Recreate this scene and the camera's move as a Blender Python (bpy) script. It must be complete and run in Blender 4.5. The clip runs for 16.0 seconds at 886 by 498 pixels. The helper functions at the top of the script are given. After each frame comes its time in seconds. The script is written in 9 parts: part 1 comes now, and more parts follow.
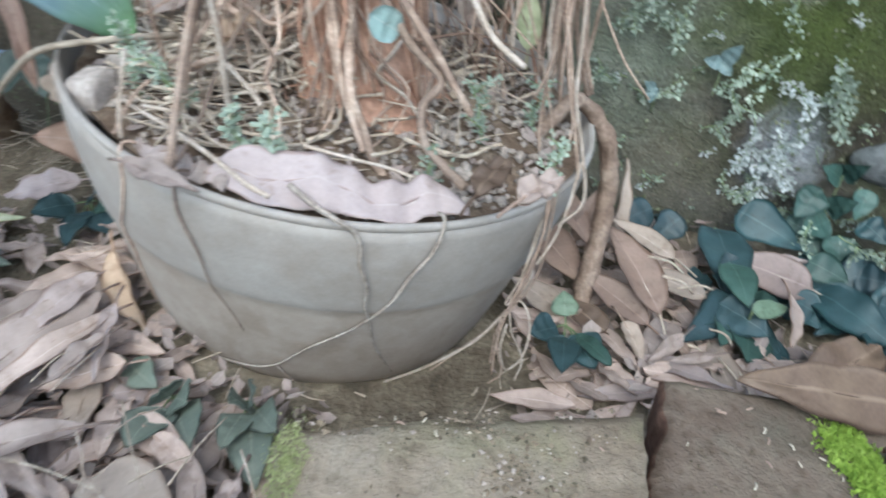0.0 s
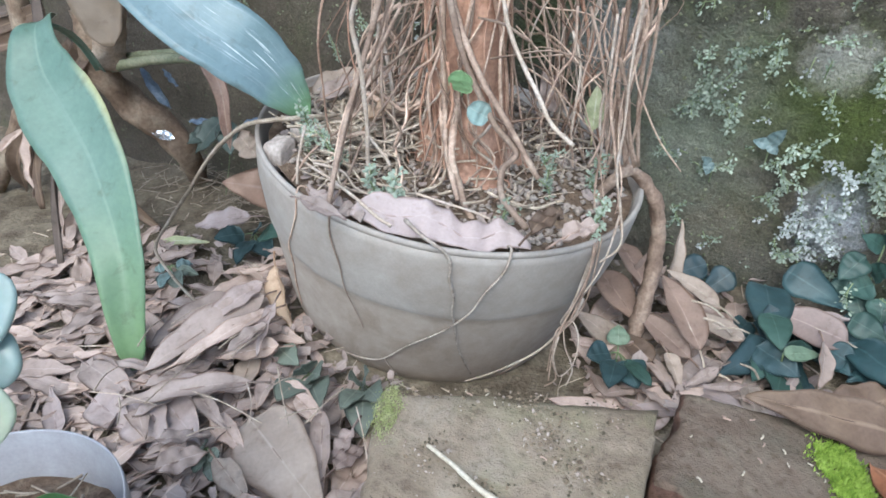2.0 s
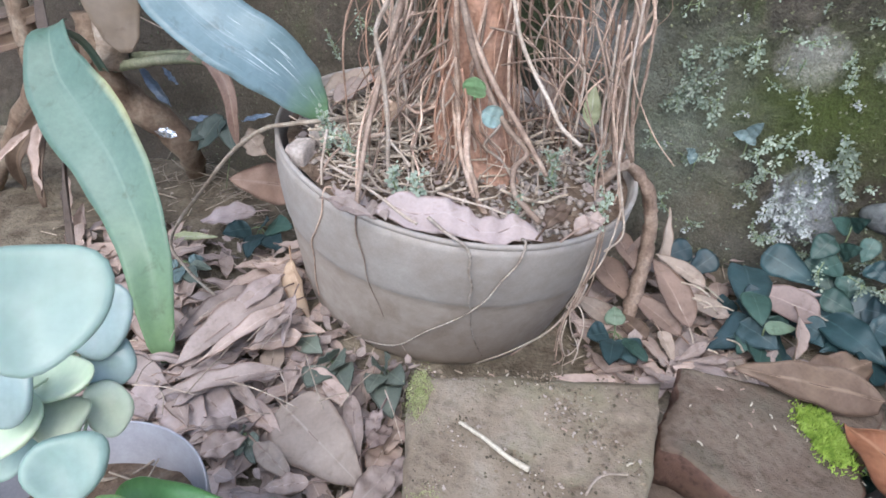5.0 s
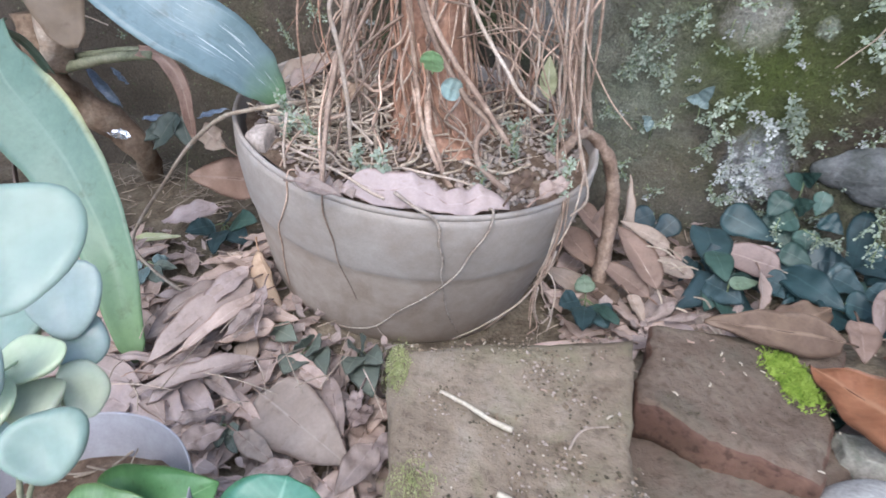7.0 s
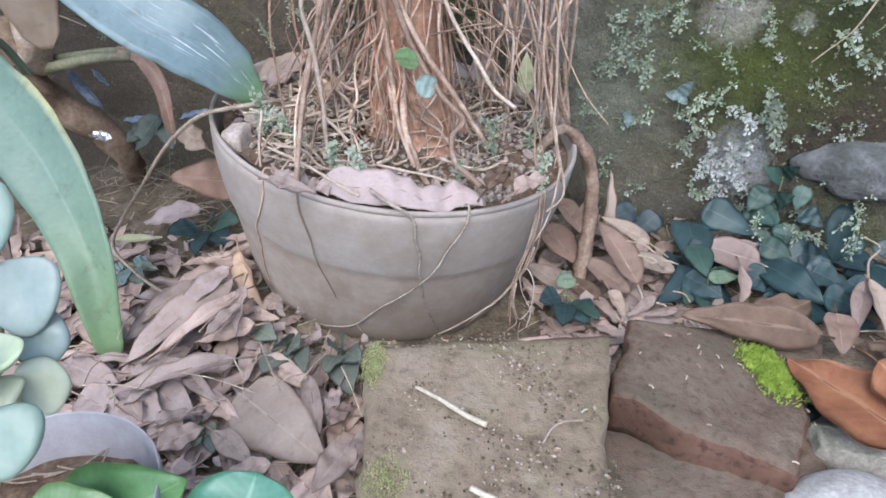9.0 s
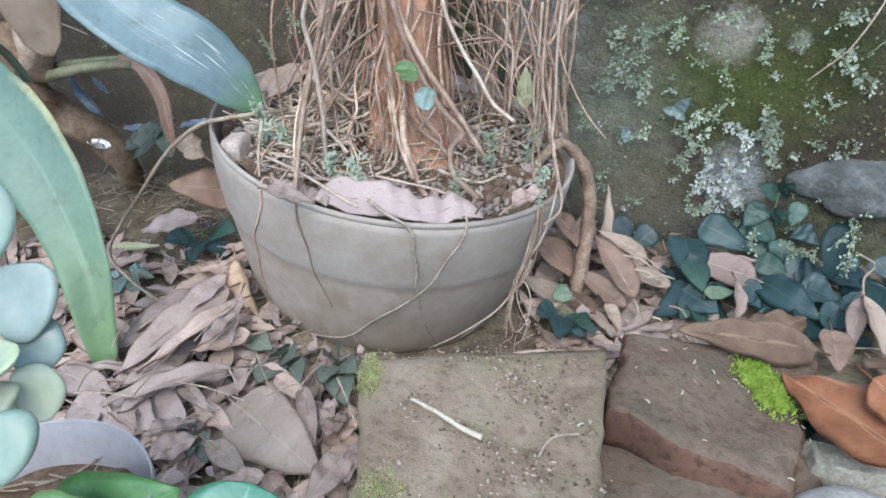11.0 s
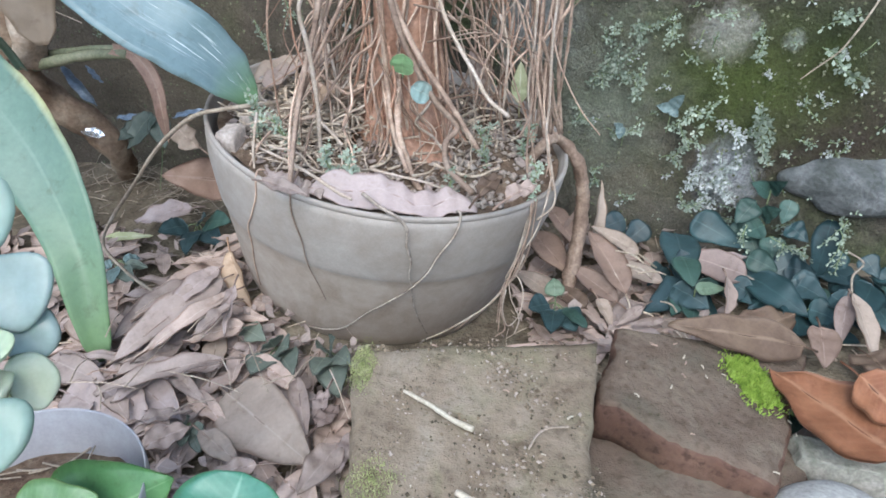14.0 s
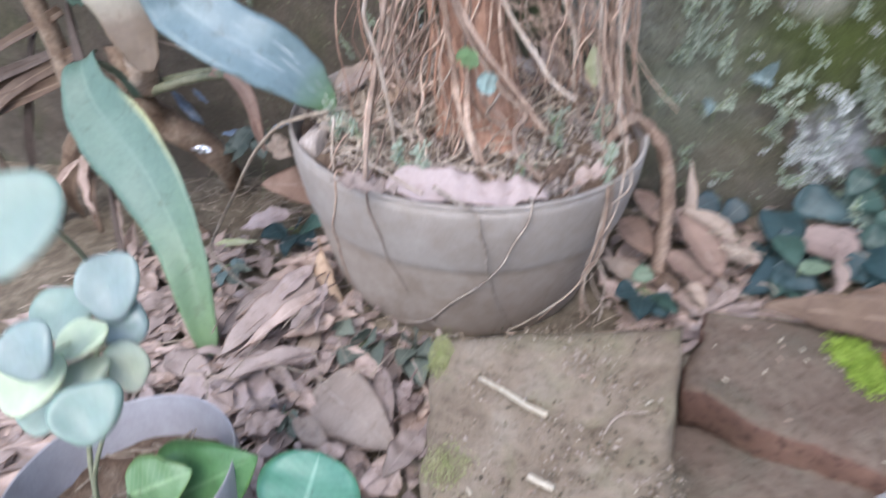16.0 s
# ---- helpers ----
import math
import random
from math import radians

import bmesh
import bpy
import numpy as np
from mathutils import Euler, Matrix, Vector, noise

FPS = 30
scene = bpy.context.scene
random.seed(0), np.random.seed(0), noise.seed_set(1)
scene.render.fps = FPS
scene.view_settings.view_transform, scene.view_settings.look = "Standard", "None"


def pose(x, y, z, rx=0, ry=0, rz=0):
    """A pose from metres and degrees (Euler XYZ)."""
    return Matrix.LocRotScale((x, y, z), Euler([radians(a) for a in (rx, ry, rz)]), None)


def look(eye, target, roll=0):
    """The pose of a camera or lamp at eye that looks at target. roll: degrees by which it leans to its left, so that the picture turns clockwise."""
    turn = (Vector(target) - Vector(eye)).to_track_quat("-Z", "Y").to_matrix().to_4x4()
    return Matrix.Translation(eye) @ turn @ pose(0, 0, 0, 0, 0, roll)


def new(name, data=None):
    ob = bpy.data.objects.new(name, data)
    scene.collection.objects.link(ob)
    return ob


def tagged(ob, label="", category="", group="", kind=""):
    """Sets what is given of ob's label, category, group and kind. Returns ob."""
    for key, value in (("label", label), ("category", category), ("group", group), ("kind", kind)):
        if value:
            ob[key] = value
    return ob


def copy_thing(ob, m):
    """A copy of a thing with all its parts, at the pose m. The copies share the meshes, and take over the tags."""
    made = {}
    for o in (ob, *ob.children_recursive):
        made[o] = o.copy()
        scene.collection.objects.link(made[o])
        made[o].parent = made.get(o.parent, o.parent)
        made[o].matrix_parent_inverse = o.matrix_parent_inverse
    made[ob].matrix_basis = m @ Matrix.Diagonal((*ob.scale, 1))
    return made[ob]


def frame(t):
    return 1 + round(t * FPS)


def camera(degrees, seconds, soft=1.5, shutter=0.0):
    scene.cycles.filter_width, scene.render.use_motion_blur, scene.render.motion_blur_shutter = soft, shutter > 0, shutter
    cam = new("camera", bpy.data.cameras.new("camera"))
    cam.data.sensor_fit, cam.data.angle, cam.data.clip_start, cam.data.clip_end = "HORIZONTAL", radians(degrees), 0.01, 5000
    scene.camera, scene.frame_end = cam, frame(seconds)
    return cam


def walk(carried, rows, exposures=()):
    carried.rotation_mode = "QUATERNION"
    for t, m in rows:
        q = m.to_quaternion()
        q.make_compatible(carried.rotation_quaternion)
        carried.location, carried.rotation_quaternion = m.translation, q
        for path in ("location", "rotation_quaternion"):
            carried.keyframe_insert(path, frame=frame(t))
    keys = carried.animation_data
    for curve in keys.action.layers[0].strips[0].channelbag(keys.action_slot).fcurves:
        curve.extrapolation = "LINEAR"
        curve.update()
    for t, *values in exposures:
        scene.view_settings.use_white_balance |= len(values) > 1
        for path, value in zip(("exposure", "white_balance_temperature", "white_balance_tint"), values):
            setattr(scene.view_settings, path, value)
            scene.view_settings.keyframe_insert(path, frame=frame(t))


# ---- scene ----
cam = camera(69.7, 16.0, soft=1.7, shutter=0.9)
EXPOSURES = [(0.0, 1.22, 5400, -4), (0.5, 1.18, 5350, -6), (1.0, 1.07, 5300, -8), (1.5, 1.18, 5350, -4), (2.2, 1.28, 5520, 0), (3.7, 1.24, 5550, 1), (5.8, 1.21, 5650, 8), (9.2, 1.21, 5650, 8), (11.3, 1.2, 5550, 1), (14.5, 1.2, 5550, 1), (15.5, 1.2, 5600, 2), (16.0, 1.22, 5650, 10)]
PATH = [
    (0, (0.106, 0.135, 0.321), (-0.019, 1.758, -0.84), 3.9),
    (0.5, (0.098, 0.111, 0.324), (-0.144, 1.774, -0.761), 4.6),
    (1, (0.108, 0.081, 0.35), (-0.29, 1.773, -0.639), 2.3),
    (1.5, (0.151, 0.041, 0.369), (-0.287, 1.729, -0.611), 2.7),
    (2, (0.145, 0.026, 0.37), (-0.339, 1.683, -0.64), 1.2),
    (2.5, (0.145, 0.029, 0.378), (-0.24, 1.708, -0.639), 1.7),
    (3, (0.144, 0.027, 0.374), (-0.273, 1.655, -0.71), 1.5),
    (3.5, (0.12, 0.02, 0.375), (-0.333, 1.625, -0.729), 3.4),
    (3.7, (0.114, 0.012, 0.386), (-0.299, 1.653, -0.681), 3.1),
    (5.8, (0.117, -0.011, 0.397), (-0.272, 1.643, -0.658), 1.1),
    (6, (0.116, -0.007, 0.392), (-0.276, 1.649, -0.659), 1.0),
    (6.5, (0.113, -0.011, 0.38), (-0.214, 1.647, -0.69), -0.2),
    (7, (0.116, -0.021, 0.382), (-0.159, 1.651, -0.682), -0.5),
    (7.5, (0.124, -0.037, 0.389), (-0.149, 1.644, -0.659), -0.1),
    (8, (0.122, -0.033, 0.386), (-0.149, 1.651, -0.658), 0.1),
    (8.5, (0.125, -0.027, 0.381), (-0.134, 1.654, -0.671), -0.2),
    (9, (0.13, -0.021, 0.379), (-0.13, 1.655, -0.682), -0.9),
    (11.3, (0.129, -0.022, 0.379), (-0.122, 1.676, -0.647), 0.1),
    (11.5, (0.126, -0.021, 0.379), (-0.133, 1.67, -0.658), -0.3),
    (12, (0.132, -0.014, 0.374), (-0.119, 1.664, -0.684), -0.6),
    (12.5, (0.129, -0.016, 0.375), (-0.114, 1.666, -0.68), -0.2),
    (13, (0.137, -0.015, 0.378), (-0.125, 1.668, -0.671), -0.6),
    (13.5, (0.135, -0.018, 0.379), (-0.114, 1.667, -0.67), 0.3),
    (14, (0.13, -0.024, 0.381), (-0.101, 1.665, -0.666), 1.0),
    (14.5, (0.133, -0.019, 0.382), (-0.124, 1.674, -0.652), 0.2),
    (15, (0.138, -0.021, 0.394), (-0.198, 1.677, -0.608), -1.4),
    (15.5, (0.133, -0.024, 0.399), (-0.313, 1.637, -0.621), -2.5),
    (15.7, (0.142, -0.036, 0.402), (-0.296, 1.628, -0.618), -4.2),
    (16, (0.158, -0.027, 0.377), (-0.409, 1.59, -0.655), -7.7),
]
walk(cam, [(t, look(eye, target, roll)) for t, eye, target, roll in PATH], EXPOSURES)

# ---- world and sun ----
world = bpy.data.worlds.new("world")
scene.world = world
world.use_nodes = True
wn = world.node_tree
sky = wn.nodes.new("ShaderNodeTexSky")
sky.sky_type, sky.sun_disc = "NISHITA", False
sky.sun_elevation, sky.sun_rotation = radians(51), radians(182)
sky.air_density, sky.dust_density, sky.ozone_density = 1.0, 4.0, 1.0
wn.nodes["Background"].inputs["Strength"].default_value = 0.16
wn.links.new(sky.outputs["Color"], wn.nodes["Background"].inputs["Color"])

sun = new("sun", bpy.data.lights.new("sun", "SUN"))
sun.data.energy, sun.data.angle, sun.data.color = 0.36, radians(75), (1.0, 0.98, 0.95)
sun.matrix_world = look((0.1, -1.9, 3.0), (0, 0.5, 0.1))


# ---- materials ----
def nodes_of(name, rough=0.7, spec=0.4, metal=0.0):
    m = bpy.data.materials.new(name)
    m.use_nodes = True
    t = m.node_tree
    b = t.nodes["Principled BSDF"]
    b.inputs["Roughness"].default_value = rough
    b.inputs["Metallic"].default_value = metal
    b.inputs["Specular IOR Level"].default_value = spec
    return m, t, b


def add(t, kind, **values):
    n = t.nodes.new(kind)
    for key, value in values.items():
        n.inputs[key].default_value = value
    return n


def noise_node(t, scale, detail=6.0, rough=0.6, coord="Object", distort=0.0):
    c = t.nodes.new("ShaderNodeTexCoord")
    n = add(t, "ShaderNodeTexNoise", Scale=scale, Detail=detail, Roughness=rough, Distortion=distort)
    t.links.new(c.outputs[coord], n.inputs["Vector"])
    return n


def ramp(t, source, stops):
    r = t.nodes.new("ShaderNodeValToRGB")
    while len(r.color_ramp.elements) < len(stops):
        r.color_ramp.elements.new(0.5)
    for e, (p, c) in zip(r.color_ramp.elements, stops):
        e.position, e.color = p, (*c, 1)
    t.links.new(source, r.inputs["Fac"])
    return r


def mixc(t, fac, a, b, mode="MIX"):
    m = t.nodes.new("ShaderNodeMix")
    m.data_type, m.blend_type = "RGBA", mode
    for value, k in ((fac, 0), (a, 6), (b, 7)):
        if isinstance(value, (int, float)):
            m.inputs[k].default_value = value
        elif isinstance(value, tuple):
            m.inputs[k].default_value = (*value, 1)
        else:
            t.links.new(value, m.inputs[k])
    return m.outputs[2]


def bump(t, b, sources, distance):
    last = None
    for source, strength in sources:
        n = add(t, "ShaderNodeBump", Strength=strength, Distance=distance)
        t.links.new(source, n.inputs["Height"])
        if last:
            t.links.new(last, n.inputs["Normal"])
        last = n.outputs["Normal"]
    t.links.new(last, b.inputs["Normal"])


def mottled(name, dark, mid, light, scale=40.0, fine=400.0, rough=0.8, spec=0.3, relief=0.002, strength=0.6, vary=0.0, coord="Object"):
    """A natural surface: three tones in coarse noise, speckled by fine noise, with relief; vary shifts the tone from object to object."""
    m, t, b = nodes_of(name, rough, spec)
    big, small = noise_node(t, scale, coord=coord, distort=0.6), noise_node(t, fine, 3.0, coord=coord)
    c = ramp(t, big.outputs["Fac"], [(0.32, dark), (0.5, mid), (0.7, light)]).outputs["Color"]
    g = ramp(t, small.outputs["Fac"], [(0.3, (0.7, 0.7, 0.7)), (0.7, (1.15, 1.15, 1.15))]).outputs["Color"]
    c = mixc(t, 1.0, c, g, "MULTIPLY")
    if vary:
        o = t.nodes.new("ShaderNodeObjectInfo")
        v = ramp(t, o.outputs["Random"], [(0.0, (1 - vary,) * 3), (1.0, (1 + vary,) * 3)]).outputs["Color"]
        c = mixc(t, 1.0, c, v, "MULTIPLY")
    t.links.new(c, b.inputs["Base Color"])
    bump(t, b, [(big.outputs["Fac"], strength), (small.outputs["Fac"], strength * 0.6)], relief)
    return m


def leafy(name, dark, light, rib, edge, rough=0.45, spec=0.5, veins=9.0, blotch=25.0, relief=0.0006, vary=0.15, through_light=0.15, rib_width=0.05, parallel=False, vein_mix=0.35, edge_at=0.9, streak=None, tip=None, tip_at=(0.74, 0.99), scars=None, shoulder=None):
    """A leaf: blade tone, midrib, side veins and a margin from the leaf's own UV (x across, y along), with blotches and wear."""
    m, t, b = nodes_of(name, rough, spec)
    uv = t.nodes.new("ShaderNodeUVMap")
    sep = t.nodes.new("ShaderNodeSeparateXYZ")
    t.links.new(uv.outputs["UV"], sep.inputs["Vector"])

    def math_node(op, a, c=None):
        n = t.nodes.new("ShaderNodeMath")
        n.operation = op
        for k, v in enumerate((a, c)):
            if v is None:
                continue
            if isinstance(v, (int, float)):
                n.inputs[k].default_value = v
            else:
                t.links.new(v, n.inputs[k])
        return n.outputs[0]

    across = math_node("ABSOLUTE", math_node("SUBTRACT", math_node("MULTIPLY", sep.outputs["X"], 2.0), 1.0))
    if parallel:
        phase = math_node("MULTIPLY", across, veins * 6.28)
    else:
        phase = math_node("MULTIPLY", math_node("SUBTRACT", sep.outputs["Y"], math_node("MULTIPLY", across, 0.18)), veins * 6.28)
    wave = math_node("POWER", math_node("ABSOLUTE", math_node("SINE", phase)), 0.35)
    big = noise_node(t, blotch, 5.0, distort=0.5)
    fine = noise_node(t, blotch * 14, 3.0)
    c = ramp(t, big.outputs["Fac"], [(0.3, dark), (0.68, light)]).outputs["Color"]
    c = mixc(t, math_node("MULTIPLY", math_node("SUBTRACT", 1.0, wave), vein_mix), c, rib)
    ribmask = ramp(t, across, [(0.0, (1, 1, 1)), (rib_width, (0.7, 0.7, 0.7)), (rib_width * 2.2, (0, 0, 0))]).outputs["Color"]
    c = mixc(t, ribmask, c, rib)
    wobble = math_node("ADD", across, math_node("MULTIPLY", math_node("SUBTRACT", big.outputs["Fac"], 0.5), 0.5))
    c = mixc(t, ramp(t, wobble, [(edge_at, (0, 0, 0)), (edge_at + 0.15, (1, 1, 1))]).outputs["Color"], c, edge)
    if streak:
        mp = t.nodes.new("ShaderNodeMapping")
        mp.inputs["Scale"].default_value = (26, 3.2, 1)
        t.links.new(uv.outputs["UV"], mp.inputs["Vector"])
        sk = add(t, "ShaderNodeTexNoise", Scale=1.0, Detail=4.0, Roughness=0.65)
        t.links.new(mp.outputs["Vector"], sk.inputs["Vector"])
        c = mixc(t, ramp(t, sk.outputs["Fac"], [(0.56, (0, 0, 0)), (0.74, (0.7, 0.7, 0.7))]).outputs["Color"], c, streak)
    if tip:
        far = math_node("ADD", sep.outputs["Y"], math_node("MULTIPLY", math_node("SUBTRACT", big.outputs["Fac"], 0.5), 0.25))
        c = mixc(t, ramp(t, far, [(tip_at[0], (0, 0, 0)), (tip_at[1], (1, 1, 1))]).outputs["Color"], c, tip)
    if shoulder:
        side = math_node("ADD", sep.outputs["X"], math_node("MULTIPLY", math_node("SUBTRACT", big.outputs["Fac"], 0.5), 0.12))
        zone = math_node("MULTIPLY", ramp(t, side, [(0.88, (0, 0, 0)), (1.02, (0.85, 0.85, 0.85))]).outputs["Color"], ramp(t, sep.outputs["Y"], [(0.44, (0, 0, 0)), (0.5, (1, 1, 1)), (0.57, (1, 1, 1)), (0.68, (0, 0, 0))]).outputs["Color"])
        c = mixc(t, zone, c, shoulder)
    if scars:
        mp = t.nodes.new("ShaderNodeMapping")
        mp.inputs["Scale"].default_value = (38, 4.5, 1)
        mp.inputs["Location"].default_value = (3.3, 1.7, 0)
        t.links.new(uv.outputs["UV"], mp.inputs["Vector"])
        sk = add(t, "ShaderNodeTexNoise", Scale=1.0, Detail=2.0, Roughness=0.5)
        t.links.new(mp.outputs["Vector"], sk.inputs["Vector"])
        zone = math_node("MULTIPLY", ramp(t, sep.outputs["X"], [(0.3, (0, 0, 0)), (0.42, (1, 1, 1)), (0.72, (1, 1, 1)), (0.82, (0, 0, 0))]).outputs["Color"], ramp(t, sep.outputs["Y"], [(0.42, (0, 0, 0)), (0.52, (1, 1, 1)), (0.84, (1, 1, 1)), (0.93, (0, 0, 0))]).outputs["Color"])
        c = mixc(t, math_node("MULTIPLY", zone, ramp(t, sk.outputs["Fac"], [(0.62, (0, 0, 0)), (0.67, (1, 1, 1))]).outputs["Color"]), c, scars)
        c = mixc(t, math_node("MULTIPLY", zone, ramp(t, sk.outputs["Fac"], [(0.33, (0.5, 0.5, 0.5)), (0.38, (0, 0, 0))]).outputs["Color"]), c, dark)
    g = ramp(t, fine.outputs["Fac"], [(0.3, (0.92, 0.92, 0.92)), (0.7, (1.05, 1.05, 1.05))]).outputs["Color"]
    c = mixc(t, 1.0, c, g, "MULTIPLY")
    spot = noise_node(t, blotch * 4.5, 4.0, 0.6, distort=0.4)
    c = mixc(t, 1.0, c, ramp(t, spot.outputs["Fac"], [(0.34, (1.07, 1.06, 1.05)), (0.58, (1, 1, 1)), (0.72, (0.78, 0.74, 0.7))]).outputs["Color"], "MULTIPLY")
    o = t.nodes.new("ShaderNodeObjectInfo")
    isl = t.nodes.new("ShaderNodeNewGeometry")
    rnd = math_node("FRACT", math_node("ADD", o.outputs["Random"], isl.outputs["Random Per Island"]))
    v = ramp(t, rnd, [(0.0, (1 - vary, 1 - vary, 1 - vary * 0.8)), (1.0, (1 + vary, 1 + vary * 0.9, 1 + vary))]).outputs["Color"]
    c = mixc(t, 1.0, c, v, "MULTIPLY")
    t.links.new(c, b.inputs["Base Color"])
    bump(t, b, [(wave, 0.08 if parallel else 0.01), (big.outputs["Fac"], 0.4), (fine.outputs["Fac"], 0.1)], relief)
    if through_light:
        tr = t.nodes.new("ShaderNodeBsdfTranslucent")
        t.links.new(c, tr.inputs["Color"])
        mx = t.nodes.new("ShaderNodeMixShader")
        mx.inputs[0].default_value = through_light
        t.links.new(b.outputs[0], mx.inputs[1])
        t.links.new(tr.outputs[0], mx.inputs[2])
        t.links.new(mx.outputs[0], t.nodes["Material Output"].inputs["Surface"])
    return m


SOIL = mottled("soil", (0.09337, 0.07537, 0.05424), (0.1733, 0.1416, 0.1024), (0.2863, 0.2411, 0.1808), 30, 260, 0.95, 0.15, 0.004, 0.9)
POT_SOIL = mottled("potting_soil", (0.0774, 0.0504, 0.036), (0.141, 0.101, 0.072), (0.218, 0.171, 0.128), 60, 420, 0.95, 0.15, 0.003, 0.9)
BARK = mottled("bark", (0.2562, 0.1358, 0.08935), (0.4057, 0.2375, 0.1645), (0.523, 0.3344, 0.2464), 38, 260, 0.8, 0.3, 0.002, 0.8)
ROOT = mottled("root_bark", (0.23, 0.1564, 0.1196), (0.3818, 0.276, 0.2134), (0.506, 0.3956, 0.3174), 70, 500, 0.75, 0.3, 0.0006, 0.5, vary=0.45)
ROOT_DARK = mottled("dark_root", (0.138, 0.0825, 0.0578), (0.234, 0.152, 0.11), (0.343, 0.234, 0.179), 70, 500, 0.75, 0.3, 0.0006, 0.5, vary=0.3)
ROOT_MAUVE = mottled("mauve_root_bark", (0.1634, 0.1107, 0.08272), (0.2623, 0.1872, 0.1426), (0.3655, 0.2835, 0.2244), 60, 350, 0.8, 0.3, 0.0015, 0.8)
ROOT_PALE = mottled("pale_root", (0.318, 0.2484, 0.1958), (0.4151, 0.3404, 0.2782), (0.5034, 0.4324, 0.3812), 70, 500, 0.7, 0.3, 0.0006, 0.5, vary=0.2)
ROOT_GREY = mottled("grey_root_bark", (0.19, 0.15, 0.12), (0.33, 0.28, 0.24), (0.44, 0.39, 0.34), 90, 500, 0.75, 0.3, 0.0008, 0.6)
STRAW = mottled("straw", (0.2755, 0.2185, 0.1662), (0.38, 0.3135, 0.247), (0.4845, 0.4227, 0.3468), 80, 500, 0.7, 0.3, 0.0004, 0.4, vary=0.3)
WOOD_CHIP = mottled("pale_wood", (0.414, 0.361, 0.282), (0.502, 0.449, 0.361), (0.572, 0.528, 0.44), 90, 600, 0.7, 0.3, 0.0005, 0.5)
STONE = mottled("grey_stone", (0.045, 0.05, 0.044), (0.1, 0.105, 0.105), (0.185, 0.185, 0.192), 17, 220, 0.85, 0.3, 0.004, 0.9)
STONE_PALE = mottled("pale_stone", (0.312, 0.305, 0.293), (0.416, 0.41, 0.396), (0.52, 0.507, 0.498), 30, 300, 0.8, 0.3, 0.001, 0.5)
STONE_WARM = mottled("warm_pale_stone", (0.276, 0.23, 0.202), (0.354, 0.303, 0.272), (0.423, 0.368, 0.329), 50, 300, 0.85, 0.25, 0.002, 0.6)
STONE_GREEN = mottled("mossy_stone", (0.148, 0.15, 0.119), (0.266, 0.254, 0.218), (0.399, 0.364, 0.331), 35, 300, 0.85, 0.25, 0.002, 0.7)
GRIT_DARK = mottled("dark_grit", (0.05, 0.04, 0.028), (0.09, 0.075, 0.05), (0.14, 0.12, 0.08), 60, 400, 0.9, 0.2, 0.001, 0.5)
GRIT_BROWN = mottled("brown_grit", (0.1125, 0.084, 0.06), (0.1875, 0.144, 0.102), (0.275, 0.216, 0.156), 60, 400, 0.9, 0.2, 0.001, 0.5)
CLOD = mottled("clod", (0.22, 0.18, 0.15), (0.31, 0.26, 0.225), (0.4, 0.35, 0.31), 60, 400, 0.9, 0.2, 0.002, 0.7, vary=0.15)
MOSS = mottled("bright_moss", (0.15, 0.23, 0.03), (0.25, 0.35, 0.055), (0.34, 0.44, 0.1), 120, 600, 0.9, 0.15, 0.001, 0.5)
MOSS_DULL = mottled("dull_moss", (0.227, 0.259, 0.102), (0.357, 0.382, 0.175), (0.486, 0.478, 0.266), 120, 600, 0.9, 0.15, 0.001, 0.5)
SPRIG = mottled("sprig_leaf", (0.1488, 0.1862, 0.1355), (0.2388, 0.2851, 0.2186), (0.3621, 0.3956, 0.3246), 90, 500, 0.6, 0.4, 0.0003, 0.3, vary=0.25)
SPRIG_PALE = mottled("dusty_sprig_leaf", (0.26, 0.29, 0.272), (0.364, 0.385, 0.373), (0.499, 0.5, 0.495), 90, 500, 0.7, 0.35, 0.0003, 0.3, vary=0.1)
SPRIG_STEM = mottled("sprig_stem", (0.1, 0.14, 0.07), (0.18, 0.22, 0.11), (0.26, 0.3, 0.16), 90, 500, 0.7, 0.3, 0.0003, 0.3)
STALK = mottled("dry_stalk", (0.129, 0.0829, 0.0549), (0.226, 0.161, 0.115), (0.339, 0.276, 0.209), 28, 240, 0.75, 0.3, 0.002, 0.7)
STEM_GREEN = mottled("green_stem", (0.136, 0.144, 0.088), (0.208, 0.216, 0.14), (0.296, 0.288, 0.208), 30, 300, 0.6, 0.4, 0.0008, 0.4)
BLUE = mottled("blue_plastic", (0.1, 0.13, 0.19), (0.17, 0.22, 0.3), (0.3, 0.35, 0.43), 40, 300, 0.4, 0.5, 0.0005, 0.4)
FOIL, ft, fb = nodes_of("silver_foil", 0.25, 0.5, 0.9)
fn = noise_node(ft, 60)
ft.links.new(ramp(ft, fn.outputs["Fac"], [(0.3, (0.6, 0.62, 0.68)), (0.7, (0.9, 0.92, 0.95))]).outputs["Color"], fb.inputs["Base Color"])
bump(ft, fb, [(fn.outputs["Fac"], 0.6)], 0.002)

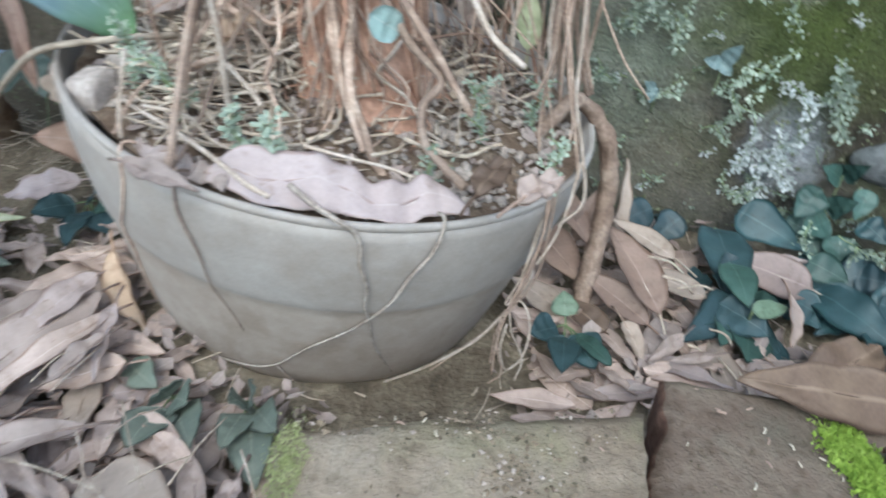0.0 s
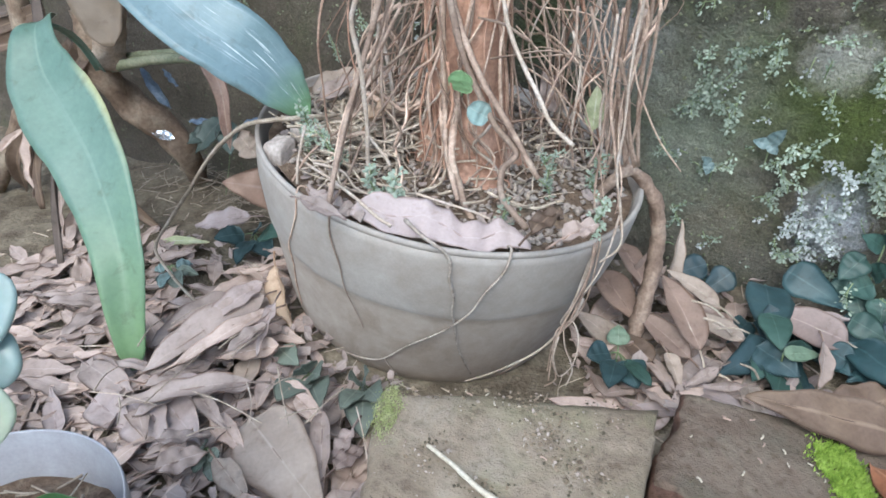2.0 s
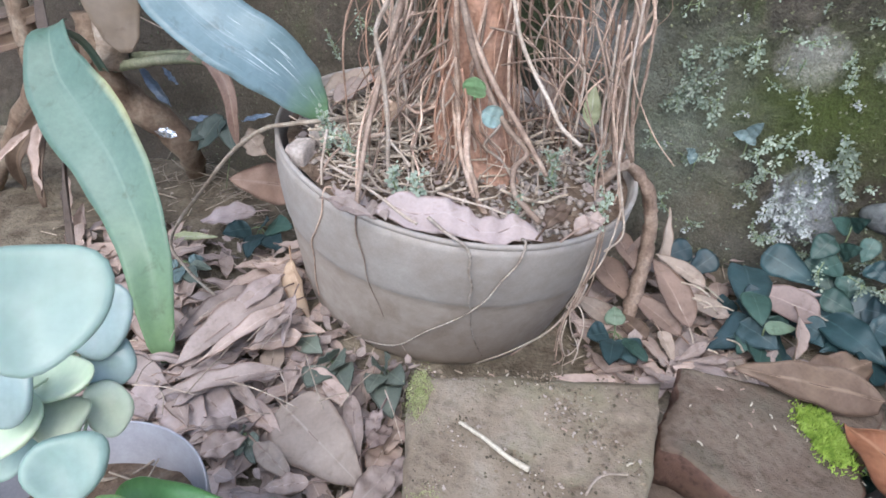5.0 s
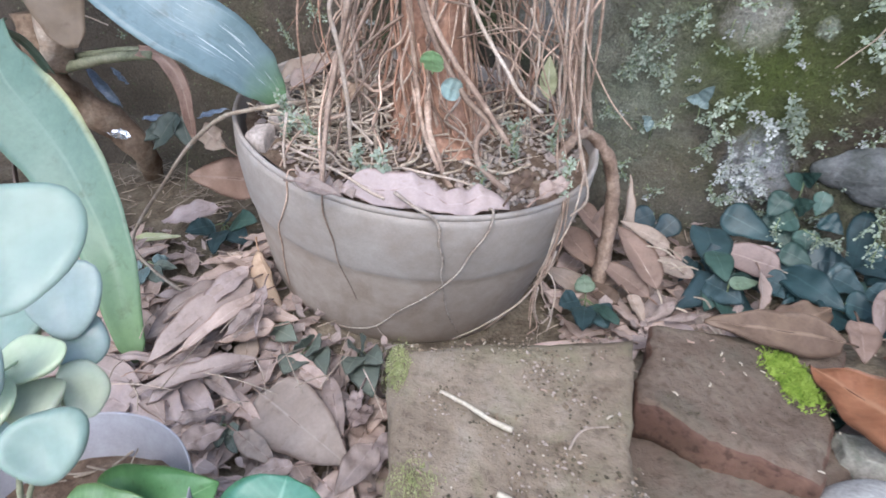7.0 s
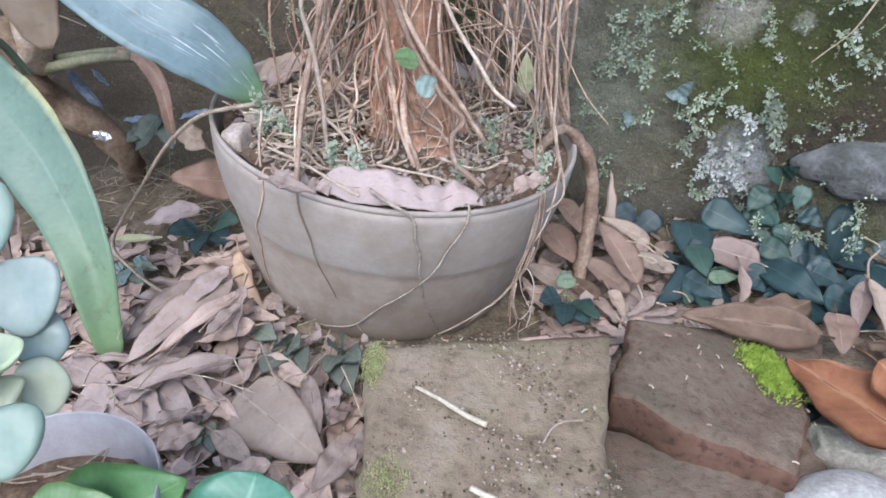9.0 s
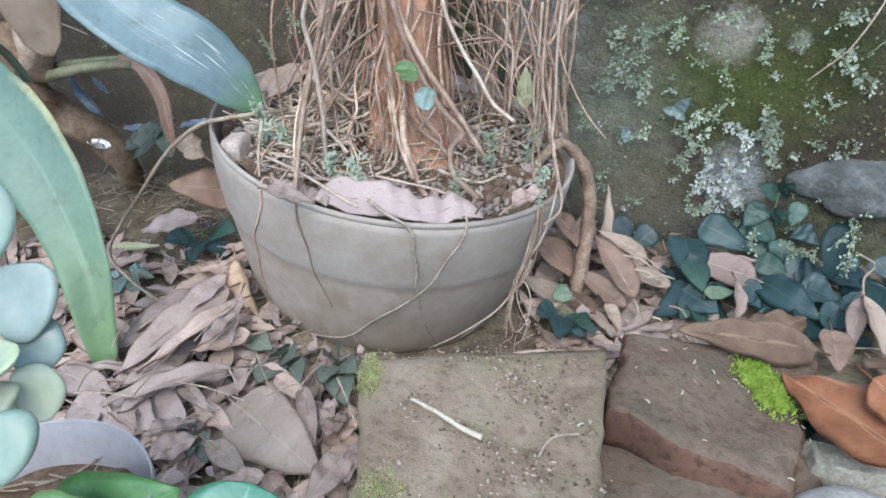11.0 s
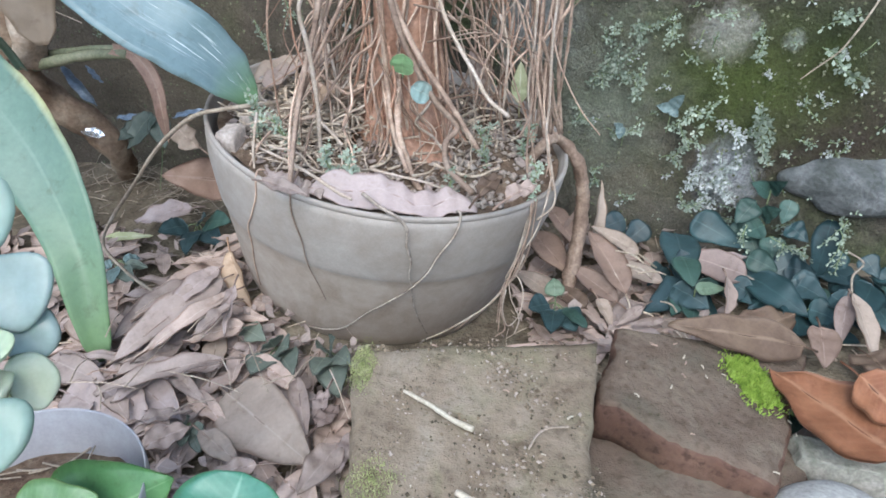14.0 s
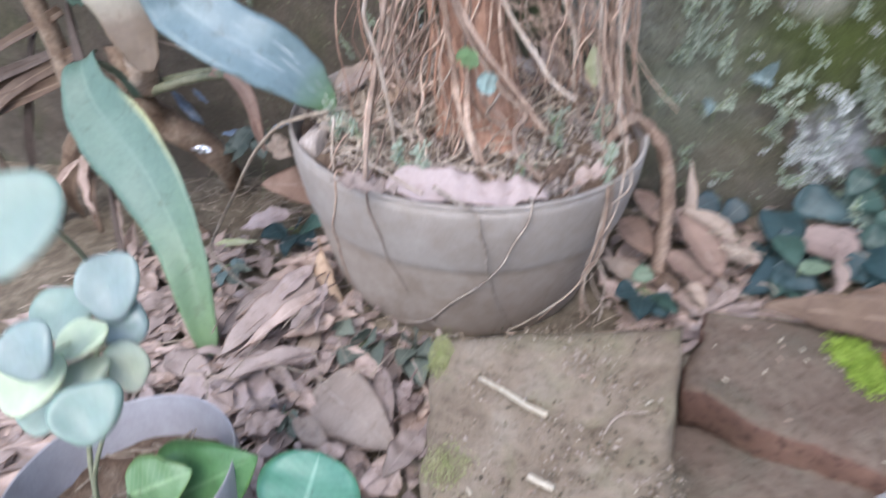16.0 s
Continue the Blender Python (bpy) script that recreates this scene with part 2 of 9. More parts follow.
DEAD = leafy("dead_leaf", (0.3319, 0.256, 0.2103), (0.4838, 0.3869, 0.3306), (0.5294, 0.4313, 0.3705), (0.3062, 0.2163, 0.1647), 0.65, 0.3, 8, 30, 0.001, 0.2, 0.1, vein_mix=0.08, rib_width=0.025)
DEAD_PINK = leafy("pale_dead_leaf", (0.2411, 0.1914, 0.1658), (0.3316, 0.2707, 0.2427), (0.342, 0.2868, 0.2547), (0.2179, 0.161, 0.1314), 0.6, 0.35, 7, 30, 0.001, 0.14, 0.1, vein_mix=0.07, rib_width=0.025)
DEAD_ROSE = leafy("rosy_dead_leaf", (0.2789, 0.2212, 0.2061), (0.3642, 0.3029, 0.287), (0.3731, 0.3109, 0.2949), (0.2567, 0.1866, 0.1625), 0.6, 0.35, 7, 30, 0.001, 0.05, 0.1, vein_mix=0.06, rib_width=0.025)
DEAD_PALE = leafy("grey_brown_dead_leaf", (0.279, 0.2205, 0.1763), (0.3813, 0.3105, 0.258), (0.4185, 0.3465, 0.2881), (0.2511, 0.18, 0.1376), 0.65, 0.3, 8, 30, 0.001, 0.08, 0.1, vein_mix=0.12, rib_width=0.025)
DEAD_LIGHT = leafy("pale_pink_dead_leaf", (0.3281, 0.2624, 0.2521), (0.414, 0.3437, 0.3325), (0.4218, 0.3511, 0.3362), (0.3125, 0.2365, 0.2192), 0.6, 0.35, 7, 30, 0.001, 0.05, 0.1, vein_mix=0.06, rib_width=0.025)
DEAD_HEAP = leafy("brown_heap_leaf", (0.1966, 0.1351, 0.101), (0.2928, 0.2097, 0.1622), (0.3321, 0.2457, 0.1913), (0.1748, 0.113, 0.08032), 0.6, 0.35, 8, 30, 0.0012, 0.22, 0.1, vein_mix=0.08, rib_width=0.025)
DEAD_FLAT = leafy("flat_brown_leaf", (0.2736, 0.2166, 0.1767), (0.3762, 0.3078, 0.2565), (0.4218, 0.3534, 0.2964), (0.2508, 0.1824, 0.1425), 0.6, 0.35, 9, 24, 0.0012, 0.06, 0.1, vein_mix=0.1, rib_width=0.02)
DEAD_MAUVE = leafy("mauve_dead_leaf", (0.171, 0.1276, 0.1118), (0.243, 0.1892, 0.1677), (0.279, 0.22, 0.1978), (0.153, 0.1056, 0.086), 0.6, 0.35, 7, 30, 0.001, 0.12, 0.1, vein_mix=0.12, rib_width=0.03)
DEAD_RUST = leafy("rusty_dead_leaf", (0.2746, 0.1782, 0.1344), (0.3907, 0.2754, 0.2184), (0.4224, 0.3132, 0.2576), (0.2112, 0.1296, 0.0952), 0.6, 0.35, 6, 28, 0.001, 0.1, 0.1, vein_mix=0.12)
DEAD_WITHERED = leafy("withered_leaf", (0.0868, 0.0651, 0.05208), (0.1389, 0.1085, 0.0868), (0.1562, 0.1215, 0.09982), (0.06944, 0.05208, 0.0434), 0.7, 0.3, 6, 28, 0.001, 0.25, 0.1, 0.03, True, 0.1)
DEAD_BROWN = leafy("brown_leaf", (0.1785, 0.07106, 0.0352), (0.2751, 0.1275, 0.06688), (0.3238, 0.1793, 0.1056), (0.1297, 0.0561, 0.02816), 0.5, 0.4, 6, 28, 0.001, 0.1, 0.1, vein_mix=0.25)
DEAD_TAN = leafy("tan_leaf", (0.4234, 0.294, 0.1941), (0.6115, 0.4704, 0.341), (0.6586, 0.5174, 0.3881), (0.3528, 0.2234, 0.1411), 0.6, 0.35, 6, 30, 0.001, 0.1, 0.15, vein_mix=0.08, rib_width=0.025)
DEAD_DARK = leafy("dark_brown_leaf", (0.0887, 0.058, 0.0408), (0.153, 0.108, 0.0742), (0.202, 0.147, 0.104), (0.0806, 0.0503, 0.0334), 0.6, 0.35, 8, 30, 0.001, 0.15, 0.08, vein_mix=0.1)
DEAD_TAN2 = leafy("reddish_dead_leaf", (0.27, 0.17, 0.13), (0.39, 0.27, 0.21), (0.42, 0.31, 0.25), (0.22, 0.13, 0.1), 0.6, 0.35, 6, 30, 0.0012, 0.1, 0.12, vein_mix=0.25)
WALL_BITS = mottled("wall_bits", (0.07, 0.077, 0.042), (0.154, 0.161, 0.098), (0.28, 0.28, 0.196), 90, 500, 0.9, 0.2, 0.0005, 0.4)
STRAP = leafy("strap_leaf", (0.1018, 0.169, 0.1306), (0.1549, 0.2317, 0.183), (0.16, 0.2381, 0.1894), (0.407, 0.4262, 0.1933), 0.4, 0.45, 5, 14, 0.0004, 0.05, 0.16, 0.03, True, 0.03, 1.06, (0.132, 0.19, 0.155), (0.135, 0.215, 0.1), tip_at=(0.62, 0.95), shoulder=(0.5, 0.5, 0.26))
# bluish tone and glossy streaks paint the sky's reflection into the leaf colour
STRAP_BLUE = leafy("sky_tinted_strap_leaf", (0.1258, 0.1866, 0.1996), (0.178, 0.2511, 0.2781), (0.178, 0.2511, 0.2709), (0.1844, 0.2718, 0.2032), 0.36, 0.45, 5, 14, 0.0004, 0.05, 0.14, 0.03, True, 0.05, 1.12, (0.334, 0.383, 0.409), (0.133, 0.242, 0.075), scars=(0.62, 0.68, 0.72))
DARK_LEAF = leafy("dark_creeper_leaf", (0.01949, 0.04068, 0.04275), (0.04072, 0.07176, 0.07592), (0.06087, 0.09366, 0.09347), (0.03252, 0.05469, 0.05544), 0.46, 0.4, 5, 40, 0.0003, 0.3, 0.08, vein_mix=0.02, rib_width=0.025)
CLIMB_LEAF = leafy("grey_teal_leaf", (0.12, 0.175, 0.172), (0.18, 0.235, 0.23), (0.2, 0.25, 0.24), (0.15, 0.2, 0.19), 0.45, 0.45, 5, 40, 0.0004, 0.15, 0.12, vein_mix=0.02, rib_width=0.02)
DUSK_LEAF = leafy("dusky_blue_leaf", (0.01426, 0.0343, 0.03699), (0.0309, 0.06382, 0.06561), (0.03923, 0.07657, 0.07538), (0.02139, 0.04626, 0.04606), 0.46, 0.4, 5, 40, 0.0003, 0.3, 0.08, vein_mix=0.02, rib_width=0.03)
DULL_LEAF = leafy("dull_seedling_leaf", (0.1043, 0.1293, 0.09974), (0.1738, 0.1969, 0.1563), (0.2085, 0.2277, 0.1813), (0.1251, 0.1416, 0.1133), 0.5, 0.4, 5, 40, 0.0008, 0.25, 0.15, vein_mix=0.12, rib_width=0.03)
SAGE_LEAF = leafy("sage_leaf", (0.13, 0.185, 0.12), (0.19, 0.25, 0.17), (0.22, 0.28, 0.2), (0.14, 0.19, 0.13), 0.5, 0.4, 6, 40, 0.0004, 0.1, 0.15, vein_mix=0.06, rib_width=0.02)
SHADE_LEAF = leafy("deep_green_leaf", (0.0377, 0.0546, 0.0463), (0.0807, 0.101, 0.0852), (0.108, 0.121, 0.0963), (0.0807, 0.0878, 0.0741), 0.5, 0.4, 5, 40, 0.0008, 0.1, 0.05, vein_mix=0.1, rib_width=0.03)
ROUND_LEAF = leafy("pale_teal_leaf", (0.24, 0.346, 0.32), (0.36, 0.442, 0.42), (0.384, 0.451, 0.43), (0.336, 0.403, 0.38), 0.35, 0.5, 5, 40, 0.0001, 0.1, 0.15, vein_mix=0.05, rib_width=0.02)
SOFT_GREEN = leafy("soft_green_leaf", (0.216, 0.3645, 0.1755), (0.297, 0.4523, 0.243), (0.3105, 0.459, 0.2565), (0.297, 0.4185, 0.216), 0.5, 0.4, 6, 40, 0.0003, 0.05, 0.2, vein_mix=0.03, rib_width=0.015)
MID_LEAF = leafy("creeper_leaf", (0.03145, 0.06406, 0.05111), (0.05766, 0.1039, 0.08259), (0.07325, 0.1224, 0.09682), (0.04193, 0.07279, 0.05678), 0.46, 0.4, 5, 40, 0.0003, 0.25, 0.12, vein_mix=0.02, rib_width=0.025)
SHEATH = leafy("pale_sheath_leaf", (0.42, 0.4, 0.32), (0.52, 0.5, 0.41), (0.53, 0.5, 0.42), (0.42, 0.36, 0.28), 0.45, 0.4, 5, 14, 0.0004, 0.05, 0.2, 0.03, True, 0.08, 1.0, tip=(0.19, 0.147, 0.108), tip_at=(0.42, 0.64))
GLOSS_GREEN = leafy("glossy_green_leaf", (0.068, 0.1615, 0.06), (0.112, 0.238, 0.092), (0.176, 0.306, 0.144), (0.112, 0.221, 0.072), 0.35, 0.55, 6, 40, 0.0006, 0.1, 0.2, vein_mix=0.12, rib_width=0.025)
FRESH = leafy("fresh_leaf", (0.1062, 0.1997, 0.085), (0.17, 0.2848, 0.136), (0.238, 0.357, 0.187), (0.153, 0.255, 0.085), 0.4, 0.5, 6, 40, 0.0006, 0.1, 0.2)
TEAL = leafy("teal_leaf", (0.05225, 0.1647, 0.1126), (0.08883, 0.2408, 0.169), (0.1463, 0.3041, 0.2253), (0.0836, 0.2154, 0.1126), 0.35, 0.55, 6, 30, 0.0008, 0.08, 0.18, vein_mix=0.25, rib_width=0.03)
YELLOW_LEAF = leafy("yellowing_leaf", (0.285, 0.3135, 0.156), (0.4275, 0.437, 0.288), (0.475, 0.475, 0.36), (0.342, 0.3135, 0.18), 0.55, 0.4, 6, 40, 0.0006, 0.1, 0.15)


def succulent_material(name, dark, light):
    m, t, b = nodes_of(name, 0.3, 0.32)
    n, g = noise_node(t, 22, 4), noise_node(t, 300, 2)
    k = ramp(t, n.outputs["Fac"], [(0.3, dark), (0.7, light)]).outputs["Color"]
    k = mixc(t, 1.0, k, ramp(t, g.outputs["Fac"], [(0.3, (0.93,) * 3), (0.7, (1.04,) * 3)]).outputs["Color"], "MULTIPLY")
    t.links.new(k, b.inputs["Base Color"])
    b.inputs["Subsurface Weight"].default_value = 0.2
    b.inputs["Subsurface Radius"].default_value = (0.004, 0.006, 0.004)
    b.inputs["Subsurface Scale"].default_value = 1.0
    bump(t, b, [(n.outputs["Fac"], 0.15), (g.outputs["Fac"], 0.05)], 0.001)
    return m


SUCC = succulent_material("fleshy_leaf", (0.165, 0.24, 0.207), (0.222, 0.288, 0.255))
SUCC_GREEN = succulent_material("green_fleshy_leaf", (0.36, 0.43, 0.29), (0.44, 0.5, 0.36))
SUCC_WHITE = succulent_material("waxy_fleshy_leaf", (0.185, 0.245, 0.235), (0.24, 0.295, 0.285))
SUCC_WHITE.node_tree.nodes["Principled BSDF"].inputs["Roughness"].default_value = 0.16
SUCC_YELLOW = succulent_material("yellowing_fleshy_leaf", (0.35, 0.4, 0.3), (0.42, 0.46, 0.36))
STALK_PALE = mottled("pale_sheath", (0.227, 0.162, 0.12), (0.376, 0.294, 0.229), (0.507, 0.437, 0.369), 28, 240, 0.7, 0.3, 0.002, 0.7)

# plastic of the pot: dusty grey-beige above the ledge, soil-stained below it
def plastic_material(name, tones, streaks):
    m, t, b = nodes_of(name, 0.62, 0.35)
    n1, n2, n3 = noise_node(t, 9, 6, distort=0.8), noise_node(t, 70, 6), noise_node(t, 600, 2)
    k = ramp(t, n1.outputs["Fac"], list(zip((0.28, 0.42, 0.58, 0.76), tones))).outputs["Color"]
    k = mixc(t, ramp(t, noise_node(t, 16, 7, 0.65, distort=1.5).outputs["Fac"], [(0.5, (0, 0, 0)), (0.72, (0.7, 0.7, 0.7))]).outputs["Color"], k, streaks)
    k = mixc(t, 1.0, k, ramp(t, n2.outputs["Fac"], [(0.3, (0.86, 0.84, 0.81)), (0.7, (1.06, 1.06, 1.05))]).outputs["Color"], "MULTIPLY")
    k = mixc(t, 1.0, k, ramp(t, n3.outputs["Fac"], [(0.3, (0.93,) * 3), (0.7, (1.04,) * 3)]).outputs["Color"], "MULTIPLY")
    t.links.new(k, b.inputs["Base Color"])
    bump(t, b, [(n2.outputs["Fac"], 0.12), (n3.outputs["Fac"], 0.06)], 0.001)
    return m


PLASTIC = plastic_material("weathered_plastic", [(0.27, 0.237, 0.213), (0.305, 0.273, 0.252), (0.325, 0.298, 0.28), (0.342, 0.32, 0.305)], (0.275, 0.237, 0.21))
GREY_PLASTIC = plastic_material("grey_plastic", [(0.32, 0.315, 0.345), (0.34, 0.335, 0.365), (0.355, 0.35, 0.38), (0.365, 0.36, 0.39)], (0.33, 0.325, 0.35))
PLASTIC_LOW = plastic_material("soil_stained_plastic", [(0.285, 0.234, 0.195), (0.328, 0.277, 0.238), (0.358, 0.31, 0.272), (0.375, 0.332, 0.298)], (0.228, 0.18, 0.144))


def paver_material(name, dark, mid, light, green, pits=0.55):
    m, t, b = nodes_of(name, 0.88, 0.25)
    a, s, f = noise_node(t, 22, 7, distort=0.7), noise_node(t, 140, 5), noise_node(t, 700, 2)
    k = ramp(t, a.outputs["Fac"], [(0.3, dark), (0.5, mid), (0.7, light)]).outputs["Color"]
    gm = ramp(t, noise_node(t, 13, 5, distort=1.0).outputs["Fac"], [(0.54, (0, 0, 0)), (0.74, (0.6, 0.6, 0.6))]).outputs["Color"]
    k = mixc(t, gm, k, green)
    k = mixc(t, 1.0, k, ramp(t, s.outputs["Fac"], [(0.34, (pits, pits * 0.97, pits * 0.93)), (0.46, (1, 1, 1)), (0.66, (1.12, 1.12, 1.1))]).outputs["Color"], "MULTIPLY")
    t.links.new(k, b.inputs["Base Color"])
    bump(t, b, [(a.outputs["Fac"], 0.4), (s.outputs["Fac"], 0.7), (f.outputs["Fac"], 0.35)], 0.003)
    return m


PAVER = paver_material("mossy_paver", (0.16, 0.125, 0.09), (0.225, 0.182, 0.137), (0.275, 0.235, 0.185), (0.17, 0.165, 0.09), 0.74)
PAVER_RED = paver_material("terracotta_paver", (0.09291, 0.06555, 0.04816), (0.1283, 0.09595, 0.07305), (0.1681, 0.1358, 0.1035), (0.08844, 0.09177, 0.06641), 0.72)
TERRACOTTA = paver_material("bare_terracotta", (0.069, 0.03895, 0.0285), (0.1035, 0.0588, 0.04275), (0.1408, 0.08526, 0.063), (0.1016, 0.06644, 0.0459))

# wall: damp plaster with moss, algae, pale lichen patches
WALL, wt, wb = nodes_of("mossy_wall", 0.9, 0.25)
a, s, f = noise_node(wt, 7, 8, distort=0.8), noise_node(wt, 55, 6), noise_node(wt, 420, 3)
k = ramp(wt, s.outputs["Fac"], [(0.3, (0.032, 0.028, 0.022)), (0.48, (0.066, 0.058, 0.045)), (0.62, (0.098, 0.086, 0.066)), (0.75, (0.14, 0.125, 0.1))]).outputs["Color"]
moss = ramp(wt, noise_node(wt, 85, 7, 0.7).outputs["Fac"], [(0.3, (0.026, 0.034, 0.014)), (0.5, (0.055, 0.066, 0.028)), (0.7, (0.095, 0.11, 0.05))]).outputs["Color"]
k = mixc(wt, ramp(wt, a.outputs["Fac"], [(0.44, (0, 0, 0)), (0.58, (0.85, 0.85, 0.85))]).outputs["Color"], k, moss)
k = mixc(wt, ramp(wt, noise_node(wt, 17, 8, 0.65, distort=1.2).outputs["Fac"], [(0.52, (0, 0, 0)), (0.66, (0.75, 0.75, 0.75))]).outputs["Color"], k, (0.04, 0.032, 0.026))
k = mixc(wt, ramp(wt, noise_node(wt, 31, 8, 0.7, distort=0.9).outputs["Fac"], [(0.6, (0, 0, 0)), (0.72, (0.6, 0.6, 0.6))]).outputs["Color"], k, (0.15, 0.145, 0.12))


def patch(t, colour, centre, size, stretch, paint, soft=0.35):
    """A patch of its own shape and colour round a place on the wall."""
    c = t.nodes.new("ShaderNodeTexCoord")
    mp = t.nodes.new("ShaderNodeMapping")
    mp.vector_type = "TEXTURE"
    mp.inputs["Location"].default_value = centre
    mp.inputs["Scale"].default_value = (size * stretch, size * 3, size)
    t.links.new(c.outputs["Object"], mp.inputs["Vector"])
    ln = t.nodes.new("ShaderNodeVectorMath")
    ln.operation = "LENGTH"
    t.links.new(mp.outputs["Vector"], ln.inputs[0])
    nz = noise_node(t, 2.4 / size, 8, 0.7, distort=0.8)
    ad = t.nodes.new("ShaderNodeMath")
    ad.operation = "MULTIPLY_ADD"
    t.links.new(nz.outputs["Fac"], ad.inputs[0])
    ad.inputs[1].default_value = 1.6
    t.links.new(ln.outputs["Value"], ad.inputs[2])
    mr = t.nodes.new("ShaderNodeMapRange")
    for key, v in (("From Min", 1.9), ("From Max", 1.9 - soft * 2), ("To Min", 0.0), ("To Max", 1.0)):
        mr.inputs[key].default_value = v
    t.links.new(ad.outputs[0], mr.inputs["Value"])
    return mixc(t, mr.outputs["Result"], colour, paint)


k = patch(wt, k, (-0.5, 0.74, 0.12), 0.4, 1.3, (0.125, 0.1, 0.078), 0.6)
k = patch(wt, k, (-0.3952, 0.7335, 0.1245), 0.12, 1.2, (0.155, 0.13, 0.096), 0.6)
k = patch(wt, k, (0.4458, 0.6381, 0.1691), 0.11, 1.1, (0.05, 0.035, 0.026), 0.6)
k = patch(wt, k, (0.25, 0.66, 0.07), 0.07, 1.3, (0.1, 0.085, 0.062), 0.6)
k = patch(wt, k, (0.2095, 0.6630, 0.1666), 0.13, 0.7, (0.19, 0.2, 0.16), 0.7)
k = patch(wt, k, (0.3318, 0.6495, 0.0116), 0.07, 1.6, (0.085, 0.08, 0.066), 0.6)
k = patch(wt, k, (0.4130, 0.6406, 0.2376), 0.11, 1.0, (0.04, 0.048, 0.022), 0.6)
k = patch(wt, k, (0.3165, 0.6512, 0.2365), 0.029, 1.2, (0.34, 0.325, 0.3))
k = patch(wt, k, (0.3497, 0.6475, 0.0919), 0.045, 0.8, (0.27, 0.275, 0.285))
k = patch(wt, k, (0.1209, 0.6727, 0.2361), 0.05, 1.1, (0.22, 0.215, 0.2))
k = patch(wt, k, (0.3455, 0.6458, 0.1926), 0.08, 1.5, (0.062, 0.08, 0.016), 0.7)
k = patch(wt, k, (0.3790, 0.6443, 0.2358), 0.011, 1.0, (0.2, 0.21, 0.17))
k = mixc(wt, 1.0, k, ramp(wt, f.outputs["Fac"], [(0.3, (0.7, 0.7, 0.7)), (0.7, (1.2, 1.2, 1.2))]).outputs["Color"], "MULTIPLY")
wt.links.new(k, wb.inputs["Base Color"])
bump(wt, wb, [(a.outputs["Fac"], 0.6), (s.outputs["Fac"], 0.9), (f.outputs["Fac"], 0.5)], 0.008)


# ---- mesh helpers ----
def mesh_of(name, verts, faces, smooth=True, uvs=None):
    me = bpy.data.meshes.new(name)
    me.from_pydata([tuple(v) for v in verts], [], faces)
    if smooth:
        me.polygons.foreach_set("use_smooth", [True] * len(me.polygons))
    if uvs is not None:
        layer = me.uv_layers.new(name="UVMap")
        for loop in me.loops:
            layer.data[loop.index].uv = uvs[loop.vertex_index]
    me.update()
    return me


def part(name, me, material, parent=None, label=""):
    ob = new(name, me)
    if not me.materials:
        me.materials.append(material)
    if parent is not None:
        ob.parent = parent
    if label:
        ob["label"] = label
    return ob


def thing(name, m, label, category, group="", kind=""):
    ob = new(name)
    ob.empty_display_size = 0.02
    ob.matrix_world = m
    return tagged(ob, label, category, group, kind)


def frame_from(base, tip, up=(0, 0, 1)):
    """A pose at base with x towards tip and z near up."""
    x = (Vector(tip) - Vector(base)).normalized()
    z = Vector(up) - x * x.dot(Vector(up))
    z.normalize()
    y = z.cross(x)
    return Matrix.Translation(base) @ Matrix((x, y, z)).transposed().to_4x4()


def smooth_line(points, steps=6):
    """Catmull-Rom through the points."""
    p = [Vector(q) for q in points]
    p = [p[0] * 2 - p[1]] + p + [p[-1] * 2 - p[-2]]
    out = []
    for i in range(1, len(p) - 2):
        for k in range(steps):
            t = k / steps
            a, b, c, d = p[i - 1], p[i], p[i + 1], p[i + 2]
            out.append(0.5 * (2 * b + (c - a) * t + (2 * a - 5 * b + 4 * c - d) * t * t + (3 * b - a - 3 * c + d) * t ** 3))
    out.append(p[-2])
    return out


def tube_data(line, r0, r1, sides=6, lump=0.0, seed=0, middle=None):
    verts, faces = [], []
    n = len(line)
    ref = Vector((0.31, 0.87, 0.37))
    for i, q in enumerate(line):
        d = (line[min(i + 1, n - 1)] - line[max(i - 1, 0)]).normalized()
        e = d.cross(ref).normalized()
        g = d.cross(e)
        s = i / (n - 1)
        r = r0 + (r1 - r0) * s
        if middle:
            r = r0 * (1 - s) ** 2 + 2 * middle * s * (1 - s) + r1 * s * s
        for k in range(sides):
            a = 2 * math.pi * k / sides
            rr = r * (1 + lump * noise.noise((q * (0.6 / max(r0, 1e-4))) + Vector((seed * 3.1, k * 0.7, 0))))
            verts.append(q + (e * math.cos(a) + g * math.sin(a)) * rr)
    for i in range(n - 1):
        for k in range(sides):
            a, b = i * sides + k, i * sides + (k + 1) % sides
            faces.append((a, b, b + sides, a + sides))
    faces.append(tuple(range(sides))[::-1])
    faces.append(tuple(range((n - 1) * sides, n * sides)))
    return verts, faces


def tube(name, points, r0, r1, material, parent, label="", sides=6, steps=6, lump=0.25, seed=0, middle=None):
    return part(name, mesh_of(name, *tube_data(smooth_line(points, steps), r0, r1, sides, lump, seed, middle)), material, parent, label)


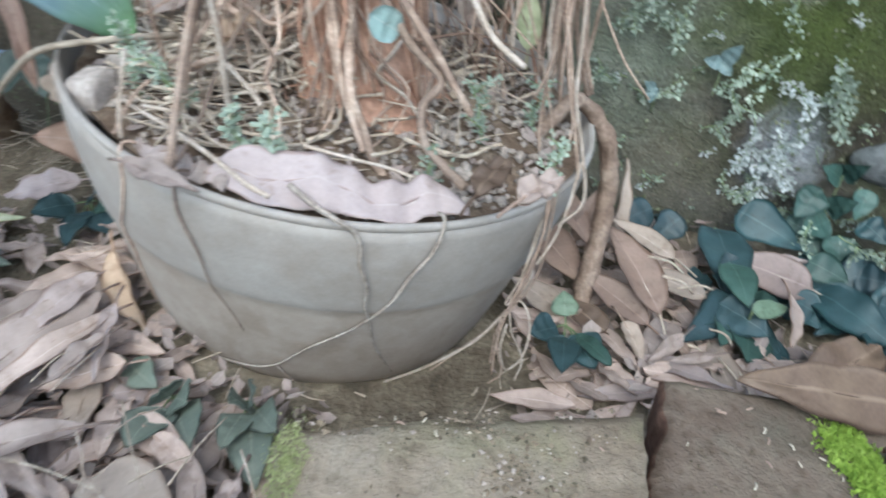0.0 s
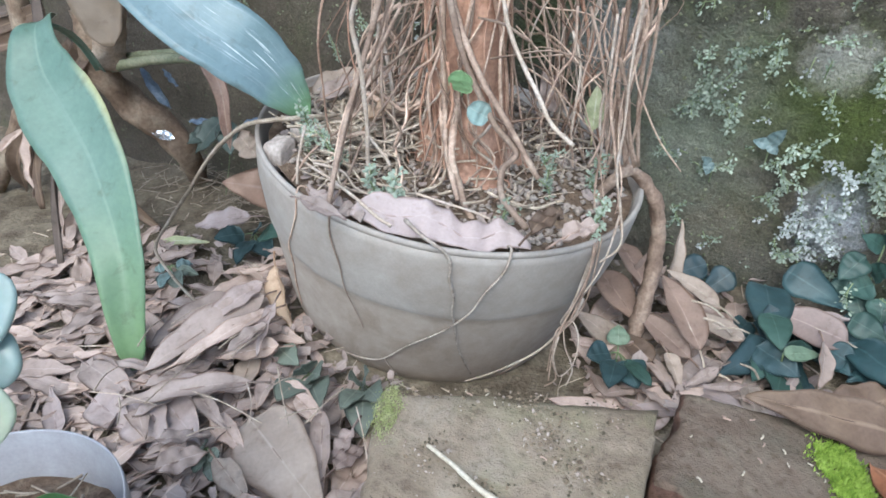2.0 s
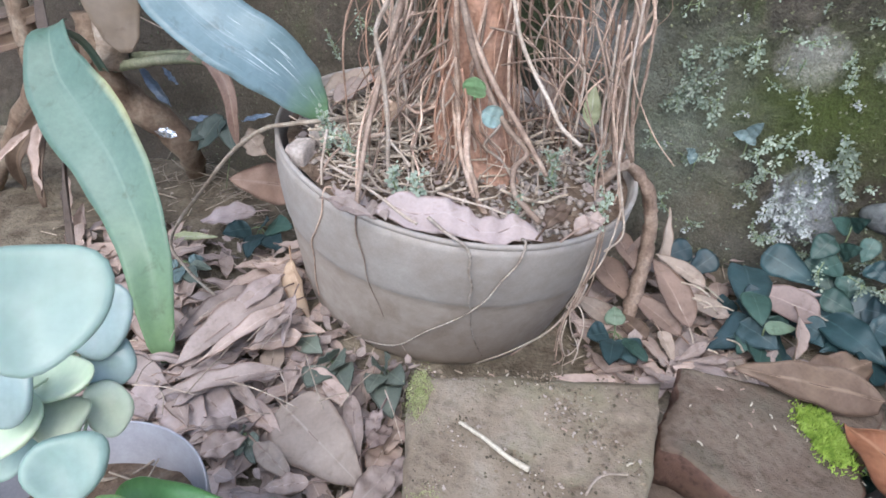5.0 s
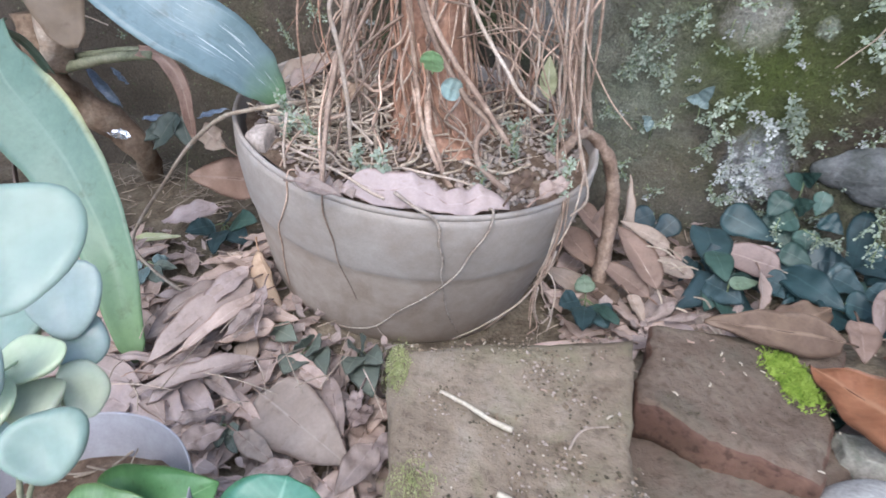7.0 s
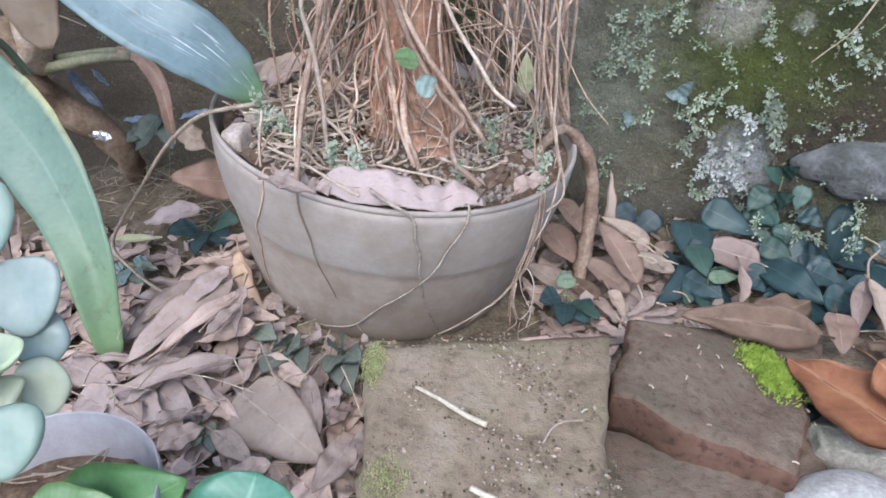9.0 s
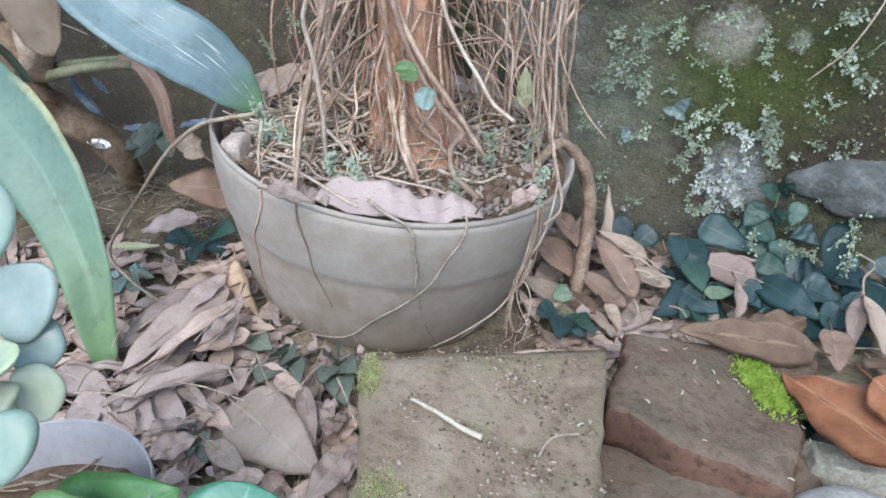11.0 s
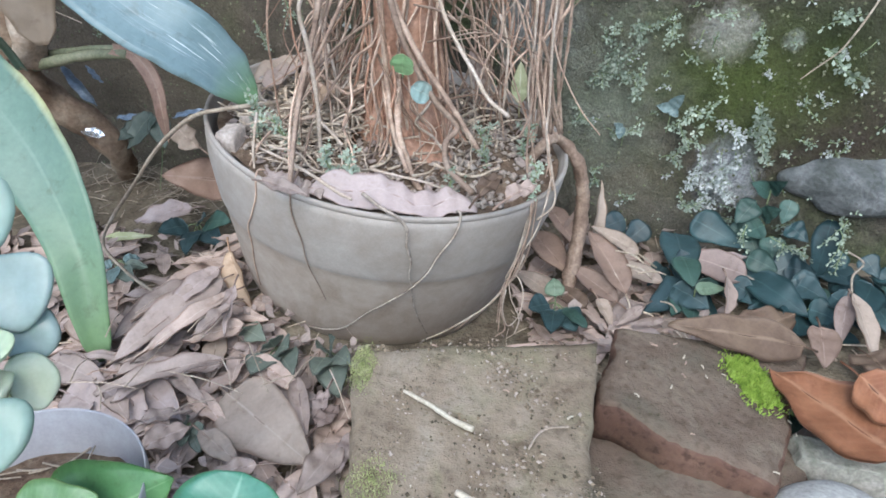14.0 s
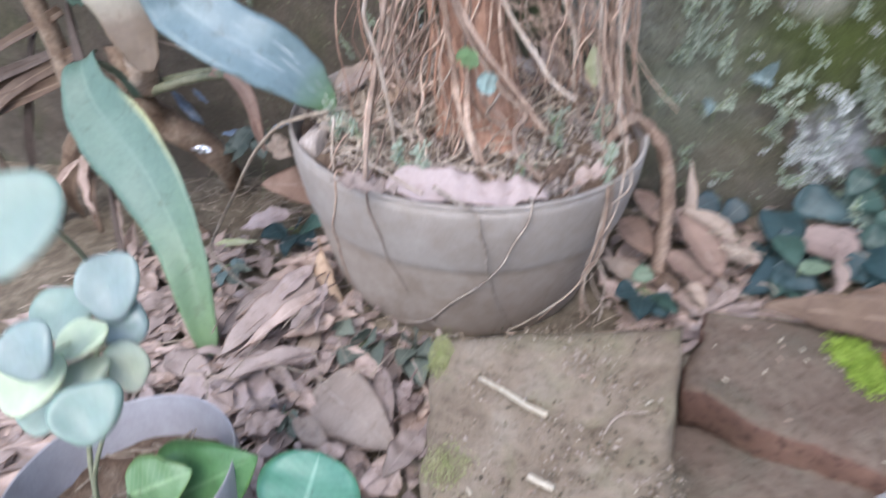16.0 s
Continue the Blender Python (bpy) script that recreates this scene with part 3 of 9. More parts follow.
OUTLINES = {
    "lance": lambda s: (math.sin(math.pi * s ** 0.8) ** 0.9) * (1 - 0.25 * s),
    "ovate": lambda s: math.sin(math.pi * s ** 0.62) ** 0.8,
    "oblong": lambda s: min(1, 3.2 * s) ** 0.7 * min(1, (1 - s) * 3.0) ** 0.6,
    "heart": lambda s: (min(1, 5 * s + 0.25)) * math.cos(s * math.pi / 2) ** 0.75,
    "round": lambda s: max(0, 1 - (2 * s - 1) ** 2) ** 0.5,
    "lobed": lambda s: float(np.interp(s, (0, 0.06, 0.16, 0.28, 0.38, 0.48, 0.62, 0.82, 1), (0.3, 0.72, 0.9, 1, 0.82, 0.66, 0.56, 0.28, 0.02))),
}


def blade_mesh(length, width, outline="lance", arch=0.0, cup=0.0, wave=0.0, twist=0.0, torn=0.0, seed=0, n=16, m=8, thick=0.0007, waves=3.0):
    """A leaf blade along +x from its stalk, length along the chord. arch: radians of bow along it (plus: the middle rises); cup: how far the
    sides fold up, in half widths; wave: ripple in metres; torn: ragged margins."""
    shape = OUTLINES[outline]
    rnd = random.Random(seed)
    off = Vector((rnd.random() * 90, rnd.random() * 90, rnd.random() * 90))
    top, uvs = [], []
    for i in range(n + 1):
        s = i / n
        if abs(arch) > 1e-3:
            r = length / (2 * math.sin(abs(arch) / 2))
            a = abs(arch) * (s - 0.5)
            x = length / 2 + r * math.sin(a)
            z = r * (math.cos(a) - math.cos(arch / 2)) * (1 if arch > 0 else -1)
            tilt = a * (1 if arch > 0 else -1)
        else:
            x, z, tilt = length * s, 0.0, 0.0
        w = max(shape(min(max(s, 0.0), 1.0)), 0.02) * width / 2
        tw = twist * (s - 0.2)
        for j in range(m + 1):
            u = 2 * j / m - 1
            ww = w
            if torn:
                ww *= 1 - torn * max(0, noise.noise(off + Vector((s * 7, 3 if u > 0 else -3, 0))))
            y = u * ww
            h = cup * abs(u) ** 1.1 * w + wave * (0.4 + 0.6 * abs(u)) * (math.sin(s * waves * 6.28 + off.x + (1.7 if u > 0 else 0)) * 0.7 + 1.4 * noise.noise(off + Vector((s * 4, u * 1.5, 0))))
            y, h = y * math.cos(tw) - h * math.sin(tw), y * math.sin(tw) + h * math.cos(tw)
            top.append(Vector((x + math.sin(tilt) * h, y, z + math.cos(tilt) * h)))
            uvs.append((j / m, s))
    faces = []
    for i in range(n):
        for j in range(m):
            a = i * (m + 1) + j
            faces.append((a, a + m + 1, a + m + 2, a + 1)[::-1])
    count = len(top)
    low = [v - Vector((0, 0, thick)) for v in top]
    faces += [tuple(q + count for q in f[::-1]) for f in faces]
    ring = [j for j in range(m + 1)] + [i * (m + 1) + m for i in range(1, n + 1)] + [n * (m + 1) + j for j in range(m - 1, -1, -1)] + [i * (m + 1) for i in range(n - 1, 0, -1)]
    for q in range(len(ring)):
        a, b = ring[q], ring[(q + 1) % len(ring)]
        faces.append((a, b, b + count, a + count))
    return mesh_of("blade", top + low, faces, True, uvs + uvs)


def rib_mesh(length, arch, r, stalk, droop=0.2, side=0.0):
    """The midrib under a blade, running out into its stalk."""
    pts = []
    for i in range(9):
        s = i / 8
        if abs(arch) > 1e-3:
            rad = length / (2 * math.sin(abs(arch) / 2))
            a = abs(arch) * (s - 0.5)
            pts.append(Vector((length / 2 + rad * math.sin(a), 0, rad * (math.cos(a) - math.cos(arch / 2)) * (1 if arch > 0 else -1) - r * 0.6)))
        else:
            pts.append(Vector((length * s, 0, -r * 0.6)))
    d = (pts[0] - pts[1]).normalized()
    head = [pts[0] + d * stalk * k + Vector((0, side * stalk * k * k, -droop * stalk * k * k)) for k in (1.0, 0.66, 0.33)] if stalk else []
    return mesh_of("midrib", *tube_data(head + pts[:-1], r, r * 0.35, 5))


def leaf_thing(name, base, tip, width, material, label, category="leaf", group="", outline="lance", up=(0, -0.2, 1), arch=0.3, cup=0.3, wave=0.002,
               twist=0.0, torn=0.0, seed=0, stalk=0.012, rib=0.0009, rib_material=None, side=0.0, n=16, waves=3.0):
    length = (Vector(tip) - Vector(base)).length
    ob = thing(name, frame_from(base, tip, up), label, category, group)
    part("blade", blade_mesh(length, width, outline, arch, cup, wave, twist, torn, seed, n=n, waves=waves), material, ob)
    part("midrib", rib_mesh(length, arch, rib, stalk, side=side), rib_material or material, ob)
    return ob


def leaf_part(parent, base, tip, width, material, label="", outline="heart", up=(0, -0.5, 1), arch=0.35, cup=0.2, wave=0.001, twist=0.0, seed=0, name="leaf", thick=0.0007, n=12):
    """A leaf blade as a part of a plant whose Empty stands unturned at its base."""
    length = (Vector(tip) - Vector(base)).length
    ob = part(name, blade_mesh(length, width, outline, arch, cup, wave, twist, 0, seed, n=n, thick=thick), material, parent, label)
    ob.matrix_parent_inverse = Matrix()
    ob.matrix_basis = parent.matrix_world.inverted() @ frame_from(base, tip, up)
    return ob


def local(parent, points):
    inv = parent.matrix_world.inverted()
    return [inv @ Vector(p) for p in points]


def pebble(name, size, material, seed, label, category, m, detail=3, rough=0.18, kind="", flat=0.0, group=""):
    """A stone: a ball of real facets pushed in and out by noise."""
    bm = bmesh.new()
    bmesh.ops.create_icosphere(bm, subdivisions=detail, radius=1)
    off = Vector((seed * 7.3, seed * 1.7, 0))
    for v in bm.verts:
        q = v.co.copy()
        k = 1 + rough * noise.noise(q * 0.9 + off) + rough * 0.4 * noise.noise(q * 2.6 + off)
        v.co = Vector((q.x * size[0] * k, q.y * size[1] * k, q.z * size[2] * k))
        if flat and v.co.z > size[2] * (1 - flat):
            v.co.z = size[2] * (1 - flat) + (v.co.z - size[2] * (1 - flat)) * 0.25
    me = bpy.data.meshes.new(name)
    bm.to_mesh(me)
    bm.free()
    me.polygons.foreach_set("use_smooth", [True] * len(me.polygons))
    ob = part(name, me, material)
    ob.matrix_world = m
    return tagged(ob, label, category, group, kind)


def worn_block(corners, thick, seed, chip=0.003, n=26):
    """A block under four top corners (back left, back right, front right, front left), with worn arrises and chipped edges."""
    c = [Vector(q) for q in corners]
    centre = sum(c, Vector()) / 4
    off = Vector((seed * 5.1, seed * 2.3, seed))
    verts, faces = [], []
    layers = [(0.0, 0), (0.08, 1), (0.35, 1), (0.7, 1), (1.0, 1)]

    def top_point(u, v):
        p = (c[0] * (1 - u) + c[1] * u) * (1 - v) + (c[3] * (1 - u) + c[2] * u) * v
        e = min(u, 1 - u, v, 1 - v)
        out = (p - centre)
        out.z = 0
        out.normalize()
        edge = max(0, 1 - e * 14)
        p = p - out * edge * chip * (0.8 + 1.5 * noise.noise(p * 40 + off) + 0.7 * noise.noise(p * 120 + off))
        p.z += 0.0016 * noise.noise(p * 40 + off) + 0.0008 * noise.noise(p * 150 + off) - edge * edge * chip * 0.9
        return p

    for i in range(n + 1):
        for j in range(n + 1):
            verts.append(top_point(j / n, i / n))
    for i in range(n):
        for j in range(n):
            a = i * (n + 1) + j
            faces.append((a, a + n + 1, a + n + 2, a + 1))
    ring = [j for j in range(n + 1)] + [i * (n + 1) + n for i in range(1, n + 1)] + [n * (n + 1) + j for j in range(n - 1, -1, -1)] + [i * (n + 1) for i in range(n - 1, 0, -1)]
    last = ring
    for lev, _ in layers[1:]:
        cur = []
        for q in ring:
            p = verts[q].copy()
            out = (p - centre)
            out.z = 0
            out.normalize()
            p = p + out * (chip * 0.55 + 0.0012 * noise.noise(p * 90 + off + Vector((0, 0, lev * 4))))
            p.z -= thick * lev
            cur.append(len(verts))
            verts.append(p)
        for q in range(len(ring)):
            r = (q + 1) % len(ring)
            faces.append((last[r], last[q], cur[q], cur[r])[::-1])
        last = cur
    faces.append(tuple(last))
    return mesh_of("block", verts, faces)


def moss_mesh(radius, stretch, count, height, seed, normal_lift=0.35):
    """A low cushion of small blades."""
    rnd = random.Random(seed)
    verts, faces = [], []
    for _ in range(count):
        a, r = rnd.random() * 6.283, radius * rnd.random() ** 0.68 * (1.0 if rnd.random() < 0.84 else 1.4)
        edge = 1 + 0.3 * noise.noise(Vector((math.cos(a) * 2, math.sin(a) * 2, seed)))
        x, y = r * math.cos(a) * edge, r * math.sin(a) * stretch * edge
        z = height * normal_lift * max(0, 1 - (r / radius) ** 2)
        h = height * (0.5 + 0.7 * rnd.random())
        b = rnd.random() * 6.283
        w = h * 0.28
        lean = Vector((rnd.uniform(-0.6, 0.6), rnd.uniform(-0.6, 0.6), 1)) * h
        p = Vector((x, y, z - 0.0006))
        q = Vector((math.cos(b), math.sin(b), 0)) * w
        o = Vector((-math.sin(b), math.cos(b), 0)) * w * 0.6
        k = len(verts)
        verts += [p + q, p - q, p + o, p + lean]
        faces += [(k, k + 2, k + 3), (k + 2, k + 1, k + 3), (k + 1, k, k + 3)]
    return mesh_of("moss", verts, faces, False)


# ---- the large structure ----
def wall_line(x):
    return 0.69 - 0.11 * x


def ground_height(x, y):
    p = Vector((x, y, 0))
    h = 0.006 * noise.noise(p * 9) + 0.003 * noise.noise(p * 30) + 0.0014 * noise.noise(p * 90)
    rise = max(0.0, 1 - (wall_line(x) - y) / 0.12)
    h = h - 0.004 + 0.014 * min(rise, 1.0) ** 2
    # the soil slopes under the leaning pot
    r = math.hypot(x + 0.02, y - 0.525)
    k = max(0.0, min(1.0, (0.20 - r) / 0.08))
    k = k * k * (3 - 2 * k)
    return h * (1 - k) + k * (0.006 - 0.155 * (x + 0.02) + 0.08 * (y - 0.525))


def spread(lo, hi, near, fine, coarse):
    """Grid lines: close together round `near`, further apart outwards to lo and hi."""
    out, x, step = [near], near, fine
    while x < hi:
        step = fine if x < near + 0.75 else min(step * 1.5, coarse)
        x = min(x + step, hi)
        out.append(x)
    x, step, low = near, fine, []
    while x > lo:
        step = fine if x > near - 0.75 else min(step * 1.5, coarse)
        x = max(x - step, lo)
        low.append(x)
    return low[::-1] + out


gx, gy = spread(-60, 60, 0.0, 0.012, 12), spread(-60, 60, 0.3, 0.012, 12)
gv = [(x, y, ground_height(x, y) if abs(x) < 2 and abs(y) < 2 else -0.004) for y in gy for x in gx]
gf = [(j * len(gx) + i, j * len(gx) + i + 1, (j + 1) * len(gx) + i + 1, (j + 1) * len(gx) + i) for j in range(len(gy) - 1) for i in range(len(gx) - 1)]
tagged(part("ground", mesh_of("ground", gv, gf), SOIL), "dark brown garden soil littered with dry leaves", "ground", kind="structure")


def wall_relief(x, z):
    p = Vector((x, 3.3, z))
    d = 0.010 * noise.noise(p * 5) + 0.005 * noise.noise(p * 16) + 0.0022 * noise.noise(p * 55) + 0.001 * noise.noise(p * 150)
    d += 0.012 * max(0.0, 1 - z / 0.08) ** 2 if z > -0.1 else 0
    return d * (0.35 + 0.65 * min(1, abs(x - 0.01) / 0.12))


wx, wz = spread(-3.0, 3.0, 0.0, 0.009, 0.3), spread(-0.15, 1.7, 0.2, 0.009, 0.2)
wv = [(x, wall_line(x) - wall_relief(x, z), z) for z in wz for x in wx]
nw = len(wx)
wf = [(j * nw + i, j * nw + i + 1, (j + 1) * nw + i + 1, (j + 1) * nw + i) for j in range(len(wz) - 1) for i in range(nw - 1)]
base = len(wv)
ends = [(0, 0), (nw - 1, 0), (nw - 1, len(wz) - 1), (0, len(wz) - 1)]
wv += [(wx[i], wall_line(wx[i]) + 0.22, wz[j]) for i, j in ends]
wf.append((base, base + 3, base + 2, base + 1))
wf.append(tuple(range(nw - 1, -1, -1)) + (base, base + 1))
wf.append(tuple((len(wz) - 1) * nw + i for i in range(nw)) + (base + 2, base + 3))
wf.append(tuple(j * nw for j in range(len(wz))) + (base + 3, base))
wf.append(tuple(j * nw + nw - 1 for j in range(len(wz) - 1, -1, -1)) + (base + 1, base + 2))
tagged(part("wall_back", mesh_of("wall_back", wv, wf), WALL), "damp old garden wall overgrown with dark moss and lichen", "wall", kind="structure")


# ---- pot ----
POT_AXIS = Vector((0.1597, -0.0965, 1)).normalized()
POT_CENTRE, POT_R, POT_SQUEEZE = Vector((0.0073, 0.5191, 0.1774)), 0.1645, 0.922
pot_m = Matrix.Translation(POT_CENTRE) @ Vector((0, 0, 1)).rotation_difference(POT_AXIS).to_matrix().to_4x4()


def lathe(profile, sides=96, wobble=0.0, squeeze=1.0):
    verts, faces = [], []
    for r, z in profile:
        for k in range(sides):
            a = 2 * math.pi * k / sides
            w = 1 + wobble * (math.sin(2 * a + 0.7) + 0.5 * math.sin(3 * a + 2))
            verts.append((r * w * math.cos(a), r * w * math.sin(a) * squeeze, z))
    for i in range(len(profile) - 1):
        for k in range(sides):
            a, b = i * sides + k, i * sides + (k + 1) % sides
            faces.append((a, a + sides, b + sides, b))
    return verts, faces


pot = thing("plant_pot", pot_m, "weathered grey plastic plant pot standing against the mossy wall", "plant pot")
R = POT_R
# depth below the rim and radius: a collar, a ledge, then the tapering lower body
body = [(0.1622, -0.003), (0.163, -0.012), (0.1622, -0.03), (0.1585, -0.052), (0.1563, -0.064), (0.1556, -0.0675), (0.1545, -0.0705), (0.1528, -0.074), (0.1512, -0.080), (0.1462, -0.102),
        (0.1402, -0.13), (0.1355, -0.151), (0.1315, -0.164), (0.1265, -0.174), (0.117, -0.181), (0.09, -0.184), (0.0, -0.184)]
inner = [(0.0, -0.165), (0.100, -0.165), (0.120, -0.15), (0.1405, -0.1), (0.146, -0.075), (0.1555, -0.04), (R - 0.006, -0.004)]
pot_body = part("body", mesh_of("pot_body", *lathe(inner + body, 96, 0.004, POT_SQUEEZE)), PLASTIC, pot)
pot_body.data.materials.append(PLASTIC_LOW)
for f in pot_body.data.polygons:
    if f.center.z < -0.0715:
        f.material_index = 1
lip = [(R - 0.006, -0.004), (R - 0.0052, -0.001), (R - 0.0036, 0.0), (R - 0.0017, -0.0008), (R - 0.0012, -0.0025), (R - 0.0016, -0.0042), (R - 0.0023, -0.0052)]
part("rim", mesh_of("pot_rim", *lathe(lip, 96, 0.004, POT_SQUEEZE)), PLASTIC, pot, "worn rim of grey plastic")


def on_soil(x, y):
    """The height of the soil in the pot below a place."""
    d = Vector((x, y, 0)) - Vector((POT_CENTRE.x, POT_CENTRE.y, 0))
    flat = POT_CENTRE.z - (POT_AXIS.x * d.x + POT_AXIS.y * d.y) / POT_AXIS.z
    r = d.length
    p = Vector((x, y, 0))
    return flat - 0.009 + 0.020 * max(0, 1 - r / 0.12) + 0.005 * noise.noise(p * 28) + 0.003 * noise.noise(p * 80)


sv, sf = [(POT_CENTRE.x, POT_CENTRE.y, on_soil(POT_CENTRE.x, POT_CENTRE.y))], []
RINGS, SPOKES = 26, 84
for i in range(1, RINGS + 1):
    for k in range(SPOKES):
        a, r = 2 * math.pi * k / SPOKES, (R - 0.0115) * i / RINGS
        x, y = POT_CENTRE.x + r * math.cos(a), POT_CENTRE.y + r * math.sin(a) * POT_SQUEEZE
        sv.append((x, y, on_soil(x, y)))
for k in range(SPOKES):
    sf.append((0, 1 + k, 1 + (k + 1) % SPOKES))
for i in range(RINGS - 1):
    for k in range(SPOKES):
        a, b = 1 + i * SPOKES + k, 1 + i * SPOKES + (k + 1) % SPOKES
        sf.append((a, a + SPOKES, b + SPOKES, b))
tagged(part("potting_soil", mesh_of("potting_soil", sv, sf), POT_SOIL), "crumbly brown soil filling the plant pot", "soil", kind="stuff")


# ---- tree with aerial roots ----
TX, TY = 0.022, 0.505
tree = thing("fig_tree", Matrix.Translation((TX, TY, on_soil(TX, TY))), "potted fig tree with a brown trunk and hanging aerial roots", "tree")


def trunk_mesh():
    verts, faces = [], []
    levels, sides = 44, 48
    for i in range(levels + 1):
        s = i / levels
        z = -0.055 + 0.655 * s
        r = 0.0262 + 0.026 * min(1.3, max(0, 1 - (z + 0.02) / 0.085)) ** 2.0 + 0.003 * s
        for k in range(sides):
            a = 2 * math.pi * k / sides
            lobes = 0.05 * math.sin(5 * a + 5 * z + 0.6) + 0.035 * math.sin(8 * a - 14 * z) + 0.02 * math.sin(13 * a + 17 * z)
            q = Vector((math.cos(a), math.sin(a), z * 9))
            rr = r * (1 + lobes * (0.6 + 0.8 * max(0, 1 - z / 0.12)) + 0.12 * noise.noise(q * 1.6) + 0.06 * noise.noise(q * 5))
            verts.append((rr * math.cos(a) + 0.012 * s * math.sin(3 * s), rr * math.sin(a) * 0.92, z))
    for i in range(levels):
        for k in range(sides):
            a, b = i * sides + k, i * sides + (k + 1) % sides
            faces.append((a, b, b + sides, a + sides))
    faces.append(tuple(range(levels * sides, (levels + 1) * sides)))
    return mesh_of("trunk", verts, faces)


part("trunk", trunk_mesh(), BARK, tree)
rng = random.Random(11)


def hanging_root(x0, y0, x1, y1, r, wander, seed, top=0.5, material=ROOT, end=None):
    """An aerial root from the branches above down to the soil."""
    z1 = end if end is not None else on_soil(x1, y1) - 0.004
    pts, k = [], 13
    rnd = random.Random(seed)
    ox, oy = rnd.random() * 50, rnd.random() * 50
    for i in range(k + 1):
        s = i / k
        amp = wander * math.sin(math.pi * min(1, s * 0.9 + 0.1))
        pts.append((x0 + (x1 - x0) * s + amp * (noise.noise(Vector((s * 3.5, ox, 0))) * 1.6 + noise.noise(Vector((s * 9, ox, 7))) * 0.45), y0 + (y1 - y0) * s + amp * (noise.noise(Vector((s * 3.5, oy, 9))) * 1.2 + noise.noise(Vector((s * 9, oy, 5))) * 0.3), top + (z1 - top) * s))
    return tube("aerial_root", local(tree, pts), r, r * 0.75, material, tree, sides=5, steps=3, lump=0.35, seed=seed)


# roots grown onto the trunk
for i in range(11):
    a = rng.uniform(-3.0, -0.1)
    spin = rng.uniform(-1.1, 1.1)
    pts = []
    foot = rng.choice((0.04, 0.046, 0.055, 0.075))
    lift = rng.uniform(0.0, 0.004)
    for q in range(11):
        s = q / 10
        z = 0.42 * (1 - s)
        r = 0.0325 + lift * (0.5 + 0.5 * math.sin(q * 1.3 + i)) + (foot - 0.0325) * max(0, (s - 0.78) / 0.22) ** 1.6
        b = a + spin * s + 0.3 * math.sin(q * 1.1 + i * 2.3)
        x, y = r * math.cos(b) + 0.004 * (1 - s), r * math.sin(b) * 0.95
        pts.append((x, y, z if q < 10 else on_soil(TX + x, TY + y) - on_soil(TX, TY) - 0.006))
    tube("aerial_root", pts, rng.choice((0.0006, 0.0008, 0.001, 0.0013, 0.002)), rng.uniform(0.0006, 0.0018), (ROOT, BARK, ROOT_DARK)[i % 3], tree, sides=6, steps=4, lump=0.4, seed=i)

# thin roots that leave the trunk low down and spread over the soil
for i in range(16):
    a = rng.uniform(-3.6, 0.4)
    z0 = rng.uniform(0.03, 0.11)
    foot = rng.uniform(0.048, 0.095)
    pts = []
    for q in range(9):
        s = q / 8
        r = 0.031 + (foot - 0.031) * s ** 1.5
        b = a + 0.22 * math.sin(q * 0.9 + i) + 0.12 * math.sin(q * 2.1 + i * 3)
        x, y = r * math.cos(b), r * math.sin(b) * 0.95
        low = on_soil(TX + x, TY + y) - on_soil(TX, TY)
        pts.append((x, y, z0 + (low - 0.002 - z0) * s))
    tube("aerial_root", pts, rng.uniform(0.0006, 0.0016), rng.uniform(0.0005, 0.001), rng.choice((ROOT, ROOT, BARK, ROOT_PALE)), tree, sides=5, steps=3, lump=0.4, seed=500 + i)

# free curtain beside the trunk, thicker on the two flanks
for i in range(36):
    if i < 18:
        x1, y1 = rng.uniform(-0.066, -0.025), rng.uniform(0.42, 0.58)
        x0, y0 = max(-0.03, min(x1 * 0.5 + rng.uniform(-0.045, 0.04), -0.026)), y1 + rng.uniform(-0.02, 0.03)
    else:
        x1, y1 = rng.uniform(0.066, 0.15) if i < 30 else rng.gauss(0.135, 0.012), rng.uniform(0.47, 0.6)
        x0, y0 = max(x1 * 0.85 + rng.uniform(-0.05, 0.04), 0.072), y1 + rng.uniform(-0.03, 0.02)
    hanging_root(x0, y0, x1, y1, rng.choice((0.0006, 0.0008, 0.0010, 0.0012, 0.0015, 0.0021)), rng.uniform(0.012, 0.032), 100 + i, material=rng.choice((ROOT, ROOT, ROOT_DARK, BARK, ROOT_PALE)))
# a tangle behind
for i in range(34):
    side = -1 if i % 2 else 1
    x1 = TX + side * rng.uniform(0.03, 0.12)
    y1 = rng.uniform(0.54, 0.64)
    hanging_root(x1 + rng.uniform(-0.08, 0.08), y1 + rng.uniform(-0.02, 0.01), x1, y1, rng.choice((0.0006, 0.0009, 0.0012, 0.0016)), 0.05, 300 + i, material=rng.choice((ROOT_DARK, ROOT_DARK, ROOT)))
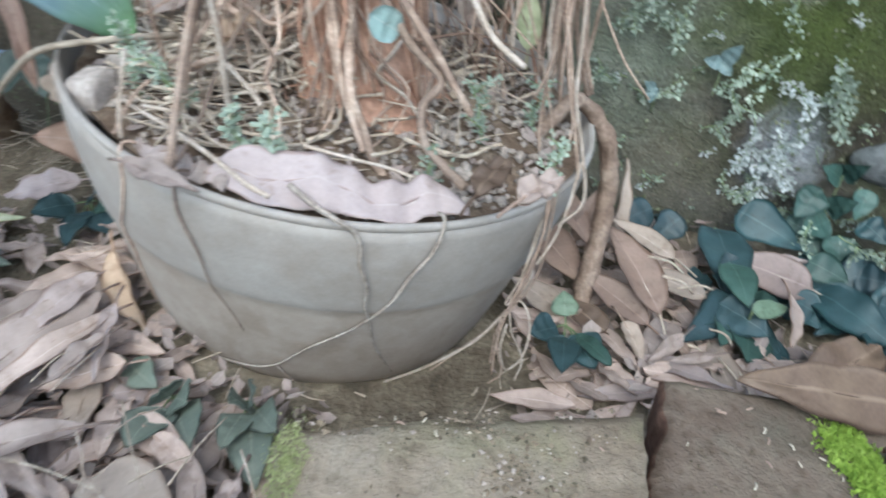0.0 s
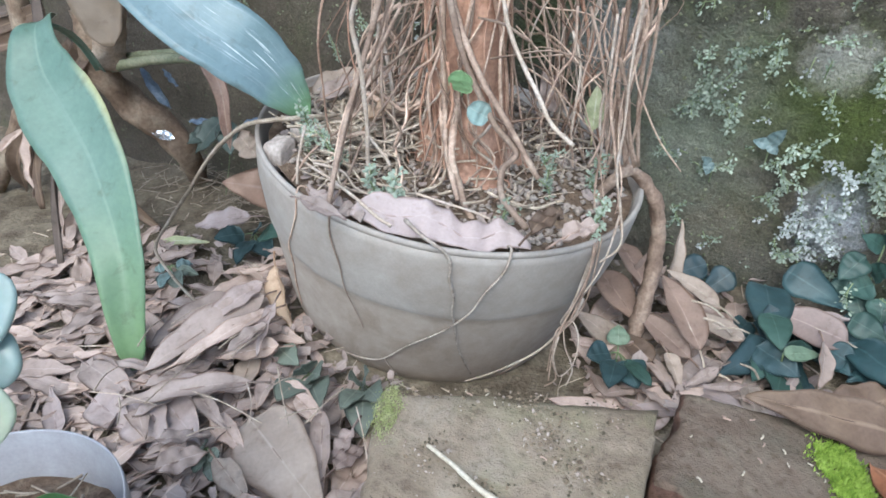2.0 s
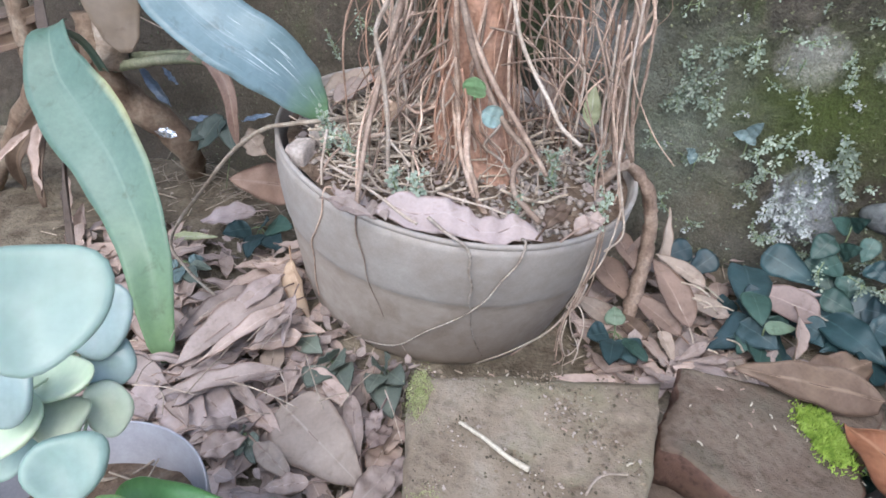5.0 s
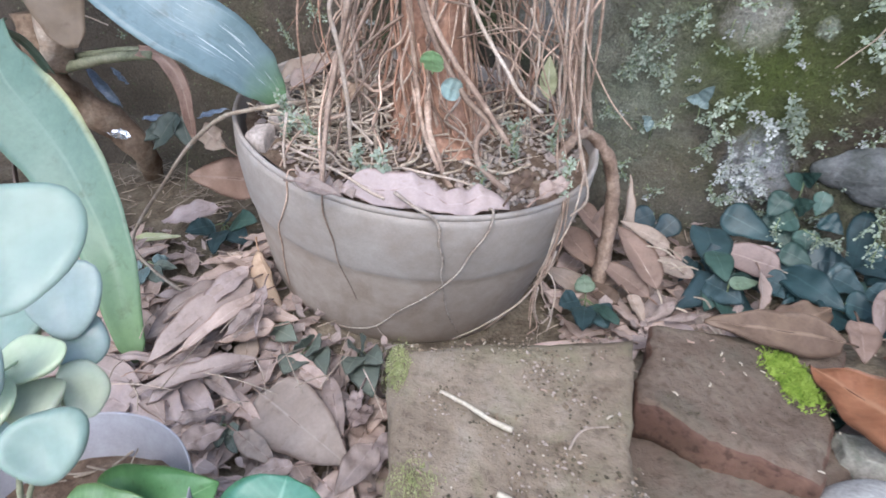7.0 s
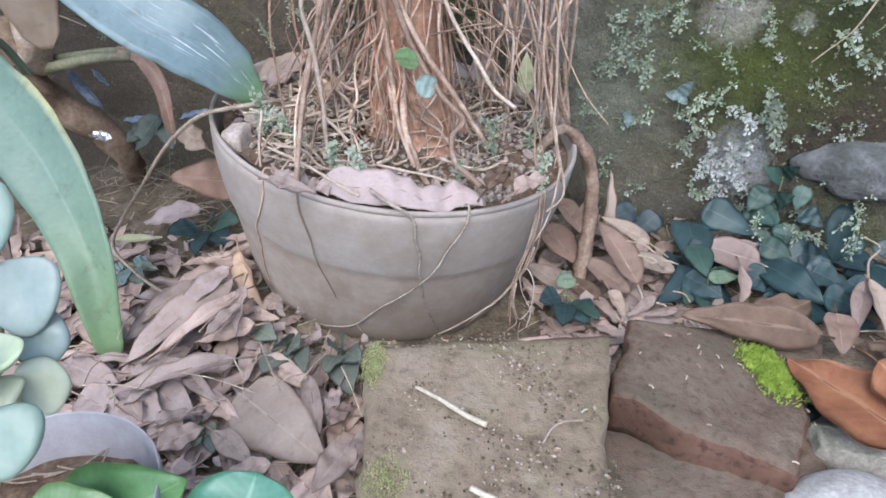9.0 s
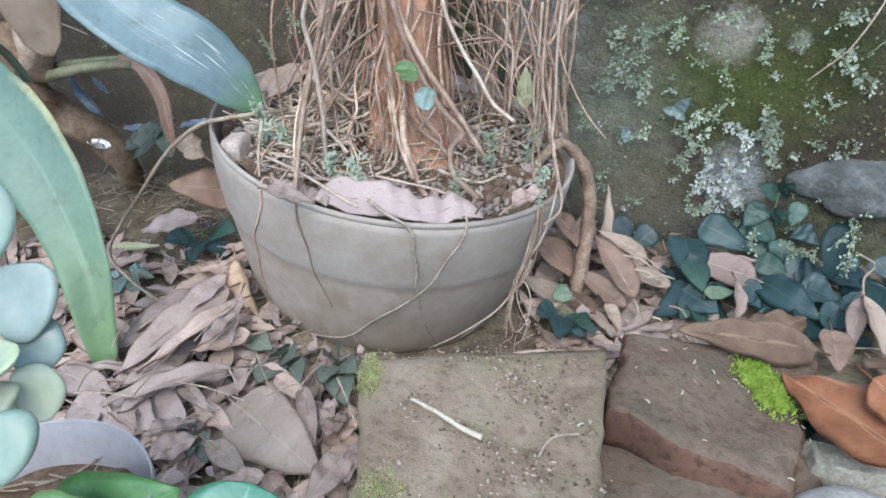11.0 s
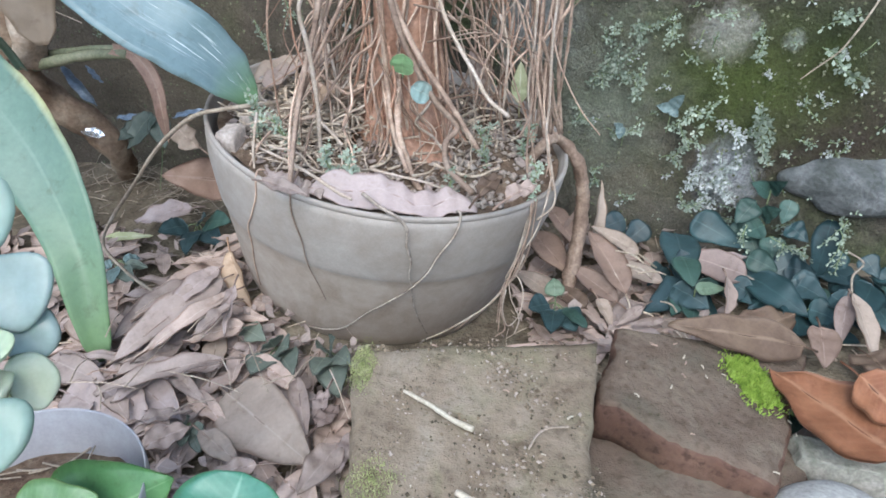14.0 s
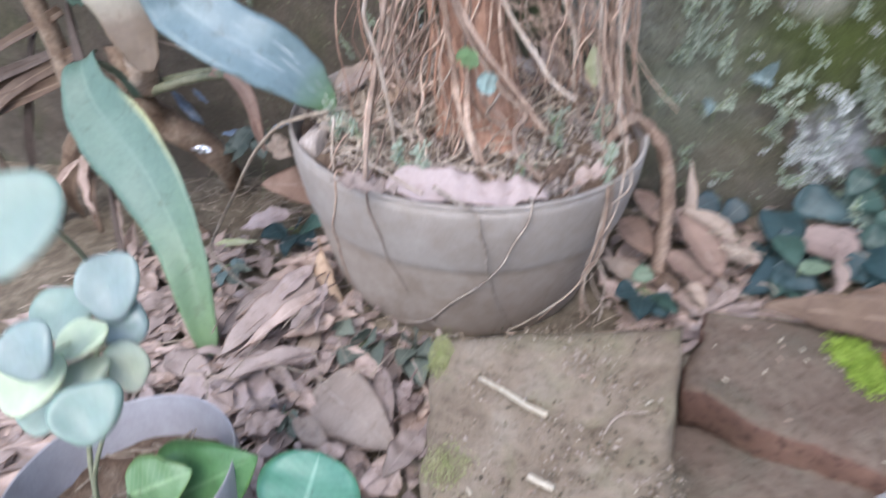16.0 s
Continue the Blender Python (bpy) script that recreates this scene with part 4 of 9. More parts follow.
# short side roots that cross the curtain
for i in range(44):
    side = -1 if i % 2 else 1
    z0 = rng.uniform(0.2, 0.34)
    xa, ya = TX + side * rng.uniform(0.01, 0.05), rng.uniform(0.46, 0.58)
    xb, yb = TX + side * rng.uniform(0.05, 0.13), rng.uniform(0.46, 0.6)
    zb = max(z0 - rng.uniform(0.0, 0.12), on_soil(xb, yb))
    m1 = ((xa + xb) / 2 + rng.uniform(-0.01, 0.01), (ya + yb) / 2 + rng.uniform(-0.01, 0.01), max((z0 + zb) / 2 + rng.uniform(-0.01, 0.025), on_soil((xa + xb) / 2, (ya + yb) / 2)))
    tube("side_root", local(tree, [(xa, ya, z0), m1, (xb, yb, zb)]), rng.uniform(0.0006, 0.0014), 0.0004, rng.choice((ROOT, ROOT_DARK)), tree, sides=5, steps=5, lump=0.3, seed=i)


def root(points, r0, r1, material=ROOT, label="", sides=7, seed=0, steps=6):
    return tube("aerial_root", local(tree, points), r0, r1, material, tree, label, sides, steps, 0.3, seed)


# the stout root that leaves the pot over its rim
tube("aerial_root", local(tree, [(0.112, 0.500, on_soil(0.112, 0.500) - 0.006), (0.132, 0.512, on_soil(0.132, 0.512) + 0.002), (0.15, 0.52, 0.169), (0.1625, 0.5300, 0.1626), (0.1790, 0.5330, 0.1420), (0.1871, 0.5350, 0.1097), (0.1886, 0.5300, 0.0694), (0.1854, 0.5220, 0.0281), (0.1821, 0.5100, -0.0054)]), 0.0040, 0.0076, ROOT_MAUVE, tree, "stout mauve-brown root bent over the rim down to the ground", 12, 8, 0.42, 3)
for dx, r in ((0, 0.0026), (16, 0.002), (-14, 0.0018)):
    root([(0.1370, 0.5450, 0.3918), (0.1440, 0.5450, 0.2559), (0.1432, 0.5400, 0.2140), (0.1505, 0.5350, 0.1723), (0.1607, 0.5320, 0.1606)] if dx == 0 else [(q[0] + dx * 0.00055, q[1] + 0.004, q[2]) for q in ((0.1386, 0.5450, 0.3918), (0.1425, 0.5450, 0.2465), (0.1451, 0.5400, 0.2091), (0.1521, 0.5350, 0.1670))], r, r * 0.9, ROOT_MAUVE, "thick mauve-brown root beside the wall", 8, 30 + dx)
# pale roots in front of the trunk
root([(0.0118, 0.4700, 0.3161), (0.0205, 0.4600, 0.2952), (0.0283, 0.4550, 0.2729), (0.0400, 0.4500, 0.2500), (0.0577, 0.4450, 0.2223), (0.0759, 0.4400, 0.2051), (0.0686, 0.4300, 0.1950), (0.0722, 0.4200, 0.1787), (0.0943, 0.3942, 0.1720)], 0.0026, 0.0024, ROOT, "", 7, 5)
root([(0.0517, 0.4600, 0.3221), (0.0580, 0.4520, 0.3015), (0.0623, 0.4500, 0.2870), (0.0721, 0.4450, 0.2690), (0.0879, 0.4350, 0.2483), (0.0995, 0.4250, 0.2336), (0.1157, 0.4200, 0.2224)], 0.0016, 0.0015, ROOT_PALE, "pale broken root", 7, 6)
root([(0.0114, 0.4700, 0.3085), (0.0137, 0.4650, 0.2617), (0.0176, 0.4600, 0.2241), (0.0252, 0.4400, 0.1998), (0.0426, 0.4100, 0.1767)], 0.0026, 0.0019, ROOT, "", 6, 7)
root([(-0.0184, 0.4700, 0.3154), (-0.0302, 0.4700, 0.2797), (-0.0461, 0.4600, 0.2478), (-0.0548, 0.4400, 0.2137), (-0.0498, 0.4100, 0.1891), (-0.0354, 0.3720, 0.1759)], 0.0011, 0.0011, ROOT, "", 6, 8)
root([(-0.0046, 0.4800, 0.3065), (-0.0172, 0.4750, 0.2665), (-0.0289, 0.4700, 0.2457), (-0.0541, 0.4500, 0.2101), (-0.0733, 0.4200, 0.1926), (-0.0791, 0.4000, 0.1776)], 0.0010, 0.0009, ROOT, "", 6, 9)
root([(0.0063, 0.4800, 0.3107), (-0.0052, 0.4700, 0.2597), (-0.0228, 0.4600, 0.2312), (-0.0411, 0.4500, 0.2015), (-0.0359, 0.4000, 0.1852), (-0.0351, 0.3700, 0.1792)], 0.0011, 0.0009, ROOT, "", 6, 12)
root([(0.1442, 0.4900, 0.3125), (0.1429, 0.4800, 0.2629), (0.1450, 0.4700, 0.2182), (0.1447, 0.4500, 0.1983), (0.1512, 0.4400, 0.1749), (0.1556, 0.4300, 0.1509), (0.1435, 0.4200, 0.1403)], 0.0012, 0.0009, ROOT_PALE, "", 6, 10)
# single roots of the curtain
root([(-0.0043, 0.4300, 0.2986), (-0.0232, 0.4300, 0.2636), (-0.0393, 0.4300, 0.2339), (-0.0504, 0.4300, 0.2023), (-0.0584, 0.4300, 0.1685), (-0.0596, 0.4300, 0.1441)], 0.0014, 0.0011, ROOT, "", 6, 61)
root([(-0.0240, 0.4600, 0.2968), (-0.0334, 0.4600, 0.2684), (-0.0429, 0.4600, 0.2425), (-0.0525, 0.4600, 0.2196), (-0.0827, 0.4600, 0.1743)], 0.0010, 0.0008, ROOT, "", 6, 62)
root([(0.0062, 0.4700, 0.2760), (-0.0172, 0.4700, 0.2592), (-0.0439, 0.4700, 0.2344), (-0.0631, 0.4700, 0.2015)], 0.0012, 0.0010, ROOT, "", 6, 63)
root([(0.0093, 0.4620, 0.2936), (0.0151, 0.4620, 0.2657), (0.0217, 0.4620, 0.2361), (0.0307, 0.4620, 0.2072), (0.0423, 0.4620, 0.1903)], 0.0010, 0.0008, ROOT_DARK, "", 6, 65)
root([(0.0151, 0.4550, 0.2673), (0.0067, 0.4550, 0.2418), (0.0079, 0.4550, 0.2152), (0.0130, 0.4550, 0.1897), (0.0059, 0.4550, 0.1610)], 0.0012, 0.0010, ROOT, "", 6, 66)
root([(0.0206, 0.4520, 0.2600), (0.0255, 0.4520, 0.2305), (0.0199, 0.4520, 0.2031), (0.0218, 0.4520, 0.1594)], 0.0011, 0.0009, BARK, "", 6, 67)
root([(0.0047, 0.4580, 0.2494), (-0.0009, 0.4580, 0.2183), (0.0028, 0.4580, 0.1879), (-0.0020, 0.4580, 0.1627)], 0.0010, 0.0008, BARK, "", 6, 68)
root([(0.0295, 0.4500, 0.2313), (0.0230, 0.4500, 0.2017), (0.0137, 0.4500, 0.1787), (0.0032, 0.4500, 0.1590)], 0.0009, 0.0007, ROOT, "", 6, 69)
root([(0.0215, 0.4800, 0.2330), (0.0262, 0.4560, 0.2180), (0.0318, 0.4300, 0.2005), (0.0378, 0.4300, 0.1800), (0.0432, 0.4300, 0.1621), (0.0494, 0.4300, 0.1517)], 0.0030, 0.0024, ROOT, "", 6, 70)
root([(0.1033, 0.4700, 0.2989), (0.1044, 0.4700, 0.2694), (0.0958, 0.4700, 0.2537), (0.0892, 0.4700, 0.2327), (0.0867, 0.4700, 0.2145)], 0.0010, 0.0008, ROOT, "", 6, 71)
root([(0.1019, 0.4720, 0.2829), (0.1099, 0.4720, 0.2588), (0.1096, 0.4720, 0.2331), (0.1090, 0.4720, 0.2128)], 0.0011, 0.0009, ROOT_PALE, "", 6, 72)
root([(0.1117, 0.4650, 0.2999), (0.1219, 0.4650, 0.2731), (0.1300, 0.4650, 0.2426), (0.1306, 0.4650, 0.2118), (0.1241, 0.4650, 0.1904)], 0.0012, 0.0010, ROOT, "", 6, 73)
root([(0.1289, 0.4750, 0.2949), (0.1291, 0.4750, 0.2610), (0.1273, 0.4750, 0.2286), (0.1321, 0.4750, 0.1990)], 0.0012, 0.0010, ROOT_PALE, "", 6, 74)
root([(0.1398, 0.4900, 0.2807), (0.1479, 0.4900, 0.2496), (0.1599, 0.4900, 0.2257), (0.1729, 0.4900, 0.2055), (0.1897, 0.4900, 0.1868)], 0.0007, 0.0005, ROOT, "", 6, 75)
root([(0.1327, 0.4600, 0.3013), (0.1329, 0.4600, 0.2707), (0.1337, 0.4600, 0.2399), (0.1403, 0.4600, 0.2118), (0.1460, 0.4600, 0.1867), (0.1549, 0.4600, 0.1478)], 0.0012, 0.0010, ROOT, "", 6, 76)
root([(0.1552, 0.5000, 0.2955), (0.1557, 0.5000, 0.2625), (0.1550, 0.5000, 0.2406), (0.1532, 0.5000, 0.2129), (0.1502, 0.5000, 0.1810)], 0.0013, 0.0010, ROOT_MAUVE, "", 6, 77)
root([(0.1460, 0.5000, 0.2952), (0.1427, 0.5000, 0.2620), (0.1424, 0.5000, 0.2310), (0.1482, 0.5000, 0.2031), (0.1573, 0.5000, 0.1814)], 0.0016, 0.0013, ROOT_MAUVE, "", 6, 78)
root([(0.1340, 0.4900, 0.2639), (0.1437, 0.4900, 0.2384), (0.1486, 0.4900, 0.2136), (0.1576, 0.4900, 0.1868)], 0.0018, 0.0014, ROOT_MAUVE, "", 6, 79)
root([(0.1264, 0.4700, 0.2600), (0.1146, 0.4700, 0.2469), (0.1091, 0.4700, 0.2292)], 0.0008, 0.0006, ROOT, "", 6, 80)
root([(0.0730, 0.4700, 0.2743), (0.0560, 0.4700, 0.2838), (0.0369, 0.4700, 0.2871)], 0.0011, 0.0009, ROOT, "", 6, 81)
root([(-0.0619, 0.5000, 0.2164), (-0.0426, 0.5000, 0.2085), (-0.0173, 0.5000, 0.2128), (-0.0026, 0.5000, 0.2106)], 0.0024, 0.0019, ROOT, "", 6, 82)
root([(-0.0603, 0.4950, 0.1932), (-0.0367, 0.4950, 0.2015), (-0.0114, 0.4950, 0.2068)], 0.0018, 0.0014, ROOT, "", 6, 83)
root([(-0.0606, 0.4000, 0.1943), (-0.0391, 0.4000, 0.1912), (-0.0282, 0.4000, 0.1792), (-0.0060, 0.4000, 0.1725)], 0.0011, 0.0009, ROOT_PALE, "", 6, 84)
root([(0.0178, 0.3950, 0.1848), (0.0387, 0.3950, 0.1809), (0.0575, 0.3950, 0.1778), (0.0700, 0.3950, 0.1742)], 0.0010, 0.0008, ROOT_PALE, "", 6, 85)
root([(-0.0198, 0.4550, 0.3238), (-0.0275, 0.4480, 0.2948), (-0.0332, 0.4400, 0.2688), (-0.0379, 0.4300, 0.2466), (-0.0401, 0.4100, 0.2190), (-0.0380, 0.3850, 0.1941), (-0.0352, 0.3680, 0.1800)], 0.0026, 0.0018, ROOT, "", 6, 110)
root([(-0.0785, 0.4250, 0.2115), (-0.0784, 0.4100, 0.1899), (-0.0755, 0.4000, 0.1758)], 0.0011, 0.0010, ROOT_PALE, "", 6, 111)
root([(-0.0908, 0.4300, 0.1833), (-0.0660, 0.4100, 0.1852), (-0.0488, 0.4000, 0.1842), (-0.0203, 0.3800, 0.1821), (0.0005, 0.3660, 0.1785), (0.0116, 0.3620, 0.1756)], 0.0011, 0.0012, ROOT_PALE, "", 6, 112)
root([(0.0125, 0.4750, 0.3109), (0.0239, 0.4650, 0.2856), (0.0362, 0.4520, 0.2680), (0.0482, 0.4450, 0.2506), (0.0604, 0.4420, 0.2353), (0.0736, 0.4400, 0.2172), (0.0850, 0.4380, 0.2007), (0.0925, 0.4400, 0.1880)], 0.0026, 0.0020, ROOT, "", 6, 113)
root([(0.0058, 0.4780, 0.2465), (0.0148, 0.4580, 0.2413), (0.0225, 0.4570, 0.2288), (0.0289, 0.4560, 0.2114), (0.0365, 0.4550, 0.2006), (0.0390, 0.4550, 0.1890)], 0.0010, 0.0008, ROOT_DARK, "", 6, 114)
root([(-0.0048, 0.4780, 0.2394), (0.0030, 0.4600, 0.2314), (0.0080, 0.4580, 0.2142), (0.0114, 0.4560, 0.1988), (0.0085, 0.4520, 0.1785), (0.0050, 0.4400, 0.1636)], 0.0012, 0.0009, ROOT, "", 6, 115)
root([(0.0093, 0.4780, 0.2264), (0.0156, 0.4560, 0.2198), (0.0180, 0.4550, 0.1972), (0.0159, 0.4520, 0.1765), (0.0097, 0.4400, 0.1640)], 0.0014, 0.0009, ROOT, "", 6, 116)
root([(-0.0405, 0.4700, 0.2309), (-0.0289, 0.4680, 0.2229), (-0.0168, 0.4650, 0.2175), (-0.0009, 0.4600, 0.2267)], 0.0017, 0.0014, ROOT, "", 6, 117)
root([(-0.0722, 0.4500, 0.1863), (-0.0564, 0.4500, 0.1969), (-0.0392, 0.4500, 0.2027)], 0.0022, 0.0018, ROOT, "", 6, 118)
root([(-0.0358, 0.4400, 0.2041), (-0.0218, 0.4300, 0.1972), (-0.0103, 0.4200, 0.1912)], 0.0014, 0.0012, ROOT_PALE, "", 6, 119)
root([(-0.0292, 0.4600, 0.2185), (-0.0174, 0.4500, 0.2132), (-0.0135, 0.4500, 0.2042), (-0.0159, 0.4400, 0.1960)], 0.0011, 0.0009, ROOT, "", 6, 120)
# roots that hang down the outside of the pot


def on_pot(angle, depth, lift=0.0015):
    """A place on the pot's outer face: angle in degrees (270 faces away from the wall), depth below the rim."""
    prof = body
    for (r0, z0), (r1, z1) in zip(prof, prof[1:]):
        if z1 <= -depth <= z0:
            r = r0 + (r1 - r0) * (z0 + depth) / max(z0 - z1, 1e-6)
            break
    else:
        r = R
    a = radians(angle)
    return pot_m @ Vector(((r + lift) * math.cos(a), (r + lift) * math.sin(a) * POT_SQUEEZE, -depth))


def over_rim(angle, inside=0.02):
    a = radians(angle)
    c, d = math.cos(a), math.sin(a) * POT_SQUEEZE
    return [pot_m @ Vector(((R - inside) * c, (R - inside) * d, -0.006)), pot_m @ Vector(((R - 0.004) * c, (R - 0.004) * d, 0.003))]


root([on_pot(273, -0.006, -0.012) + Vector((0, 0, 0.004)), on_pot(278, -0.006, -0.004), on_pot(282, -0.004, 0.002), on_pot(284.5, 0.004), on_pot(285.8, 0.012), on_pot(286.2, 0.025), on_pot(288.2, 0.042), on_pot(288.6, 0.059), on_pot(290.5, 0.076), on_pot(294, 0.11), on_pot(302, 0.15)], 0.0015, 0.0006, ROOT_GREY, "pale root running down the pot", 6, 21)
root(over_rim(300) + [on_pot(299, 0.014), on_pot(295.6, 0.036), on_pot(293.8, 0.056), on_pot(290.5, 0.0755), on_pot(285.6, 0.093), on_pot(278, 0.115), on_pot(270.5, 0.143), on_pot(263, 0.155), on_pot(252, 0.166)], 0.0010, 0.0008, ROOT_GREY, "thin root lying across the pot", 6, 22)
root(over_rim(254) + [on_pot(254.6, 0.016), on_pot(257.4, 0.042), on_pot(258.6, 0.066), on_pot(261.6, 0.094), on_pot(263.5, 0.109)], 0.0009, 0.0003, ROOT, "", 5, 23)
root(over_rim(242) + [on_pot(242.5, 0.019), on_pot(239, 0.044), on_pot(236, 0.061), on_pot(234, 0.086), on_pot(231, 0.116), on_pot(230, 0.145)], 0.0008, 0.0005, ROOT, "", 5, 24)
root([on_pot(270.5, 0.143), on_pot(273, 0.155), on_pot(276, 0.166)], 0.0006, 0.0004, ROOT_PALE, "", 5, 29)
root([(0.1382, 0.4349, 0.1469), (0.1379, 0.4298, 0.1284), (0.1347, 0.4282, 0.1109), (0.1287, 0.4222, 0.0941), (0.1231, 0.4175, 0.0756), (0.1201, 0.4162, 0.0531), (0.1198, 0.4163, 0.0288)], 0.0009, 0.0006, ROOT, "", 5, 90)
root([(0.1376, 0.4394, 0.1426), (0.1357, 0.4351, 0.1201), (0.1307, 0.4268, 0.1034), (0.1255, 0.4253, 0.0830), (0.1283, 0.4192, 0.0635), (0.1366, 0.4144, 0.0473), (0.1339, 0.4098, 0.0325)], 0.0006, 0.0006, ROOT_PALE, "", 5, 91)
root([(0.1403, 0.4347, 0.1486), (0.1388, 0.4364, 0.1274), (0.1364, 0.4316, 0.1116), (0.1330, 0.4275, 0.0950), (0.1284, 0.4234, 0.0834), (0.1208, 0.4145, 0.0775), (0.1213, 0.4115, 0.0539), (0.1255, 0.4100, 0.0375), (0.1179, 0.4069, 0.0301)], 0.0007, 0.0006, ROOT, "", 5, 92)
root([(0.1364, 0.4398, 0.1408), (0.1346, 0.4360, 0.1221), (0.1292, 0.4257, 0.0985), (0.1225, 0.4258, 0.0784), (0.1316, 0.4224, 0.0844), (0.1381, 0.4170, 0.0717), (0.1363, 0.4104, 0.0533), (0.1277, 0.4088, 0.0418), (0.1222, 0.4017, 0.0641), (0.1239, 0.4045, 0.0819)], 0.0006, 0.0006, ROOT_PALE, "", 5, 93)
root([(0.1424, 0.4399, 0.1487), (0.1410, 0.4334, 0.1215), (0.1388, 0.4274, 0.1037), (0.1336, 0.4283, 0.0862), (0.1260, 0.4216, 0.0776), (0.1194, 0.4201, 0.0620), (0.1180, 0.4158, 0.0383)], 0.0006, 0.0006, ROOT, "", 5, 94)
root([(0.1363, 0.4370, 0.0976), (0.1315, 0.4325, 0.0805), (0.1207, 0.4280, 0.0653), (0.1083, 0.4235, 0.0495), (0.0896, 0.4190, 0.0346), (0.0699, 0.4190, 0.0186), (0.0516, 0.4190, 0.0062)], 0.0012, 0.0008, ROOT_PALE, "", 5, 95)
root([(0.1330, 0.4370, 0.0918), (0.1271, 0.4325, 0.0744), (0.1163, 0.4280, 0.0572), (0.0979, 0.4235, 0.0381), (0.0814, 0.4190, 0.0224)], 0.0007, 0.0006, ROOT, "", 5, 96)
root([(0.1515, 0.4371, 0.1700), (0.1491, 0.4323, 0.1480), (0.1443, 0.4298, 0.1264), (0.1366, 0.4244, 0.1106)], 0.0009, 0.0006, ROOT_PALE, "", 5, 97)


# ---- pavers ----
def paver(name, corners, thick, seed, material, label, chip=0.003, flank=None):
    me = worn_block(corners, thick, seed, chip)
    me.materials.append(material)
    me.materials.append(flank or material)
    for p in me.polygons:
        p.material_index = 1 if p.index >= 26 * 26 else 0
    ob = part(name, me, material)
    return tagged(ob, label, "paving stone", "pavers beside the pot")


paver("paving_stone", [(0.0204, 0.3201, 0.0800), (0.1966, 0.3612, 0.0760), (0.176, 0.13, 0.070), (0.058, 0.13, 0.072)], 0.044, 1, PAVER, "worn square paving stone, brown and mossy at one corner", 0.0035)
paver("paving_stone", [(0.2142, 0.4029, 0.0600), (0.3747, 0.4187, 0.0400), (0.3076, 0.2680, 0.0460), (0.1922, 0.3044, 0.0660)], 0.032, 2, PAVER_RED, "tilted terracotta paving stone with a bright moss cushion", 0.004, TERRACOTTA)
paver("paving_stone", [(0.10, 0.34, 0.032), (0.345, 0.335, 0.026), (0.335, 0.12, 0.028), (0.10, 0.12, 0.032)], 0.034, 3, PAVER_RED, "low terracotta slab lying under the other stones", 0.004, TERRACOTTA)


def moss_cushion(centre, radius, stretch, count, height, seed, material, label, normal=(0, 0, 1), turn=0):
    ob = part("moss_cushion", moss_mesh(radius, stretch, count, height, seed), material)
    ob.matrix_world = Matrix.Translation(centre) @ Vector((0, 0, 1)).rotation_difference(Vector(normal)).to_matrix().to_4x4() @ pose(0, 0, 0, 0, 0, turn)
    return tagged(ob, label, "moss", kind="stuff")


moss_cushion((0.3140, 0.3632, 0.0490), 0.0150, 1.85, 2900, 0.0034, 1, MOSS, "bright lime-green moss cushion on the terracotta paving stone", (0.12, 0, 1), 12)
moss_cushion((0.0307, 0.2995, 0.0795), 0.0085, 2.7, 1900, 0.0014, 2, MOSS_DULL, "thin yellow-green moss on the corner of the paving stone", (0, 0, 1), 8)
moss_cushion((0.0578, 0.2095, 0.0760), 0.014, 1.2, 1200, 0.0014, 3, MOSS_DULL, "thin yellow-green moss at the edge of the paving stone")


def stick(points, r0, r1, label, material=WOOD_CHIP, name="wood_chip", category="wood chip", group=""):
    ob = thing(name, Matrix.Translation(points[0]), label, category, group)
    tube("splinter", local(ob, points), r0, r1, material, ob, "", 6, 5, 0.3, int(points[0][0] * 9999) % 97)
    return ob


stick([(0.0642, 0.2781, 0.0815), (0.0818, 0.2690, 0.0815), (0.0995, 0.2580, 0.0815), (0.1129, 0.2520, 0.0815)], 0.0012, 0.0020, "pale splinter of wood lying on the paving stone")
stick([(0.1081, 0.2075, 0.0790), (0.1154, 0.2041, 0.0790), (0.1229, 0.2015, 0.0790)], 0.002, 0.002, "short pale wood chip on the paving stone")
stick([(0.1474, 0.2433, 0.0805), (0.1522, 0.2544, 0.0812), (0.1591, 0.2608, 0.0812), (0.1713, 0.2639, 0.0812)], 0.0007, 0.0006, "thin curled dry tendril on the paving stone", ROOT_PALE, "tendril", "twig")

crumb_rng = random.Random(5)
for i in range(46):
    if i < 24:
        u, v = crumb_rng.random(), crumb_rng.random()
        x, y, z = 0.05 + 0.13 * u, 0.15 + 0.19 * v, 0.0795
    else:
        u, v = crumb_rng.random(), crumb_rng.random()
        x, y = 0.225 + 0.12 * u - 0.02 * (1 - v), 0.29 + 0.11 * v - 0.03 * u
        z = 0.0665 - 0.0245 * u
    size = crumb_rng.uniform(0.0008, 0.0022)
    ob = part("crumb", mesh_of("crumb", *tube_data(smooth_line([(-size, 0, 0), (0, 0.2 * size, 0.2 * size), (size * 1.2, 0, 0)], 2), size * 0.35, size * 0.3, 5)), WOOD_CHIP if i % 3 else DEAD)
    ob.matrix_world = pose(x, y, z, 0, 0, crumb_rng.uniform(0, 360))
    tagged(ob, "tiny pale bark crumb lying on a paving stone", "crumb", "crumbs on the pavers")


